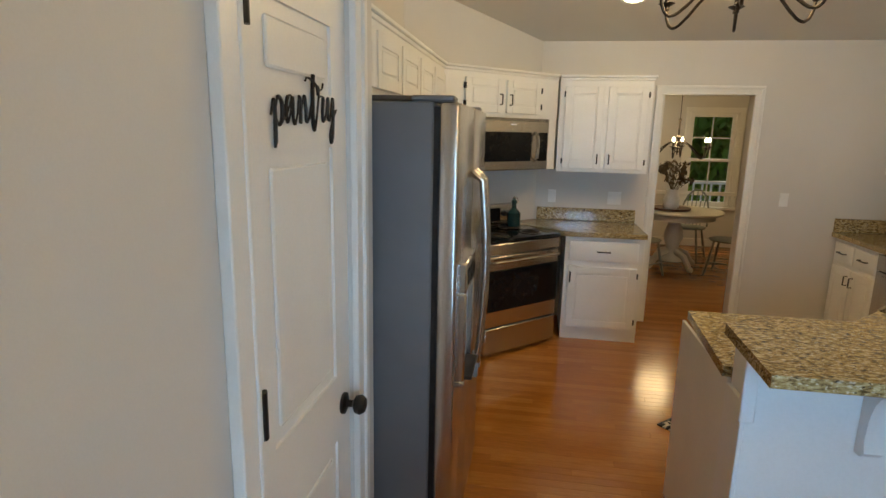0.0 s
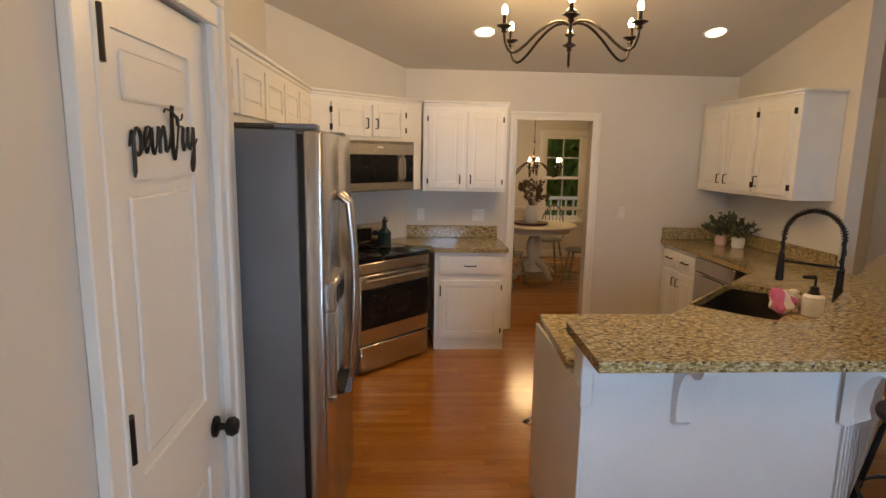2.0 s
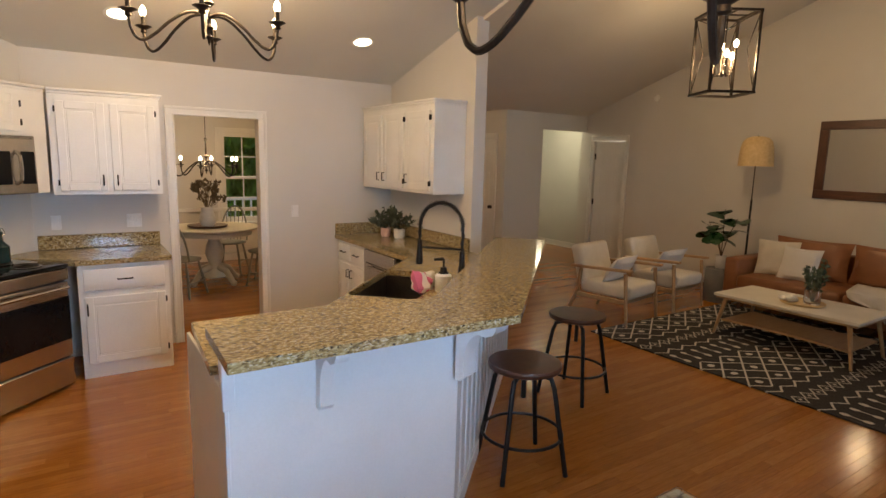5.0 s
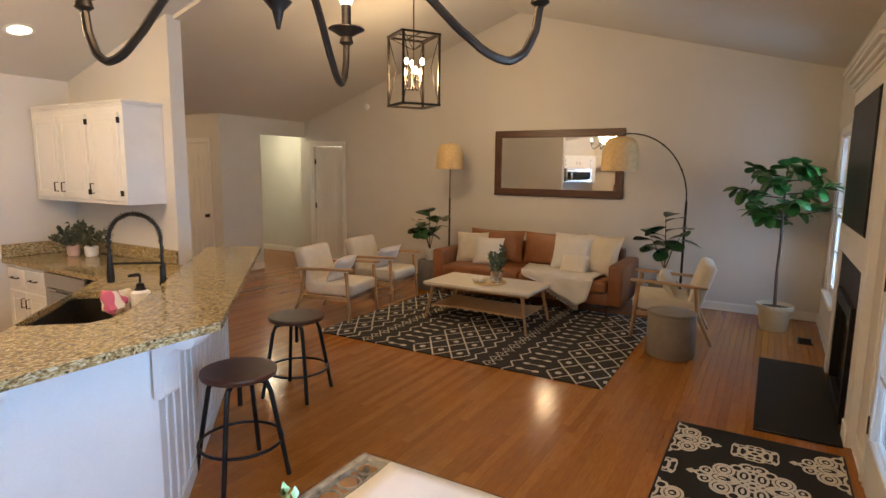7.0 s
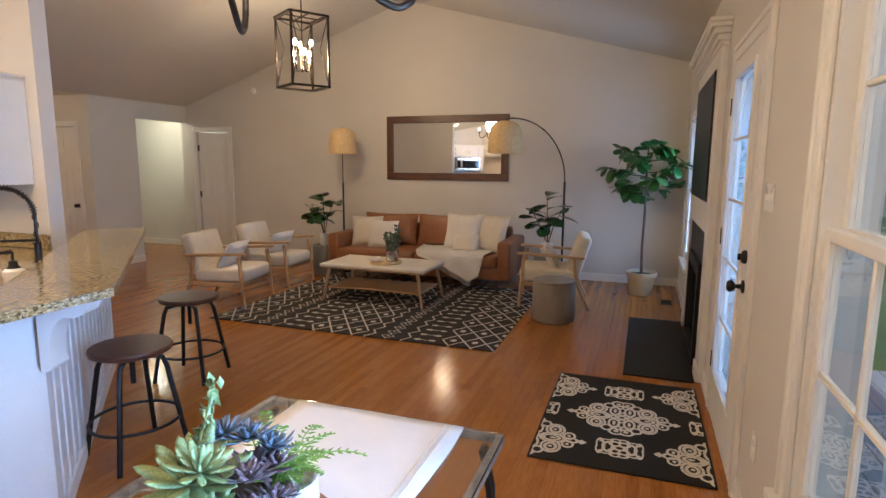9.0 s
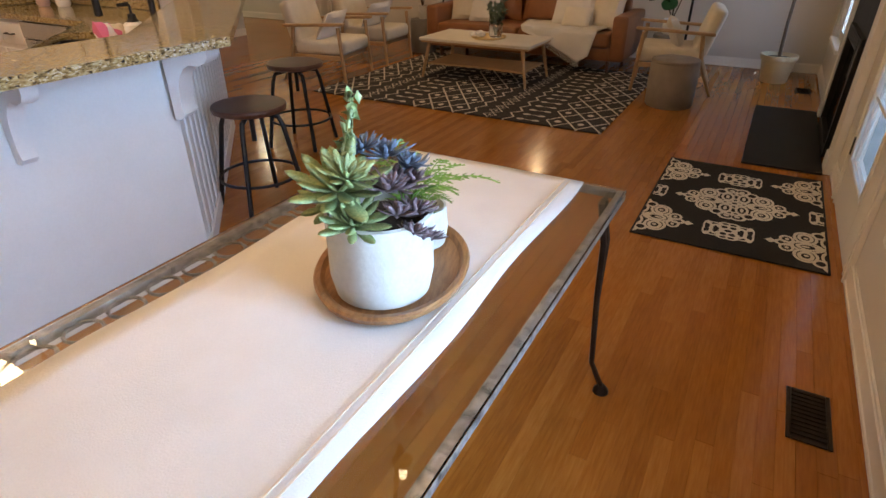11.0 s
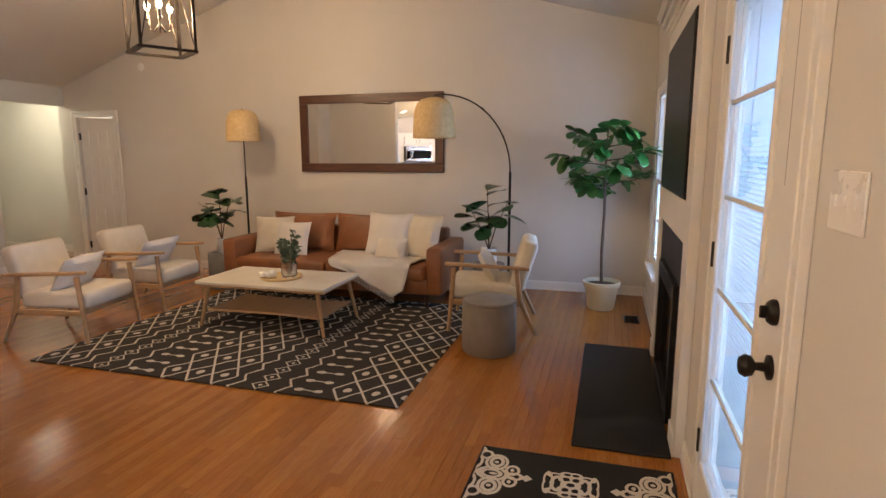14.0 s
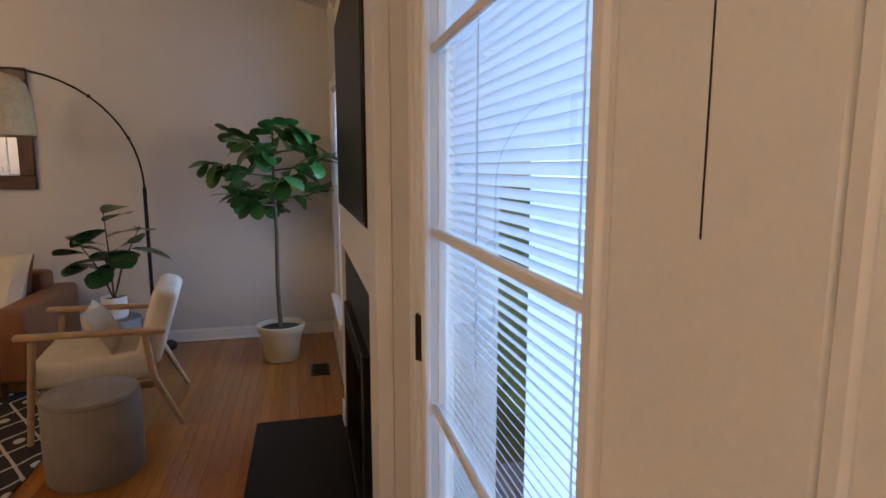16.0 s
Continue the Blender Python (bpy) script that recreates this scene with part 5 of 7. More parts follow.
def chandelier(m, label, r, hang, arms=6):
    """Wrought candle chandelier; its finial's tip is the origin."""
    th = thing("chandelier", m, label, "lamp", "bronze candle chandeliers")
    bm = B()
    lathe(bm, [(0.003, 0), (0.010, 0.03), (0.024, 0.045), (0.008, 0.06), (0.012, 0.08), (0.032, 0.095), (0.012, 0.115), (0.010, 0.20), (0.036, 0.225), (0.012, 0.25), (0.010, 0.42), (0.022, 0.44), (0.006, 0.46)], n=16)
    part("column", bm, BRONZE, th)
    bm = B()
    tube(bm, [(0, 0, 0.45), (0, 0, hang)], 0.005, 8)
    lathe(bm, [(0.06, hang - 0.03), (0.06, hang - 0.005), (0.02, hang)], n=20)
    part("hanging_rod", bm, BRONZE, th)
    for k in range(arms):
        a = k * 2 * math.pi / arms
        c, s = math.cos(a), math.sin(a)
        bm = B()
        keys = ((0.0, 0.15), (0.12, 0.165), (0.30, 0.15), (0.52, 0.085), (0.72, 0.005), (0.86, -0.028), (0.94, -0.012), (0.985, 0.03), (1.0, 0.075))
        pts = []
        for j in range(len(keys) - 1):
            (t0, z0), (t1, z1) = keys[j], keys[j + 1]
            m0 = (z1 - keys[max(j - 1, 0)][1]) / 2
            m1 = (keys[min(j + 2, len(keys) - 1)][1] - z0) / 2
            for i in range(4):
                q = i / 4
                zz = z0 * (2 * q ** 3 - 3 * q ** 2 + 1) + m0 * (q ** 3 - 2 * q ** 2 + q) + z1 * (3 * q ** 2 - 2 * q ** 3) + m1 * (q ** 3 - q ** 2)
                tt = t0 + (t1 - t0) * q
                pts.append((r * tt * c, r * tt * s, zz))
        pts.append((r * c, r * s, keys[-1][1]))
        tube(bm, pts, 0.0085, 8)
        part("arm", bm, BRONZE, th)
        z = pts[-1][2]
        bm = B()
        lathe(bm, [(0.006, z - 0.005), (0.018, z + 0.004), (0.014, z + 0.018), (0.030, z + 0.028), (0.046, z + 0.036), (0.042, z + 0.040), (0.012, z + 0.034), (0.012, z + 0.095)], (r * c, r * s, 0), 16)
        part("candle_cup", bm, BRONZE, th)
        bm = B()
        lathe(bm, [(0.010, z + 0.09), (0.016, z + 0.104), (0.019, z + 0.118), (0.014, z + 0.138), (0.003, z + 0.152)], (r * c, r * s, 0), 12)
        o = part("bulb", bm, BULB, th, "lit warm candle bulb")
        o.visible_shadow = False
    return th


chandelier(pose(1.426, 0.44, 1.945, 0, 0, 25.9), "bronze candle chandelier over the glass table", 0.472, 0.97, 5)
chandelier(pose(1.38, 3.43, 2.31, 0, 0, 15), "bronze candle chandelier over the kitchen floor", 0.42, 0.70)

# nook table of iron and glass
TX0, TX1, TY0, TY1, TZ = 0.40, 2.10, -0.03, 0.80, 0.785
nt_ = thing("glass_table", pose(0, 0, 0), "wrought iron nook table with a hammered glass top", "table")
bm = B()
bx(bm, TX0, TX1, TY0, TY1, TZ - 0.012, TZ, 0.004, 2)
gt = part("tabletop", bm, GLASS, nt_, "clear glass top with a rough edge", None, False)
gt.visible_shadow = False
EDGE = surface("hammered_rim", (0.045, 0.038, 0.032), (0.36, 0.33, 0.30), 0.34, 34, 1.0, 70, 0.5)
bm = B()
for a, b, c, d in ((TX0, TX1, TY0, TY0 + 0.026), (TX0, TX1, TY1 - 0.026, TY1), (TX0, TX0 + 0.026, TY0 + 0.026, TY1 - 0.026), (TX1 - 0.026, TX1, TY0 + 0.026, TY1 - 0.026)):
    bx(bm, a, b, c, d, TZ - 0.036, TZ - 0.013, 0.006, 2)
part("rim_frame", bm, EDGE, nt_, "mottled silver-brown metal rim")
for y in (TY1 - 0.06,):
    bm = B()
    for k in range(18):
        cx = TX0 + 0.08 + k * 0.092
        pts = [(cx + 0.036 * math.cos(2 * math.pi * j / 12), y + 0.036 * math.sin(2 * math.pi * j / 12), TZ - 0.026) for j in range(13)]
        tube(bm, pts, 0.004, 5, False)
    bx(bm, TX0, TX1, y - 0.045, y - 0.039, TZ - 0.032, TZ - 0.018)
    bx(bm, TX0, TX1, y + 0.039, y + 0.045, TZ - 0.032, TZ - 0.018)
    part("scroll_band", bm, EDGE, nt_, "open scrollwork band under the glass")
for x, sx in ((TX0 + 0.05, -1), (TX1 - 0.05, 1)):
    for y, sy in ((TY0 + 0.05, -1), (TY1 - 0.05, 1)):
        bm = B()
        for o in (0, 0.03):
            tube(bm, [(x - sx * o, y, TZ - 0.03), (x + sx * 0.02 - sx * o, y + sy * 0.02, TZ - 0.16), (x + sx * 0.015, y + sy * 0.02, 0.42), (x + sx * 0.02, y + sy * 0.035, 0.15), (x + sx * 0.06, y + sy * 0.075, 0.02)], [0.011, 0.011, 0.010, 0.009, 0.010], 8)
        lathe(bm, [(0.028, 0.0), (0.026, 0.012), (0.012, 0.03)], (x + sx * 0.06, y + sy * 0.075, 0), 14)
        part("leg", bm, BRONZE, nt_)
bm = B()
NU = 40
rowa = []
for i in range(NU + 1):
    x = 0.42 + (2.085 - 0.42) * i / NU
    rowa.append([bm.verts.new((x, y + 0.006 * math.sin(x * 9), TZ + 0.0035 + 0.0025 * noise.noise((x * 6, y * 6, 0)))) for y in [0.095 + 0.585 * j / 10 for j in range(11)]])
for i in range(NU):
    for j in range(10):
        bm.faces.new((rowa[i][j], rowa[i + 1][j], rowa[i + 1][j + 1], rowa[i][j + 1]))
runner = tagged(part("table_runner", bm, WHITECLOTH), "white cotton runner along the glass table", "table runner")
runner.modifiers.new("thick", "SOLIDIFY").thickness = 0.003
bm = B()
for y in (0.130, 0.147):
    bx(bm, 0.44, 2.07, y, y + 0.004, TZ + 0.0065, TZ + 0.0085)
part("hem_stitch", bm, surface("hem_thread", (0.60, 0.52, 0.40), (0.68, 0.60, 0.48), 0.9), runner, "beige stitched hem")
tr = thing("wooden_tray", pose(1.39, 0.315, TZ + 0.009, 0, 0, 20), "oval acacia wood tray on the runner", "tray")
ACACIA = surface("acacia", (0.17, 0.070, 0.022), (0.38, 0.185, 0.070), 0.4, 5, 0.15, 50, 0, (3, 18, 10))
bm = B()
lathe(bm, [(0.19, 0), (0.206, 0.006), (0.212, 0.020), (0.207, 0.024), (0.194, 0.022), (0.184, 0.012), (0.01, 0.010)], n=44)
bmesh.ops.transform(bm, matrix=Matrix.Diagonal((1.06, 0.78, 1, 1)), verts=bm.verts)
part("dish", bm, ACACIA, tr)
pl = thing("planter", pose(1.305, 0.285, TZ + 0.019), "white ceramic planter of succulents on the tray", "plant")
bm = B()
lathe(bm, [(0.082, 0), (0.096, 0.008), (0.104, 0.05), (0.104, 0.175), (0.098, 0.178), (0.094, 0.15)], n=40)
part("pot", bm, MATTEPOT, pl, "white matte ceramic pot")
bm = B()
lathe(bm, [(0.095, 0.13), (0.096, 0.15), (0.01, 0.158)], n=24)
part("soil", bm, SOIL, pl)
SAGE = surface("sage_succulent", (0.14, 0.22, 0.07), (0.36, 0.42, 0.20), 0.5, 20, 0.1, 60)
PURPLE = surface("plum_succulent", (0.09, 0.06, 0.07), (0.20, 0.14, 0.15), 0.5, 20, 0.1, 60)
BLUEGR = surface("blue_succulent", (0.07, 0.10, 0.15), (0.15, 0.20, 0.26), 0.5, 20, 0.1, 60)
LIME = surface("lime_fern", (0.07, 0.17, 0.02), (0.18, 0.34, 0.05), 0.5, 20, 0.1, 60)


def fleshy_leaf(name, mat, wd, bend=0.22):
    """One plump pointed leaf, 1 long along x, cupped and bent upwards."""
    bm = B()
    rows = []
    for t, w in ((0.04, 0.35), (0.40, 0.85), (0.72, 1.0), (0.90, 0.62)):
        z, h = bend * t * t, wd * 0.32 * w
        rows.append([bm.verts.new(c) for c in ((t, wd * w, z + h * 0.6), (t, 0, z + h * 0.2), (t, -wd * w, z + h * 0.6), (t, 0, z - h))])
    tip = bm.verts.new((1, 0, bend))
    for a, b in zip(rows, rows[1:]):
        for k in range(4):
            bm.faces.new((a[k], a[(k + 1) % 4], b[(k + 1) % 4], b[k]))
    for k in range(4):
        bm.faces.new((rows[-1][k], rows[-1][(k + 1) % 4], tip))
    bm.faces.new(rows[0][::-1])
    bmesh.ops.recalc_face_normals(bm, faces=bm.faces)
    me = bpy.data.meshes.new(name)
    bm.to_mesh(me)
    bm.free()
    me.materials.append(mat)
    me.shade_smooth()
    return me


def rosette(name, mat, leaf, place, r, tilt, rn):
    """A heart carrying four whorls of leaves, each leaf an object on one mesh."""
    bm = B()
    bmesh.ops.create_icosphere(bm, subdivisions=1, radius=r * 0.12)
    heart = part(name, bm, mat, pl, "", Matrix.Translation(place) @ Euler(tilt).to_matrix().to_4x4())
    for k in range(4):
        f, n = 1 - 0.17 * k, 9 - k
        for j in range(n):
            a = 2 * math.pi * (j + 0.5 * (k % 2)) / n + rn.uniform(-0.14, 0.14)
            up = -(0.10 + 0.30 * k + rn.uniform(-0.12, 0.12))
            o = new("leaf", leaf)
            o.parent = heart
            size = r * f * rn.uniform(0.85, 1.12)
            o.matrix_basis = Euler((0, 0, a)).to_matrix().to_4x4() @ Euler((0, up, 0)).to_matrix().to_4x4() @ Matrix.Diagonal((size, size, size, 1))


rn = random.Random(12)
for nm, mat, slim, lst in (("sage_rosette", SAGE, 0.135, ((-0.055, 0.045, 0.225, 0.110), (-0.085, -0.005, 0.180, 0.070), (-0.03, 0.085, 0.18, 0.075), (-0.070, 0.015, 0.26, 0.060))),
                           ("plum_rosette", PURPLE, 0.15, ((0.0, -0.080, 0.190, 0.050), (0.035, -0.075, 0.165, 0.046), (-0.03, -0.045, 0.235, 0.052), (0.015, -0.03, 0.220, 0.060), (-0.050, -0.075, 0.200, 0.046),
                                                     (0.045, -0.05, 0.225, 0.046), (-0.01, -0.105, 0.145, 0.038), (-0.035, -0.100, 0.165, 0.038), (0.025, -0.102, 0.125, 0.034))),
                           ("blue_rosette", BLUEGR, 0.14, ((0.045, 0.01, 0.265, 0.060), (0.075, -0.025, 0.230, 0.050), (0.02, 0.045, 0.280, 0.048), (0.055, -0.035, 0.255, 0.045)))):
    leaf_mesh = fleshy_leaf(nm + "_leaf", mat, slim)
    for x, y, z, r in lst:
        rosette(nm, mat, leaf_mesh, (x, y, z), r, (y * -5, x * 5, rn.random() * 3), rn)


def frond(bm, p0, yaw, L, rise, leaves=11):
    """An arching stem with paired narrow leaflets that shorten towards the tip."""
    d, s_ = Vector((math.cos(yaw), math.sin(yaw), 0)), Vector((-math.sin(yaw), math.cos(yaw), 0))
    line = [p0 + d * L * t + Vector((0, 0, L * rise * (1.5 * t - 1.1 * t * t))) for t in (k / leaves for k in range(leaves + 1))]
    tube(bm, line, 0.0016, 4)
    for k in range(1, leaves + 1):
        w = 0.034 * (1 - 0.75 * k / leaves)
        for side in (1, -1):
            a = line[k] + (d * 0.6 + s_ * side) * w
            m = line[k] + (d * 0.15 + s_ * side * 0.55) * w
            vs = [bm.verts.new(c) for c in (line[k], m + d * 0.004 + Vector((0, 0, 0.002)), a, m - d * 0.004)]
            bm.faces.new(vs)


for k in range(9):
    bm = B()
    frond(bm, Vector((0.065, -0.015, 0.15)), -1.25 + 0.27 * k, rn.uniform(0.10, 0.20), rn.uniform(0.5, 1.1))
    part("fern_frond", bm, LIME, pl, "bright green fern frond", None, False)
bm = B()
tube(bm, [(-0.02, 0.04, 0.16), (-0.02, 0.06, 0.28), (0.02, 0.06, 0.36)], 0.004, 6)
for k in range(14):
    t = k / 13
    leaf_cloud(bm, -0.02 + 0.05 * t, 0.06, 0.27 + 0.11 * t, 0.014, 4, 0.026, rn)
part("trailing_stem", bm, SAGE, pl, "", None, False)
sp = thing("small_planter", pose(1.50, 0.315, TZ + 0.019), "small white dimpled planter with green blades", "plant")
bm = B()
lathe(bm, [(0.045, 0), (0.06, 0.01), (0.066, 0.05), (0.062, 0.10), (0.056, 0.10), (0.052, 0.08), (0.01, 0.08)], n=28)
part("pot", bm, MATTEPOT, sp, "white dimpled ceramic pot")
for k in range(8):
    bm = B()
    frond(bm, Vector((0, 0, 0.085)), k * 0.8, rn.uniform(0.07, 0.14), rn.uniform(0.9, 1.5))
    part("fern_frond", bm, LIME, sp, "", None, False)


def bar_stool(m):
    th = thing("bar_stool", m, "backless bar stool with dark wood seat and black legs", "stool", "stools at the breakfast bar")
    bm = B()
    lathe(bm, [(0.185, 0.575), (0.20, 0.582), (0.205, 0.60), (0.20, 0.612), (0.15, 0.616), (0.01, 0.612)], n=40)
    part("seat", bm, WALNUT, th, "round dark stained wooden seat")
    bm = B()
    lathe(bm, [(0.10, 0.555), (0.10, 0.575)], n=24)
    tube(bm, [(0, 0, 0.40), (0, 0, 0.56)], 0.014, 10)
    part("swivel_post", bm, BLACK, th)
    for k in range(4):
        a = k * math.pi / 2 + 0.5
        c, s = math.cos(a), math.sin(a)
        bm = B()
        tube(bm, [(0.08 * c, 0.08 * s, 0.555), (0.155 * c, 0.155 * s, 0.54), (0.175 * c, 0.175 * s, 0.49), (0.265 * c, 0.265 * s, 0.0)], [0.013, 0.014, 0.014, 0.014], 8)
        part("leg", bm, BLACK, th)
    bm = B()
    tube(bm, [(0.225 * math.cos(2 * math.pi * j / 32), 0.225 * math.sin(2 * math.pi * j / 32), 0.20) for j in range(33)], 0.009, 8, False)
    part("foot_ring", bm, BLACK, th)
    return th


st = bar_stool(pose(2.72, 2.16, 0.001))
copy_thing(st, pose(3.73, 2.73, 0.001, 0, 0, 30))

# ---- kitchen ----
def raised_door(bm, x0, x1, z0, z1, t=0.02, stile=0.055):
    """A raised-panel cabinet door whose face looks to -y and lies at y = -t."""
    bx(bm, x0, x1, -t + 0.007, 0, z0, z1, 0.002)
    for a, b, c, d in ((x0, x0 + stile, z0, z1), (x1 - stile, x1, z0, z1), (x0 + stile, x1 - stile, z0, z0 + stile), (x0 + stile, x1 - stile, z1 - stile, z1)):
        bx(bm, a, b, -t, -t + 0.008, c, d, 0.0025)
    i = stile + 0.012
    if x1 - x0 > 2 * i + 0.04 and z1 - z0 > 2 * i + 0.02:
        bx(bm, x0 + i, x1 - i, -t + 0.001, -t + 0.009, z0 + i, z1 - i, 0.006)


def pull(parent, x, z, length, upright=True, y=-0.02):
    bm = B()
    h = length / 2
    a, b = ((x, y, z - h), (x, y, z + h)) if upright else ((x - h, y, z), (x + h, y, z))
    d = Vector((0, -0.026, 0))
    tube(bm, [Vector(a), Vector(a) + d, Vector(b) + d, Vector(b)], 0.0055, 8)
    part("handle", bm, BLACK, parent, "black bar handle")


def cab_hinges(parent, x, zs):
    for z in zs:
        bm = B()
        bx(bm, x - 0.006, x + 0.006, -0.026, -0.002, z - 0.022, z + 0.022, 0.002)
        part("hinge", bm, BLACK, parent, "small black hinge")


def cabinet(name, m, w, depth, z0, z1, label, doors=(), drawers=(), toe=0.0, cat="cabinet", top=0.0):
    """doors: (x0, x1, z0, z1, handle x, handle z, hinge x); drawers: (x0, x1, z0, z1)."""
    th = thing(name, m, label, cat, "white kitchen cabinets")
    bm = B()
    bx(bm, 0, w, 0.0, depth, z0 + toe, z1)
    if toe:
        bx(bm, 0.0, w, 0.012, depth, z0, z0 + toe)
    part("body", bm, CABINET, th)
    for x0, x1, a, b, hx, hz, gx in doors:
        bm = B()
        raised_door(bm, x0, x1, a, b)
        d = part("door", bm, CABINET, th)
        if hx is not None:
            pull(d, hx, hz, 0.075)
        if gx is not None:
            cab_hinges(d, gx, (a + 0.06, b - 0.06))
    for x0, x1, a, b in drawers:
        bm = B()
        bx(bm, x0, x1, -0.02, 0, a, b, 0.006, 2)
        d = part("drawer", bm, CABINET, th)
        pull(d, (x0 + x1) / 2, (a + b) / 2, 0.10, False)
    if top:
        bm = B()
        for dd, p, q in ((0.008, z1 - 0.01, z1 + 0.012), (0.022, z1 + 0.012, z1 + 0.032)):
            bx(bm, -dd if top in (1, 3) else 0, w + dd if top in (2, 3) else w, -dd, depth, p, q, 0.004)
        part("crown", bm, CABINET, th)
    return th


UB, UT = 1.375, 2.125
cabinet("upper_cabinet", pose(0.56, 5.03, 0), 0.735, 0.325, UB, UT, "white raised-panel upper cabinet beside the dining opening", ((0.045, 0.355, UB + 0.03, UT - 0.06, 0.325, UB + 0.11, 0.04), (0.39, 0.70, UB + 0.03, UT - 0.06, 0.42, UB + 0.11, 0.705)), top=2)
DG = pose(-0.105, 4.835, 0, 0, 0, 45)
cabinet("upper_cabinet", DG @ pose(-0.585, -0.33, 0), 1.17, 0.325, 1.80, UT, "white two-door cabinet over the microwave", ((0.20, 0.56, 1.83, UT - 0.05, 0.53, 1.93, 0.195), (0.60, 0.96, 1.83, UT - 0.05, 0.63, 1.93, 0.965)), top=0.5)
bm = B()
for a in (-0.585, 0.40):
    bx(bm, a, a + 0.185, -0.325, 0, UB + 0.02, 1.80)
single("cabinet_filler", bm, CABINET, DG, "white filler panels flanking the microwave", "cabinet")
cabinet("upper_cabinet", pose(-0.27, 1.95, 0, 0, 0, 90), 2.23, 0.33, 1.82, UT, "row of short white cabinets over the refrigerator", tuple((0.06 + k * 0.43, 0.46 + k * 0.43, 1.85, UT - 0.05, None, 0, 0.055 if k == 0 else None) for k in range(5)), top=0.5)
cabinet("upper_cabinet", pose(3.235, 5.345, 0, 0, 0, -90), 1.37, 0.32, 1.41, 2.175, "white three-door upper cabinet over the sink counter", ((0.04, 0.43, 1.44, 2.115, 0.395, 1.53, None), (0.47, 0.87, 1.44, 2.115, 0.505, 1.53, 0.875), (0.91, 1.32, 1.44, 2.115, 0.945, 1.53, 1.325)), top=2)
cabinet("base_cabinet", pose(0.665, 4.75, 0), 0.61, 0.60, 0, 0.875, "white base cabinet with one drawer and door", ((0.035, 0.575, 0.12, 0.63, None, 0, 0.58),), ((0.035, 0.575, 0.68, 0.84),), 0.075)
base1 = bpy.data.objects["base_cabinet"]
bm = B()
tube(bm, [(0.05, -0.02, 0.50), (0.05, -0.046, 0.50), (0.05, -0.046, 0.58), (0.05, -0.02, 0.58)], 0.0055, 8)
part("handle", bm, BLACK, base1, "black bar handle")
cabinet("base_cabinet", pose(2.955, 5.345, 0, 0, 0, -90), 0.66, 0.59, 0, 0.875, "white base cabinet with two drawers and doors", ((0.03, 0.32, 0.12, 0.65, 0.29, 0.56, None), (0.34, 0.63, 0.12, 0.65, 0.37, 0.56, None)), ((0.03, 0.32, 0.69, 0.84), (0.34, 0.63, 0.69, 0.84)), 0.075)
bm = B()
prism(bm, [(2.955, 4.08), (2.955, 3.86), (1.80, 2.69), (1.14, 2.69), (1.14, 2.09), (2.05, 2.09), (3.55, 3.56), (3.55, 4.08)][::-1], 0.0, 0.60)
tagged(part("corner_cabinet", bm, CABINET), "white base cabinets under the sink counter", "cabinet", "white kitchen cabinets")
dw = thing("dishwasher", pose(2.955, 4.685, 0, 0, 0, -90), "stainless dishwasher under the granite counter", "dishwasher")
bm = B()
bx(bm, 0.005, 0.595, 0.0, 0.56, 0.09, 0.87)
part("body", bm, GREYSTEEL, dw)
bm = B()
bx(bm, 0.005, 0.595, -0.025, 0, 0.10, 0.74, 0.004)
part("door", bm, STEEL, dw)
bm = B()
bx(bm, 0.005, 0.595, -0.028, 0, 0.745, 0.865, 0.004)
part("control_panel", bm, STEEL, dw)
bm = B()
bx(bm, 0.12, 0.48, -0.055, -0.04, 0.705, 0.725, 0.004)
part("handle", bm, STEEL, dw)


def slab(name, outer, holes, z0, z1, label, bev=0.006):
    """A stone slab over a plan outline with cut-outs."""
    bm = B()
    edges = []
    for loop in (outer, *holes):
        vs = [bm.verts.new((x, y, z0)) for x, y in loop]
        edges += [bm.edges.new((vs[i], vs[(i + 1) % len(vs)])) for i in range(len(vs))]
    r = bmesh.ops.triangle_fill(bm, use_beauty=True, edges=edges)
    faces = [g for g in r["geom"] if isinstance(g, bmesh.types.BMFace)]
    ex = bmesh.ops.extrude_face_region(bm, geom=faces)
    bmesh.ops.translate(bm, vec=(0, 0, z1 - z0), verts=[g for g in ex["geom"] if isinstance(g, bmesh.types.BMVert)])
    return tagged(part(name, bm, GRANITE), label, "countertop")


sc_, an = (2.40, 3.03), radians(44.3)


def around(u, v):
    return (sc_[0] + u * math.cos(an) - v * math.sin(an), sc_[1] + u * math.sin(an) + v * math.cos(an))


hole = []
for cx, cy, a0 in ((0.34, 0.17, 0), (-0.34, 0.17, 90), (-0.34, -0.17, 180), (0.34, -0.17, 270)):
    for k in range(5):
        a = radians(a0 + k * 22.5)
        hole.append(around(cx + 0.05 * math.cos(a), cy + 0.05 * math.sin(a)))
slab("sink_counter", [(1.07, 2.085), (2.063, 2.085), (3.555, 3.54), (3.555, 5.355), (2.915, 5.355), (2.915, 3.83), (1.79, 2.72), (1.11, 2.72)], [hole], 0.877, 0.915, "speckled tan and black granite counter with a sink cut-out")
slab("range_counter", [(0.655, 4.71), (1.295, 4.71), (1.295, 5.355), (0.415, 5.355), (0.16, 5.10)], [], 0.877, 0.915, "speckled tan and black granite counter beside the range")
slab("breakfast_bar", [(1.045, 1.655), (2.227, 1.655), (3.93, 3.31), (3.66, 3.63), (3.555, 3.535), (2.063, 2.083), (1.06, 2.083)], [], 1.032, 1.070, "raised granite breakfast bar with a chamfered run")
bm = B()
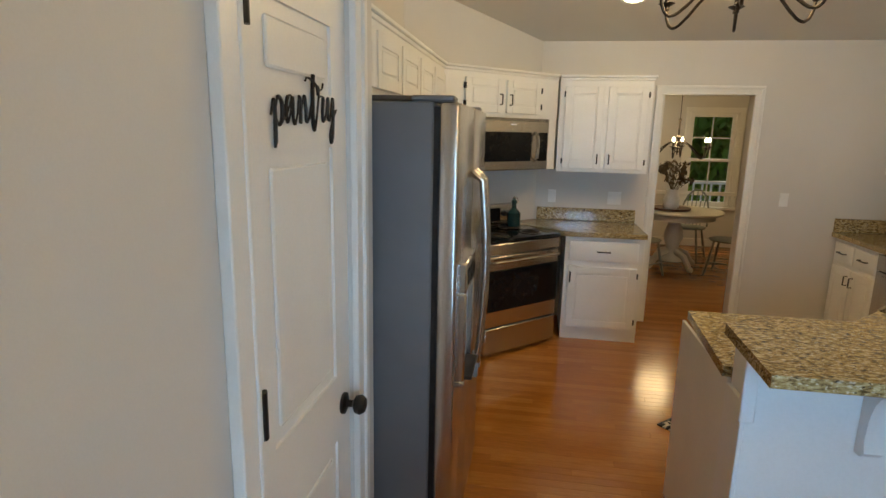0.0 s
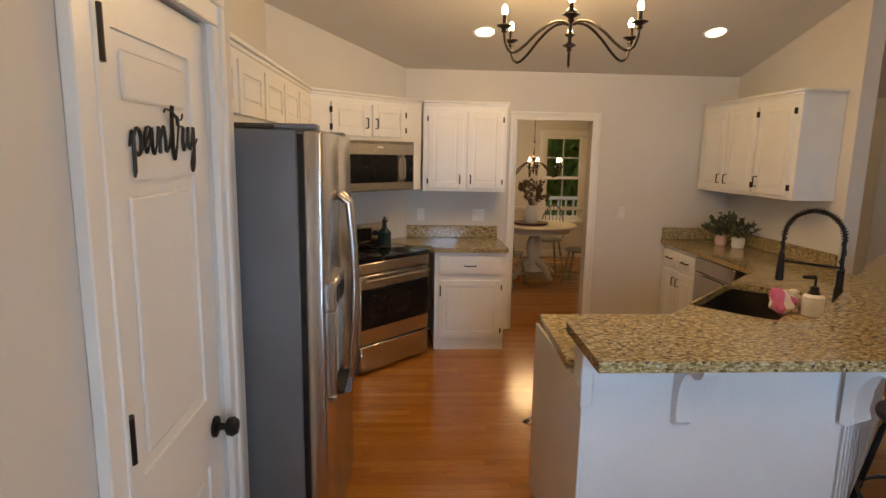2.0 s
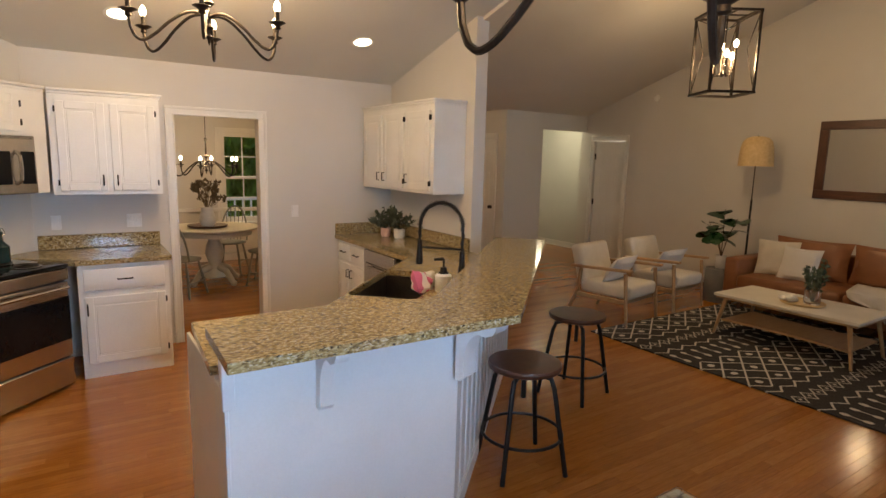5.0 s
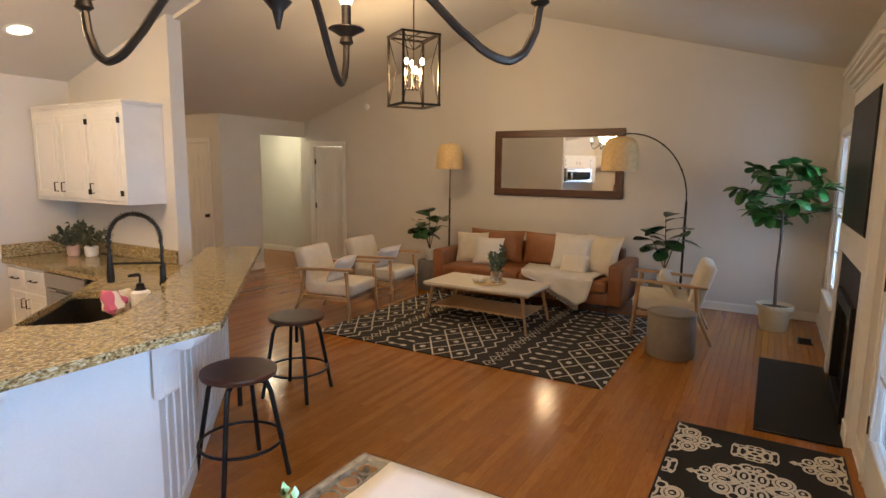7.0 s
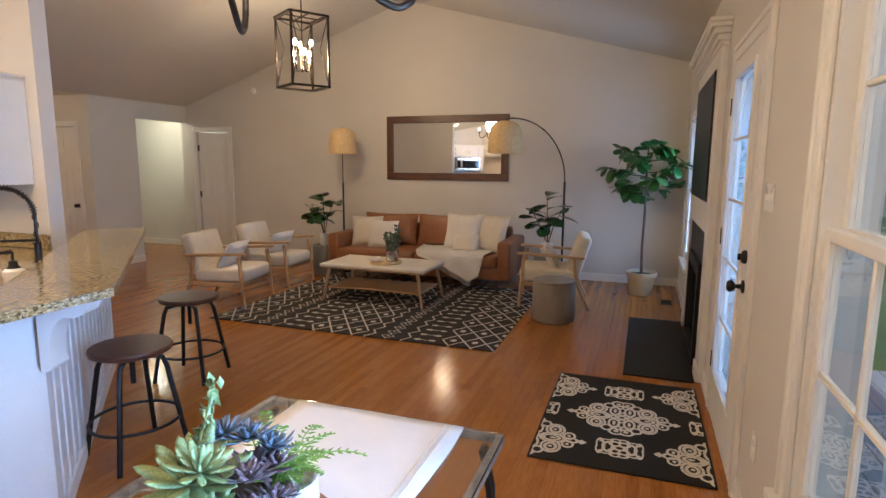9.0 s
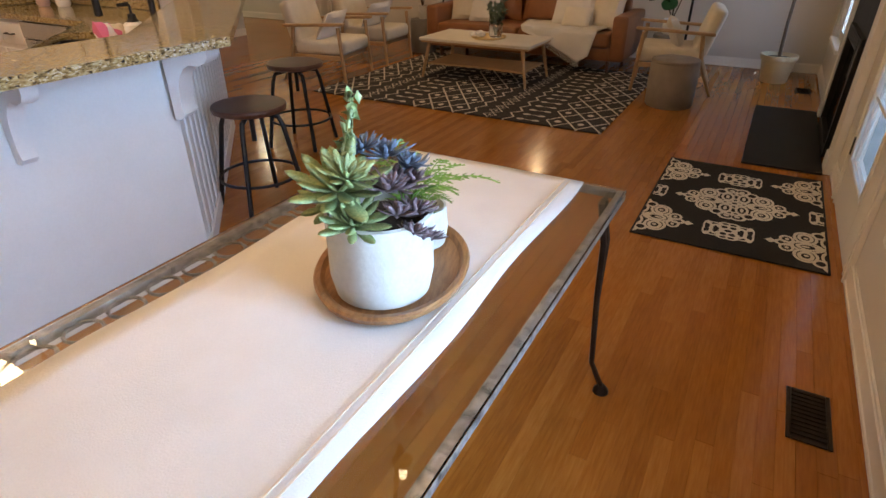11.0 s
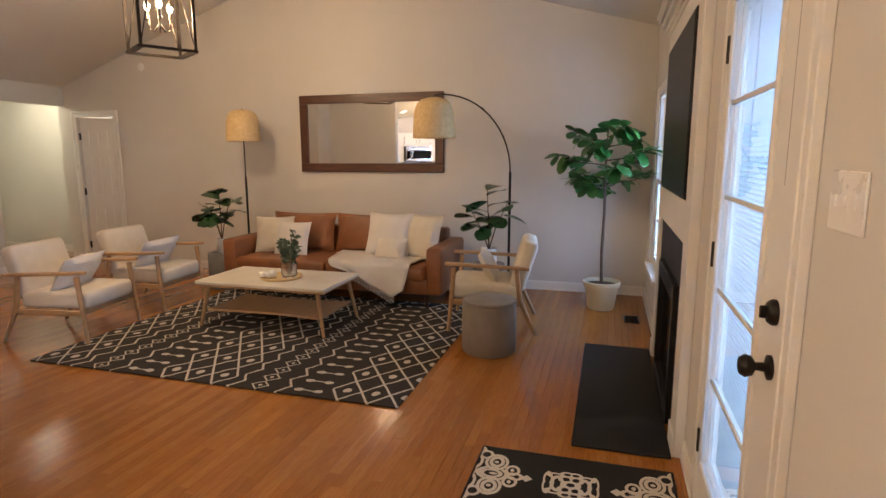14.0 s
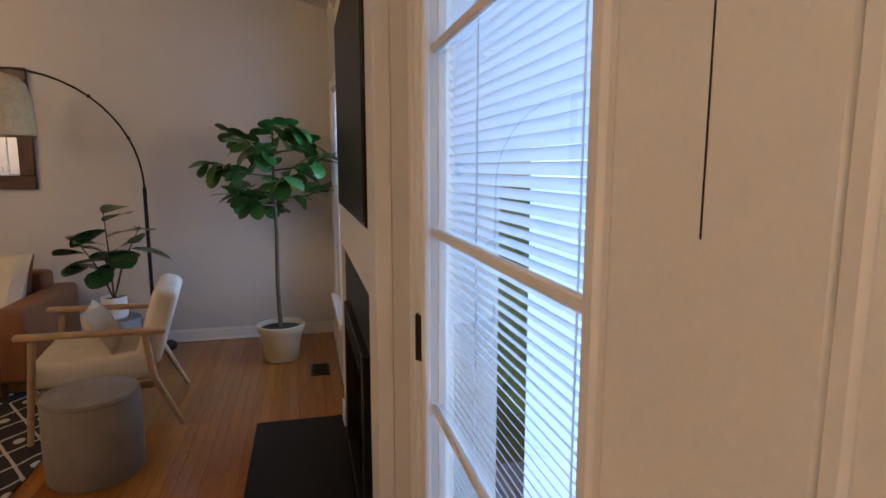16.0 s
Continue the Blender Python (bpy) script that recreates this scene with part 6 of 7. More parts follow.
bx(bm, 0.42, 1.29, 5.335, 5.358, 0.917, 1.03, 0.004)
single("backsplash", bm, GRANITE, pose(0, 0, 0), "low granite backsplash behind the range counter", "backsplash")
bm = B()
bx(bm, 2.92, 3.53, 5.335, 5.358, 0.917, 1.03, 0.004)
bx(bm, 3.534, 3.557, 3.86, 5.334, 0.917, 1.03, 0.004)
single("backsplash", bm, GRANITE, pose(0, 0, 0), "low granite backsplash round the sink counter", "backsplash")
sk = thing("kitchen_sink", pose(*sc_, 0.70, 0, 0, 44.3), "undermount dark steel sink in the granite", "sink")
SINK = surface("sink_steel", (0.10, 0.085, 0.075), (0.17, 0.15, 0.13), 0.3, 5, 0.1, 90, 0.9)
bm = B()
for a, b, c, d, z0, z1 in ((-0.40, 0.40, -0.23, 0.23, -0.01, 0.0), (-0.41, -0.39, -0.23, 0.23, 0, 0.175), (0.39, 0.41, -0.23, 0.23, 0, 0.175), (-0.39, 0.39, -0.24, -0.22, 0, 0.175), (-0.39, 0.39, 0.22, 0.24, 0, 0.175)):
    bx(bm, a, b, c, d, z0, z1)
part("basin", bm, SINK, sk)
bm = B()
bx(bm, -0.012, 0.012, -0.22, 0.22, 0, 0.10, 0.005)
part("divider", bm, SINK, sk)
fa = thing("kitchen_faucet", pose(2.70, 2.765, 0.916, 0, 0, 132), "tall black spring-coil faucet behind the sink", "faucet")
bm = B()
lathe(bm, [(0.032, 0), (0.032, 0.012), (0.024, 0.02), (0.022, 0.12), (0.018, 0.13), (0.017, 0.22), (0.01, 0.225)], n=20)
part("base", bm, BLACK, fa)
bm = B()
arch = [(0, 0, 0.2)] + [(0.14 - 0.14 * math.cos(a), 0, 0.375 + 0.15 * math.sin(a)) for a in (math.pi * k / 16 for k in range(17))] + [(0.28, 0, 0.27)]
tube(bm, arch, 0.009, 8)
part("hose", bm, BLACK, fa)
bm = B()
coil = []
dense = []
for p, q in zip(arch, arch[1:]):
    for k in range(8):
        dense.append(Vector(p).lerp(Vector(q), k / 8))
for k, p in enumerate(dense):
    d = (dense[min(k + 1, len(dense) - 1)] - dense[max(k - 1, 0)]).normalized()
    s = Vector((0, 1, 0))
    n_ = d.cross(s)
    a = k * 1.5
    coil.append(p + (s * math.cos(a) + n_ * math.sin(a)) * 0.016)
tube(bm, coil, 0.0032, 5)
part("spring", bm, BLACK, fa, "black wire spring coil")
bm = B()
lathe(bm, [(0.013, 0.28), (0.016, 0.24), (0.020, 0.19), (0.022, 0.13), (0.018, 0.125)], (0.28, 0, 0), 16)
part("spray_head", bm, BLACK, fa)
bm = B()
tube(bm, [(0, 0, 0.235), (0.27, 0, 0.235)], 0.007, 8)
part("support_arm", bm, BLACK, fa)
bm = B()
tube(bm, [(0, 0, 0.07), (0, -0.06, 0.075), (0, -0.075, 0.13)], [0.010, 0.009, 0.006], 8)
part("lever", bm, BLACK, fa)
so = thing("soap_dispenser", pose(2.52, 2.70, 0.916), "white soap dispenser with a black pump", "soap dispenser")
bm = B()
lathe(bm, [(0.045, 0), (0.05, 0.01), (0.05, 0.10), (0.02, 0.125), (0.02, 0.13)], n=24)
part("bottle", bm, CERAMIC, so)
bm = B()
lathe(bm, [(0.046, 0.10), (0.022, 0.127), (0.02, 0.15), (0.006, 0.155), (0.006, 0.20)], n=20)
tube(bm, [(0, 0, 0.20), (-0.05, 0.03, 0.195)], [0.011, 0.008], 8)
part("pump", bm, BLACK, so)
PINKS = surface("pink_striped_cloth", (0.62, 0.16, 0.26), (0.80, 0.68, 0.66), 0.9, 1.0, 0.4, 300)
pn, pl_ = PINKS.node_tree.nodes, PINKS.node_tree.links
wv = pn.new("ShaderNodeTexWave")
wv.inputs["Scale"].default_value = 14
pl_.new(coords(pn, pl_, (0.3, 0.3, 1)), wv.inputs["Vector"])
pl_.new(ramp(pn, pl_, wv.outputs["Fac"], [(0.45, (0.60, 0.14, 0.26)), (0.55, (0.80, 0.72, 0.68))]), pn["Principled BSDF"].inputs["Base Color"])
bm = B()
pillow(bm, 0.16, 0.15, 0.10, 8, None, 0.4, 0.2, 5)
single("dish_cloth", bm, PINKS, pose(2.43, 2.80, 0.955, 60, 20, 30), "pink striped cloth bundled at the sink edge", "cloth")
bm = B()
pillow(bm, 0.15, 0.13, 0.11, 8, None, 0.4, 0.2, 9)
single("dish_cloth", bm, LINEN, pose(2.53, 2.89, 0.945, 50, 0, 20), "cream cloth bundled at the sink edge", "cloth")
DUSTY = surface("dusty_fern", (0.045, 0.06, 0.035), (0.11, 0.12, 0.08), 0.7, 20, 0.2, 60)
for i, (x, y, pr, nm) in enumerate(((3.33, 5.02, 0.05, "pale pink"), (3.40, 4.86, 0.055, "white"))):
    th = thing("herb_pot", pose(x, y, 0.916), f"small {nm} pot of trailing greenery on the counter", "plant")
    bm = B()
    lathe(bm, [(pr * 0.8, 0), (pr, 0.02), (pr, 0.085), (pr * 0.85, 0.09), (pr * 0.7, 0.075)], n=24)
    part("pot", bm, CERAMIC if i else surface("pink_glaze", (0.62, 0.42, 0.38), (0.70, 0.50, 0.45), 0.35), th)
    bm = B()
    rn = random.Random(30 + i)
    for k in range(16):
        a, L = rn.random() * 6.3, rn.uniform(0.10, 0.24)
        tip = Vector((math.cos(a) * L * 0.8, math.sin(a) * L * 0.8, 0.10 + rn.uniform(0.0, 0.16)))
        tip.x = min(tip.x, 0.12)
        tube(bm, [(0, 0, 0.08), tip * 0.6 + Vector((0, 0, 0.07)), tip], 0.002, 4)
        for j in range(6):
            leaf_cloud(bm, tip.x * (0.5 + j * 0.1), tip.y * (0.5 + j * 0.1), 0.09 + (tip.z - 0.05) * (0.5 + j * 0.1), 0.02, 3, 0.045, rn)
    part("foliage", bm, DUSTY, th, "", None, False)

# breakfast bar panels
BARP = surface("bar_panel_paint", (0.74, 0.74, 0.74), (0.80, 0.80, 0.80), 0.4, 3, 0.03, 90)
bw = thing("bar_counter_base", pose(0, 0, 0), "white panelled knee wall carrying the breakfast bar", "bar")
bm = B()
prism(bm, [(1.10, 1.93), (2.105, 1.93), (3.76, 3.545), (3.68, 3.63), (2.06, 2.08), (1.10, 2.08)], 0.0, 1.031)
part("knee_wall", bm, BARP, bw)
bm = B()
bx(bm, 1.085, 1.10, 2.08, 2.70, 0.0, 0.876, 0.002)
part("end_panel", bm, CABINET, bw)
bm = B()
bx(bm, 1.085, 1.10, 1.922, 2.085, 0.0, 0.86, 0.003)
bx(bm, 1.075, 1.12, 1.905, 1.93, 0.80, 1.03, 0.004)
bx(bm, 1.10, 2.10, 1.915, 1.93, 0.0, 0.09, 0.003)
part("base_trim", bm, BARP, bw)
DB = pose(2.105, 1.93, 0, 0, 0, math.degrees(math.atan2(1.615, 1.655)))
for k in range(15):
    bm = B()
    bx(bm, 0, 0.05, -0.010, 0.0, 0.09, 1.03, 0.006, 2)
    part("bead", bm, BARP, bw, "", DB @ pose(0.10 + k * 0.15, 0, 0))
bm = B()
bx(bm, 0.0, 2.30, -0.018, 0.0, 0.0, 0.09, 0.003, 1)
part("base_trim", bm, BARP, bw, "", DB)


def corbel(m, w=0.055):
    bm = B()
    prof = [(0, 0), (-0.20, 0), (-0.20, -0.035), (-0.185, -0.06), (-0.15, -0.075), (-0.11, -0.07), (-0.085, -0.085), (-0.06, -0.12), (-0.045, -0.17), (-0.04, -0.25), (-0.05, -0.28), (-0.03, -0.30), (0, -0.30)]
    a = [bm.verts.new((-w / 2, y, z)) for y, z in prof]
    b = [bm.verts.new((w / 2, y, z)) for y, z in prof]
    bm.faces.new(a)
    bm.faces.new(b[::-1])
    for k in range(len(prof)):
        bm.faces.new((a[k], b[k], b[(k + 1) % len(prof)], a[(k + 1) % len(prof)]))
    single("corbel", bm, BARP, m, "white scrolled corbel under the bar top", "bracket", "corbels under the bar")


corbel(pose(1.455, 1.927, 1.031))
corbel(pose(2.115, 1.915, 1.031, 0, 0, 22), 0.11)
corbel(DB @ pose(1.15, -0.013, 1.031))
corbel(DB @ pose(2.27, -0.013, 1.031), 0.05)

# refrigerator
fr = thing("refrigerator", pose(0.155, 1.945, 0, 0, 0, 90), "stainless side-by-side refrigerator with grey sides", "refrigerator")
bm = B()
bx(bm, 0.0, 0.90, 0.085, 0.725, 0.02, 1.775, 0.006)
part("body", bm, GREYSTEEL, fr, "textured grey steel body")
bm = B()
bx(bm, 0.008, 0.892, 0.066, 0.085, 0.05, 1.76)
part("gasket", bm, BLACK, fr, "dark door gasket")
for x0, x1 in ((0.0, 0.418), (0.424, 0.90)):
    bm = B()
    bx(bm, x0, x1, 0.0, 0.066, 0.06, 1.775, 0.012, 3)
    d = part("door", bm, STEEL, fr)
    hx = x1 - 0.045 if x0 == 0 else x0 + 0.045
    bm = B()
    tube(bm, [(hx, -0.005, 0.72), (hx, -0.045, 0.76), (hx, -0.062, 1.0), (hx, -0.066, 1.15), (hx, -0.062, 1.3), (hx, -0.045, 1.50), (hx, -0.005, 1.53)], [0.016, 0.014, 0.013, 0.013, 0.013, 0.014, 0.016], 10)
    part("handle", bm, STEEL, d, "long curved steel handle")
    bm = B()
    bx(bm, hx - 0.018, hx + 0.018, -0.05, 0, 0.69, 0.76, 0.006)
    part("handle_mount", bm, GREYSTEEL, d)
bm = B()
for a, b, z0, z1 in ((0.06, 0.34, 1.13, 1.24), (0.06, 0.085, 0.80, 1.13), (0.315, 0.34, 0.80, 1.13), (0.06, 0.34, 0.78, 0.805)):
    bx(bm, a, b, -0.03, 0.01, z0, z1, 0.006)
disp = part("dispenser_frame", bm, STEEL, fr)
bm = B()
bx(bm, 0.085, 0.315, -0.006, 0.002, 0.805, 1.13)
part("dispenser_recess", bm, surface("recess_grey", (0.30, 0.34, 0.40), (0.40, 0.44, 0.50), 0.5), disp, "pale grey recess")
bm = B()
bx(bm, 0.10, 0.30, -0.033, -0.028, 1.155, 1.215, 0.002)
part("display", bm, BLACKGLASS, disp)
bm = B()
bx(bm, 0.09, 0.31, -0.055, 0.0, 0.80, 0.815, 0.003)
part("drip_tray", bm, BLACK, disp)
bm = B()
bx(bm, 0.02, 0.88, 0.02, 0.08, 0.0, 0.055)
part("kick_grille", bm, BLACK, fr)
for x in (0.05, 0.85):
    bm = B()
    bx(bm, x - 0.045, x + 0.045, 0.02, 0.16, 1.776, 1.795, 0.006)
    part("hinge_cover", bm, GREYSTEEL, fr)
bm = B()
lathe(bm, [(0.19, 0), (0.205, 0.006), (0.21, 0.02), (0.19, 0.022), (0.02, 0.012)], n=36)
single("serving_tray", bm, surface("tray_wood", (0.10, 0.075, 0.05), (0.17, 0.13, 0.09), 0.5, 6, 0.2, 60), pose(-0.12, 2.22, 1.777), "shallow brown tray lying on the refrigerator", "tray")

# range
rg = thing("range", DG @ pose(0, 0, 0), "stainless electric range with a black coil cooktop", "stove")
bm = B()
bx(bm, -0.375, 0.375, -0.60, -0.03, 0.02, 0.885)
part("body", bm, GREYSTEEL, rg)
bm = B()
bx(bm, -0.38, 0.38, -0.645, -0.10, 0.885, 0.915, 0.008, 2)
top_ = part("cooktop", bm, BLACKGLASS, rg, "glossy black cooktop")
for x, y, r in ((-0.18, -0.50, 0.095), (0.18, -0.50, 0.075), (-0.18, -0.25, 0.075), (0.18, -0.25, 0.095)):
    bm = B()
    tube(bm, [((0.02 + (r - 0.02) * k / 60) * math.cos(k * 0.42) + x, (0.02 + (r - 0.02) * k / 60) * math.sin(k * 0.42) + y, 0.924) for k in range(61)], 0.006, 5)
    part("coil_burner", bm, BLACK, top_)
    bm = B()
    lathe(bm, [(r + 0.006, 0.915), (r + 0.018, 0.919), (r + 0.012, 0.921), (r * 0.4, 0.916)], (x, y, 0), 28)
    part("drip_pan", bm, STEEL, top_, "shiny steel drip pan")
bm = B()
bx(bm, -0.37, 0.37, -0.64, -0.60, 0.245, 0.79, 0.006)
od = part("oven_door", bm, STEEL, rg)
bm = B()
bx(bm, -0.365, 0.365, -0.646, -0.64, 0.37, 0.685, 0.004)
part("oven_window", bm, BLACKGLASS, od, "black oven glass")
bm = B()
tube(bm, [(-0.33, -0.64, 0.75), (-0.33, -0.685, 0.755), (0.33, -0.685, 0.755), (0.33, -0.64, 0.75)], 0.011, 10)
part("handle", bm, STEEL, od)
bm = B()
bx(bm, -0.375, 0.375, -0.645, -0.60, 0.80, 0.885, 0.006)
part("front_rail", bm, STEEL, rg)
bm = B()
bx(bm, -0.37, 0.37, -0.64, -0.60, 0.03, 0.235, 0.006)
part("drawer", bm, STEEL, rg)
bm = B()
bx(bm, -0.38, 0.38, -0.11, -0.03, 0.915, 1.09, 0.012, 2)
bg = part("backguard", bm, STEEL, rg)
bm = B()
bx(bm, -0.20, 0.20, -0.114, -0.109, 0.95, 1.06, 0.002)
part("control_display", bm, BLACKGLASS, bg)
for x in (-0.33, -0.25, 0.25, 0.33):
    bm = B()
    lathe(bm, [(0.026, 0), (0.024, 0.012), (0.016, 0.026), (0.004, 0.027)], n=18)
    part("knob", bm, BLACK, bg, "", pose(x, -0.11, 1.01, 90, 0, 0))
bo = thing("glass_bottle", DG @ pose(0.20, -0.28, 0.93), "dark green glass bottle standing on the range", "bottle")
bm = B()
lathe(bm, [(0.05, 0), (0.055, 0.01), (0.055, 0.11), (0.02, 0.15), (0.018, 0.19), (0.024, 0.195), (0.022, 0.215)], n=24)
part("vessel", bm, surface("green_bottle", (0.012, 0.03, 0.03), (0.02, 0.05, 0.05), 0.08), bo)
bm = B()
tube(bm, [(0.02, 0, 0.18), (0.045, 0, 0.20), (0.03, 0, 0.235), (0, 0, 0.235)], 0.003, 6)
lathe(bm, [(0.012, 0.215), (0.016, 0.23), (0.006, 0.245)], n=14)
part("stopper", bm, STEEL, bo)
mw = thing("microwave", DG @ pose(0, 0, 0), "stainless over-range microwave under the cabinet", "microwave")
bm = B()
bx(bm, -0.38, 0.38, -0.42, -0.01, 1.40, 1.795, 0.004)
part("body", bm, GREYSTEEL, mw)
bm = B()
bx(bm, -0.38, 0.38, -0.45, -0.42, 1.405, 1.795, 0.006)
fc = part("face", bm, STEEL, mw)
bm = B()
bx(bm, -0.36, 0.19, -0.454, -0.449, 1.47, 1.69, 0.003)
part("window", bm, BLACKGLASS, fc, "black microwave glass")
bm = B()
bx(bm, 0.265, 0.365, -0.454, -0.449, 1.47, 1.69, 0.003)
part("control_panel", bm, BLACKGLASS, fc)
bm = B()
tube(bm, [(0.228, -0.45, 1.47), (0.228, -0.485, 1.50), (0.228, -0.492, 1.58), (0.228, -0.485, 1.66), (0.228, -0.45, 1.69)], 0.011, 8)
part("handle", bm, STEEL, fc)
bm = B()
bx(bm, -0.03, 0.03, -0.453, -0.449, 1.74, 1.752)
part("badge", bm, CERAMIC, fc)
for k in range(3):
    bm = B()
    bx(bm, -0.36, 0.36, -0.452, -0.448, 1.772 + k * 0.007, 1.775 + k * 0.007)
    part("vent_slot", bm, BLACK, fc)
bm = B()
bx(bm, 0, 0.75, 0, 0.48, 0, 0.010, 0.003)
single("kitchen_mat", bm, bpy.data.materials["damask_mat"], pose(1.52, 3.03, 0.001, 0, 0, 44), "black and white patterned mat before the sink", "mat")

for x, y in ((1.03, 4.65), (2.85, 4.55)):
    z = 2.45 + 0.277 * (5.42 - y)
    rc = thing("recessed_light", pose(x, y, z - 0.004, -15.5, 0, 0), "round lit recessed ceiling light", "lamp", "recessed lights in the kitchen")
    bm = B()
    lathe(bm, [(0.098, 0.0), (0.098, -0.006), (0.076, -0.004), (0.074, 0.0)], n=36)
    part("trim_ring", bm, TRIM, rc)
    bm = B()
    lathe(bm, [(0.074, -0.001), (0.074, -0.003), (0.01, -0.004)], n=32)
    part("lens", bm, CANLIGHT, rc, "glowing lens")

# ---- dining room ----
dt = thing("dining_table", pose(2.20, 7.75, 0), "round cream pedestal dining table on the oak floor", "table")
CREAMW = surface("cream_painted_wood", (0.50, 0.46, 0.38), (0.60, 0.56, 0.47), 0.45, 6, 0.1, 80)
bm = B()
lathe(bm, [(0.52, 0.725), (0.56, 0.73), (0.575, 0.745), (0.57, 0.76), (0.01, 0.762)], n=48)
part("tabletop", bm, CREAMW, dt)
bm = B()
lathe(bm, [(0.48, 0.66), (0.48, 0.725)], n=40)
part("apron", bm, CREAMW, dt)
bm = B()
lathe(bm, [(0.16, 0.10), (0.15, 0.14), (0.09, 0.2), (0.08, 0.28), (0.12, 0.40), (0.10, 0.52), (0.07, 0.58), (0.14, 0.66)], n=28)
part("pedestal", bm, CREAMW, dt)
for k in range(4):
    a = k * math.pi / 2 + 0.5
    c, s = math.cos(a), math.sin(a)
    bm = B()
    tube(bm, [(0.08 * c, 0.08 * s, 0.22), (0.22 * c, 0.22 * s, 0.18), (0.34 * c, 0.34 * s, 0.04)], [0.045, 0.04, 0.035], 8)
    bmesh.ops.create_icosphere(bm, subdivisions=2, radius=0.04, matrix=Matrix.Translation((0.35 * c, 0.35 * s, 0.04)))
    part("foot", bm, CREAMW, dt)
bm = B()
lathe(bm, [(0.22, 0), (0.24, 0.01), (0.245, 0.03), (0.23, 0.03), (0.02, 0.012)], n=36)
single("lazy_susan", bm, WALNUT, pose(2.12, 7.70, 0.763), "dark wooden lazy susan on the dining table", "tray")
dv = thing("flower_vase", pose(2.12, 7.70, 0.777), "pale ceramic pitcher of dried flowers", "vase")
bm = B()
lathe(bm, [(0.07, 0), (0.095, 0.03), (0.10, 0.12), (0.07, 0.2), (0.075, 0.25), (0.065, 0.25), (0.06, 0.2)], n=28)
part("pitcher", bm, CERAMIC, dv)
bm = B()
rn = random.Random(44)
for k in range(26):
    a, r, h = rn.random() * 6.3, rn.uniform(0.04, 0.20), rn.uniform(0.36, 0.58)
    tube(bm, [(0, 0, 0.2), (r * 0.5 * math.cos(a), r * 0.5 * math.sin(a), h * 0.75), (r * math.cos(a), r * math.sin(a), h)], 0.003, 4)
    leaf_cloud(bm, r * math.cos(a), r * math.sin(a), h - 0.02, 0.05, 14, 0.05, rn)
part("dried_stems", bm, surface("dried_flower", (0.05, 0.035, 0.02), (0.12, 0.085, 0.045), 0.9, 20), dv, "brown and green dried stems", None, False)


SAGEW = surface("sage_grey_chair", (0.17, 0.18, 0.16), (0.25, 0.26, 0.23), 0.4, 6, 0.1, 80)


def windsor(m):
    th = thing("dining_chair", m, "grey-green painted windsor chair at the dining table", "chair", "chairs round the dining table")
    bm = B()
    lathe(bm, [(0.16, 0.425), (0.21, 0.432), (0.22, 0.45), (0.19, 0.458), (0.01, 0.448)], n=28)
    part("seat", bm, SAGEW, th)
    for sx in (-1, 1):
        for sy in (-1, 1):
            bm = B()
            tube(bm, [(sx * 0.20, sy * 0.20, 0), (sx * 0.17, sy * 0.165, 0.18), (sx * 0.13, sy * 0.13, 0.43)], [0.012, 0.018, 0.013], 8)
            part("leg", bm, SAGEW, th)
    for sx in (-1, 1):
        bm = B()
        tube(bm, [(sx * 0.175, -0.175, 0.17), (sx * 0.175, 0.175, 0.17)], 0.009, 6)
        part("stretcher", bm, SAGEW, th)
    bm = B()
    tube(bm, [(0.19 * math.cos(a) , -0.16 - 0.11 * math.sin(a), 0.45 + 0.50 * math.sin(a) ** 0.8) for a in (math.pi * k / 20 for k in range(21))], 0.012, 8)
    part("hoop", bm, SAGEW, th)
    for k in range(5):
        x = -0.12 + 0.06 * k
        s = math.sqrt(max(0, 1 - (x / 0.19) ** 2))
        bm = B()
        tube(bm, [(x * 0.8, -0.16, 0.45), (x, -0.16 - 0.11 * s, 0.45 + 0.50 * s ** 0.8)], 0.006, 6)
        part("spindle", bm, SAGEW, th)
    return th


wc = windsor(pose(2.78, 7.45, 0.001, 0, 0, 60))
copy_thing(wc, pose(2.55, 8.40, 0.001, 0, 0, 150))
copy_thing(wc, pose(1.72, 7.20, 0.001, 0, 0, -40))
chandelier(pose(2.15, 7.80, 1.45, 0, 0, 10), "bronze candle chandelier over the dining table", 0.40, 0.99)

# bedroom behind the ajar door
bm = B()
bx(bm, 9.9, 10.0, 5.2, YH, 0, 2.6)
bx(bm, XW + TH, 9.9, 5.1, 5.2, 0, 2.6)
bx(bm, 9.17, 9.9, YH, YH + 0.1, 0, 2.6)
setting("wall_bedroom", bm, WALL, "plain bedroom walls beyond the ajar door")
bm = B()
bx(bm, XW + TH, 10.0, 5.1, YH, 2.5, 2.6)
setting("ceiling_bedroom", bm, CEIL, "plain bedroom ceiling")
bm = B()
bx(bm, XW + TH, 10.0, 5.1, YH, -0.1, -0.002)
setting("floor_bedroom", bm, OAKFLOOR, "oak floor of the bedroom")

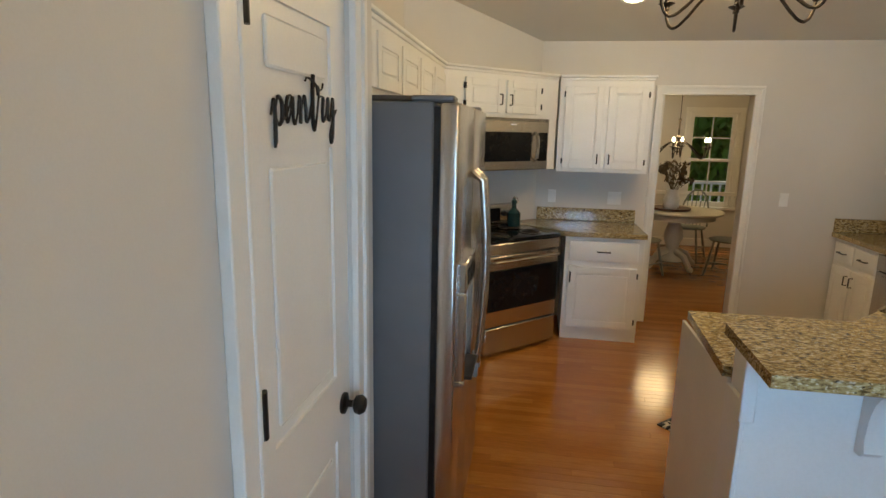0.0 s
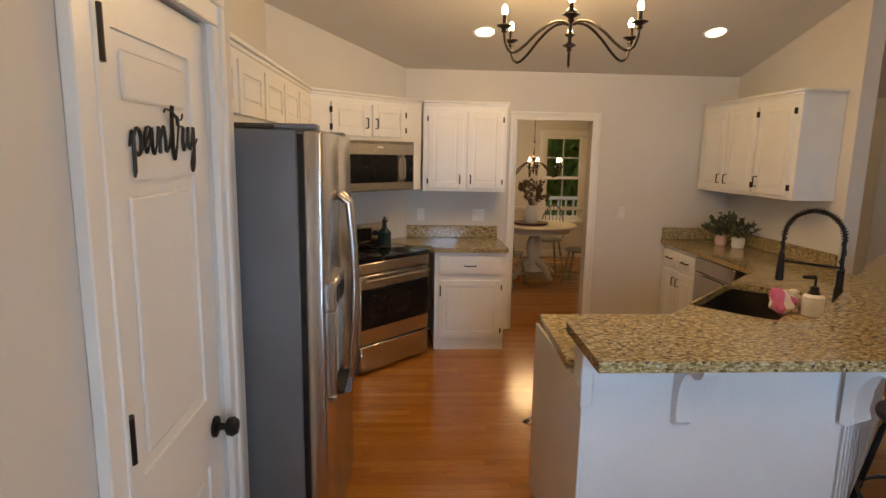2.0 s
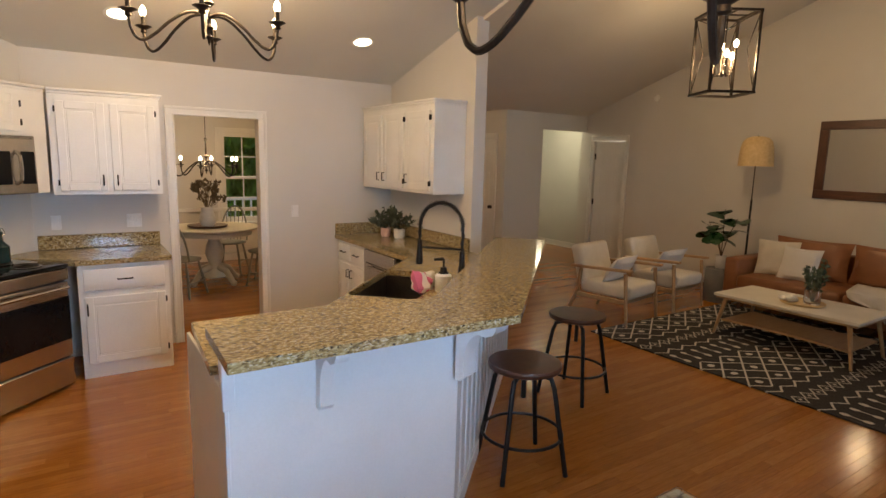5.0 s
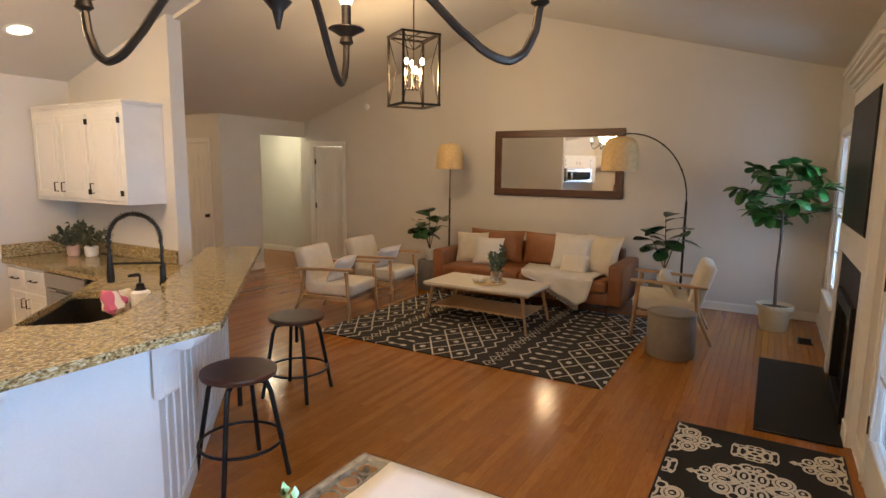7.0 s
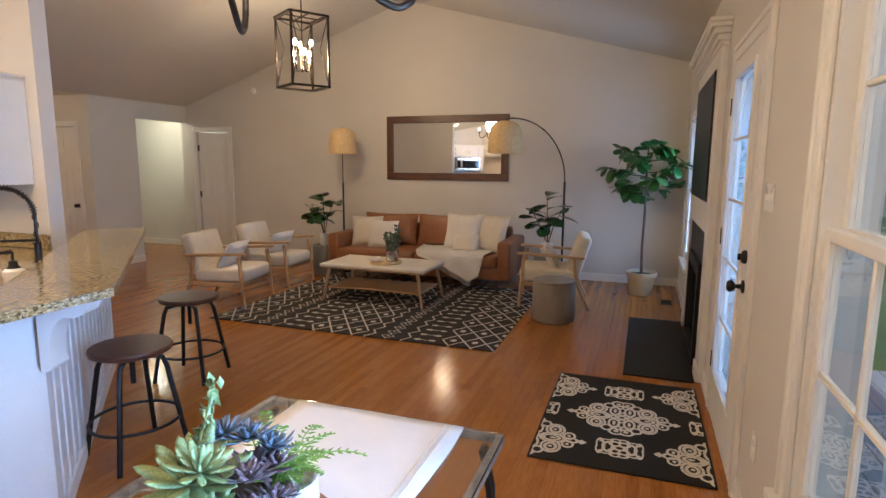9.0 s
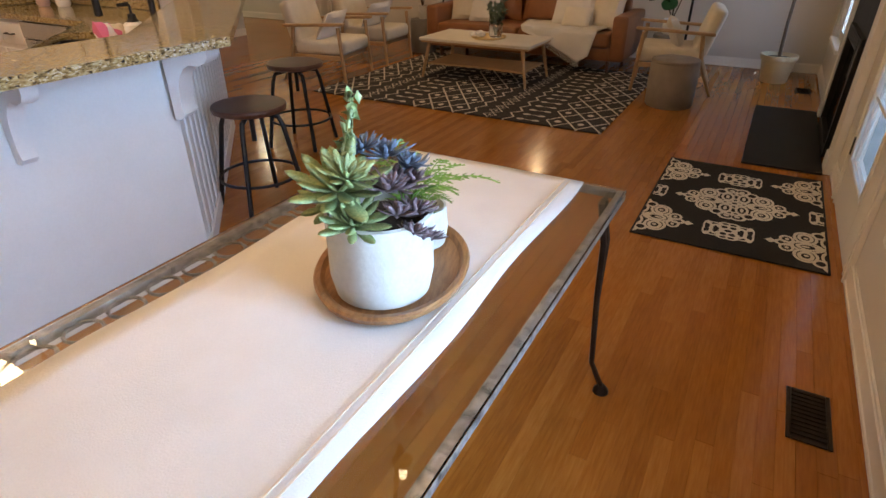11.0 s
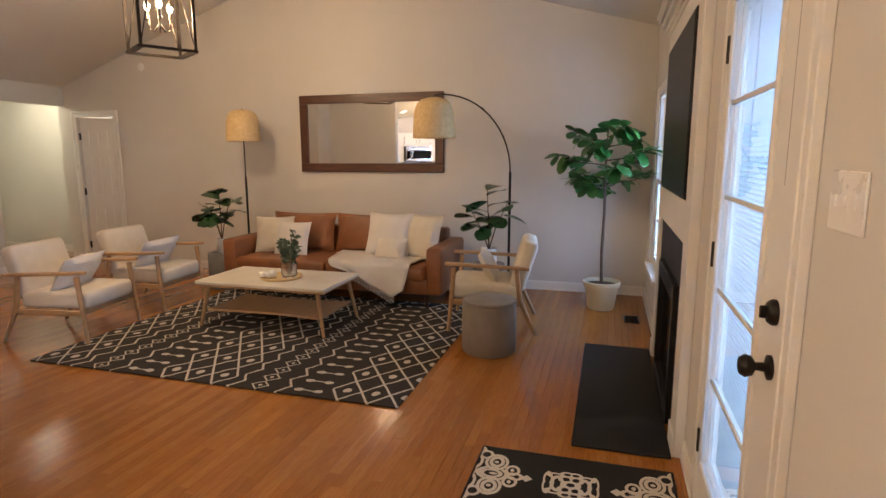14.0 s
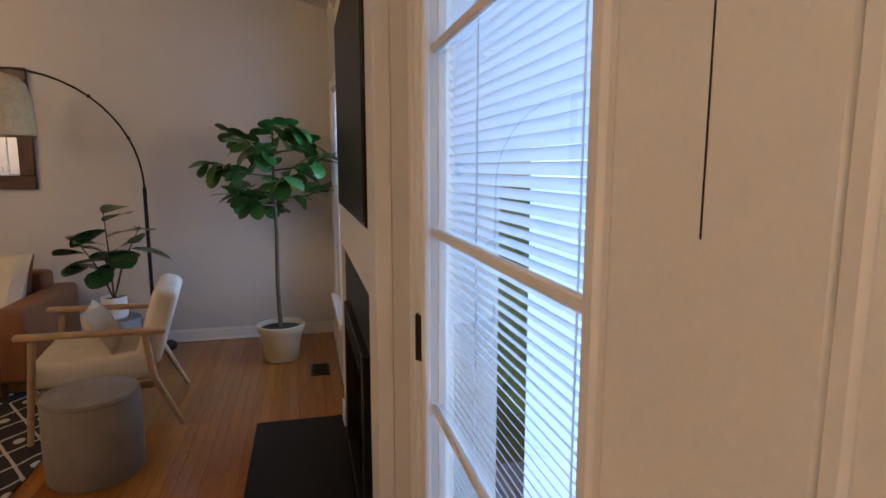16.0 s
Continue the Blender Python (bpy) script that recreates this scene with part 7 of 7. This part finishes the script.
# ---- floor strips ----
def strip_mesh(name, w, d):
    bm = B()
    h, c = 0.012, 0.0012
    lo = [bm.verts.new(p) for p in ((0, 0, -h), (w, 0, -h), (w, d, -h), (0, d, -h))]
    mid = [bm.verts.new(p) for p in ((0, 0, -c), (w, 0, -c), (w, d, -c), (0, d, -c))]
    top = [bm.verts.new(p) for p in ((c, c, 0), (w - c, c, 0), (w - c, d - c, 0), (c, d - c, 0))]
    bm.faces.new(top)
    for a, b in ((lo, mid), (mid, top)):
        for k in range(4):
            bm.faces.new((a[k], a[(k + 1) % 4], b[(k + 1) % 4], b[k]))
    me = bpy.data.meshes.new(name)
    bm.to_mesh(me)
    bm.free()
    me.materials.append(OAKFLOOR)
    return me


floor = bpy.data.objects["floor"]
rnd = random.Random(5)
STRIP_D, LENGTHS = 0.0572, (0.55, 0.8, 1.05, 1.3, 1.6)
STRIPS = [strip_mesh("strip", w, STRIP_D) for w in LENGTHS]
rest_v, rest_f = [], []
single_count = 0
row_y = -0.9
while row_y < 9.4:
    x = -2.4 - rnd.random()
    reach = 9.0 if row_y > YH else XW
    while x < reach:
        k = rnd.randrange(len(LENGTHS))
        w = LENGTHS[k]
        if 0.6 < x < 4.6 and -0.5 < row_y < 1.95 and single_count < 296:
            ob = new("plank", STRIPS[k])
            ob.location, ob.parent = (x, row_y, 0), floor
            single_count += 1
        elif x + w > -2.36:
            a, b, d, c, n = max(x, -2.38), min(x + w, reach + 0.1), STRIP_D, 0.0012, len(rest_v)
            rest_v += [(a, row_y, -0.0012), (b, row_y, -0.0012), (b, row_y + d, -0.0012), (a, row_y + d, -0.0012), (a + c, row_y + c, 0), (b - c, row_y + c, 0), (b - c, row_y + d - c, 0), (a + c, row_y + d - c, 0)]
            rest_f += [(n + 4, n + 5, n + 6, n + 7)] + [(n + i, n + (i + 1) % 4, n + 4 + (i + 1) % 4, n + 4 + i) for i in range(4)]
        x += w
    row_y += STRIP_D
me = bpy.data.meshes.new("floor_strips")
me.from_pydata(rest_v, [], rest_f)
me.materials.append(OAKFLOOR)
strips = new("floor_strips", me)
strips.parent = floor
tagged(strips, "polished reddish oak floor strips", "", "", "stuff")
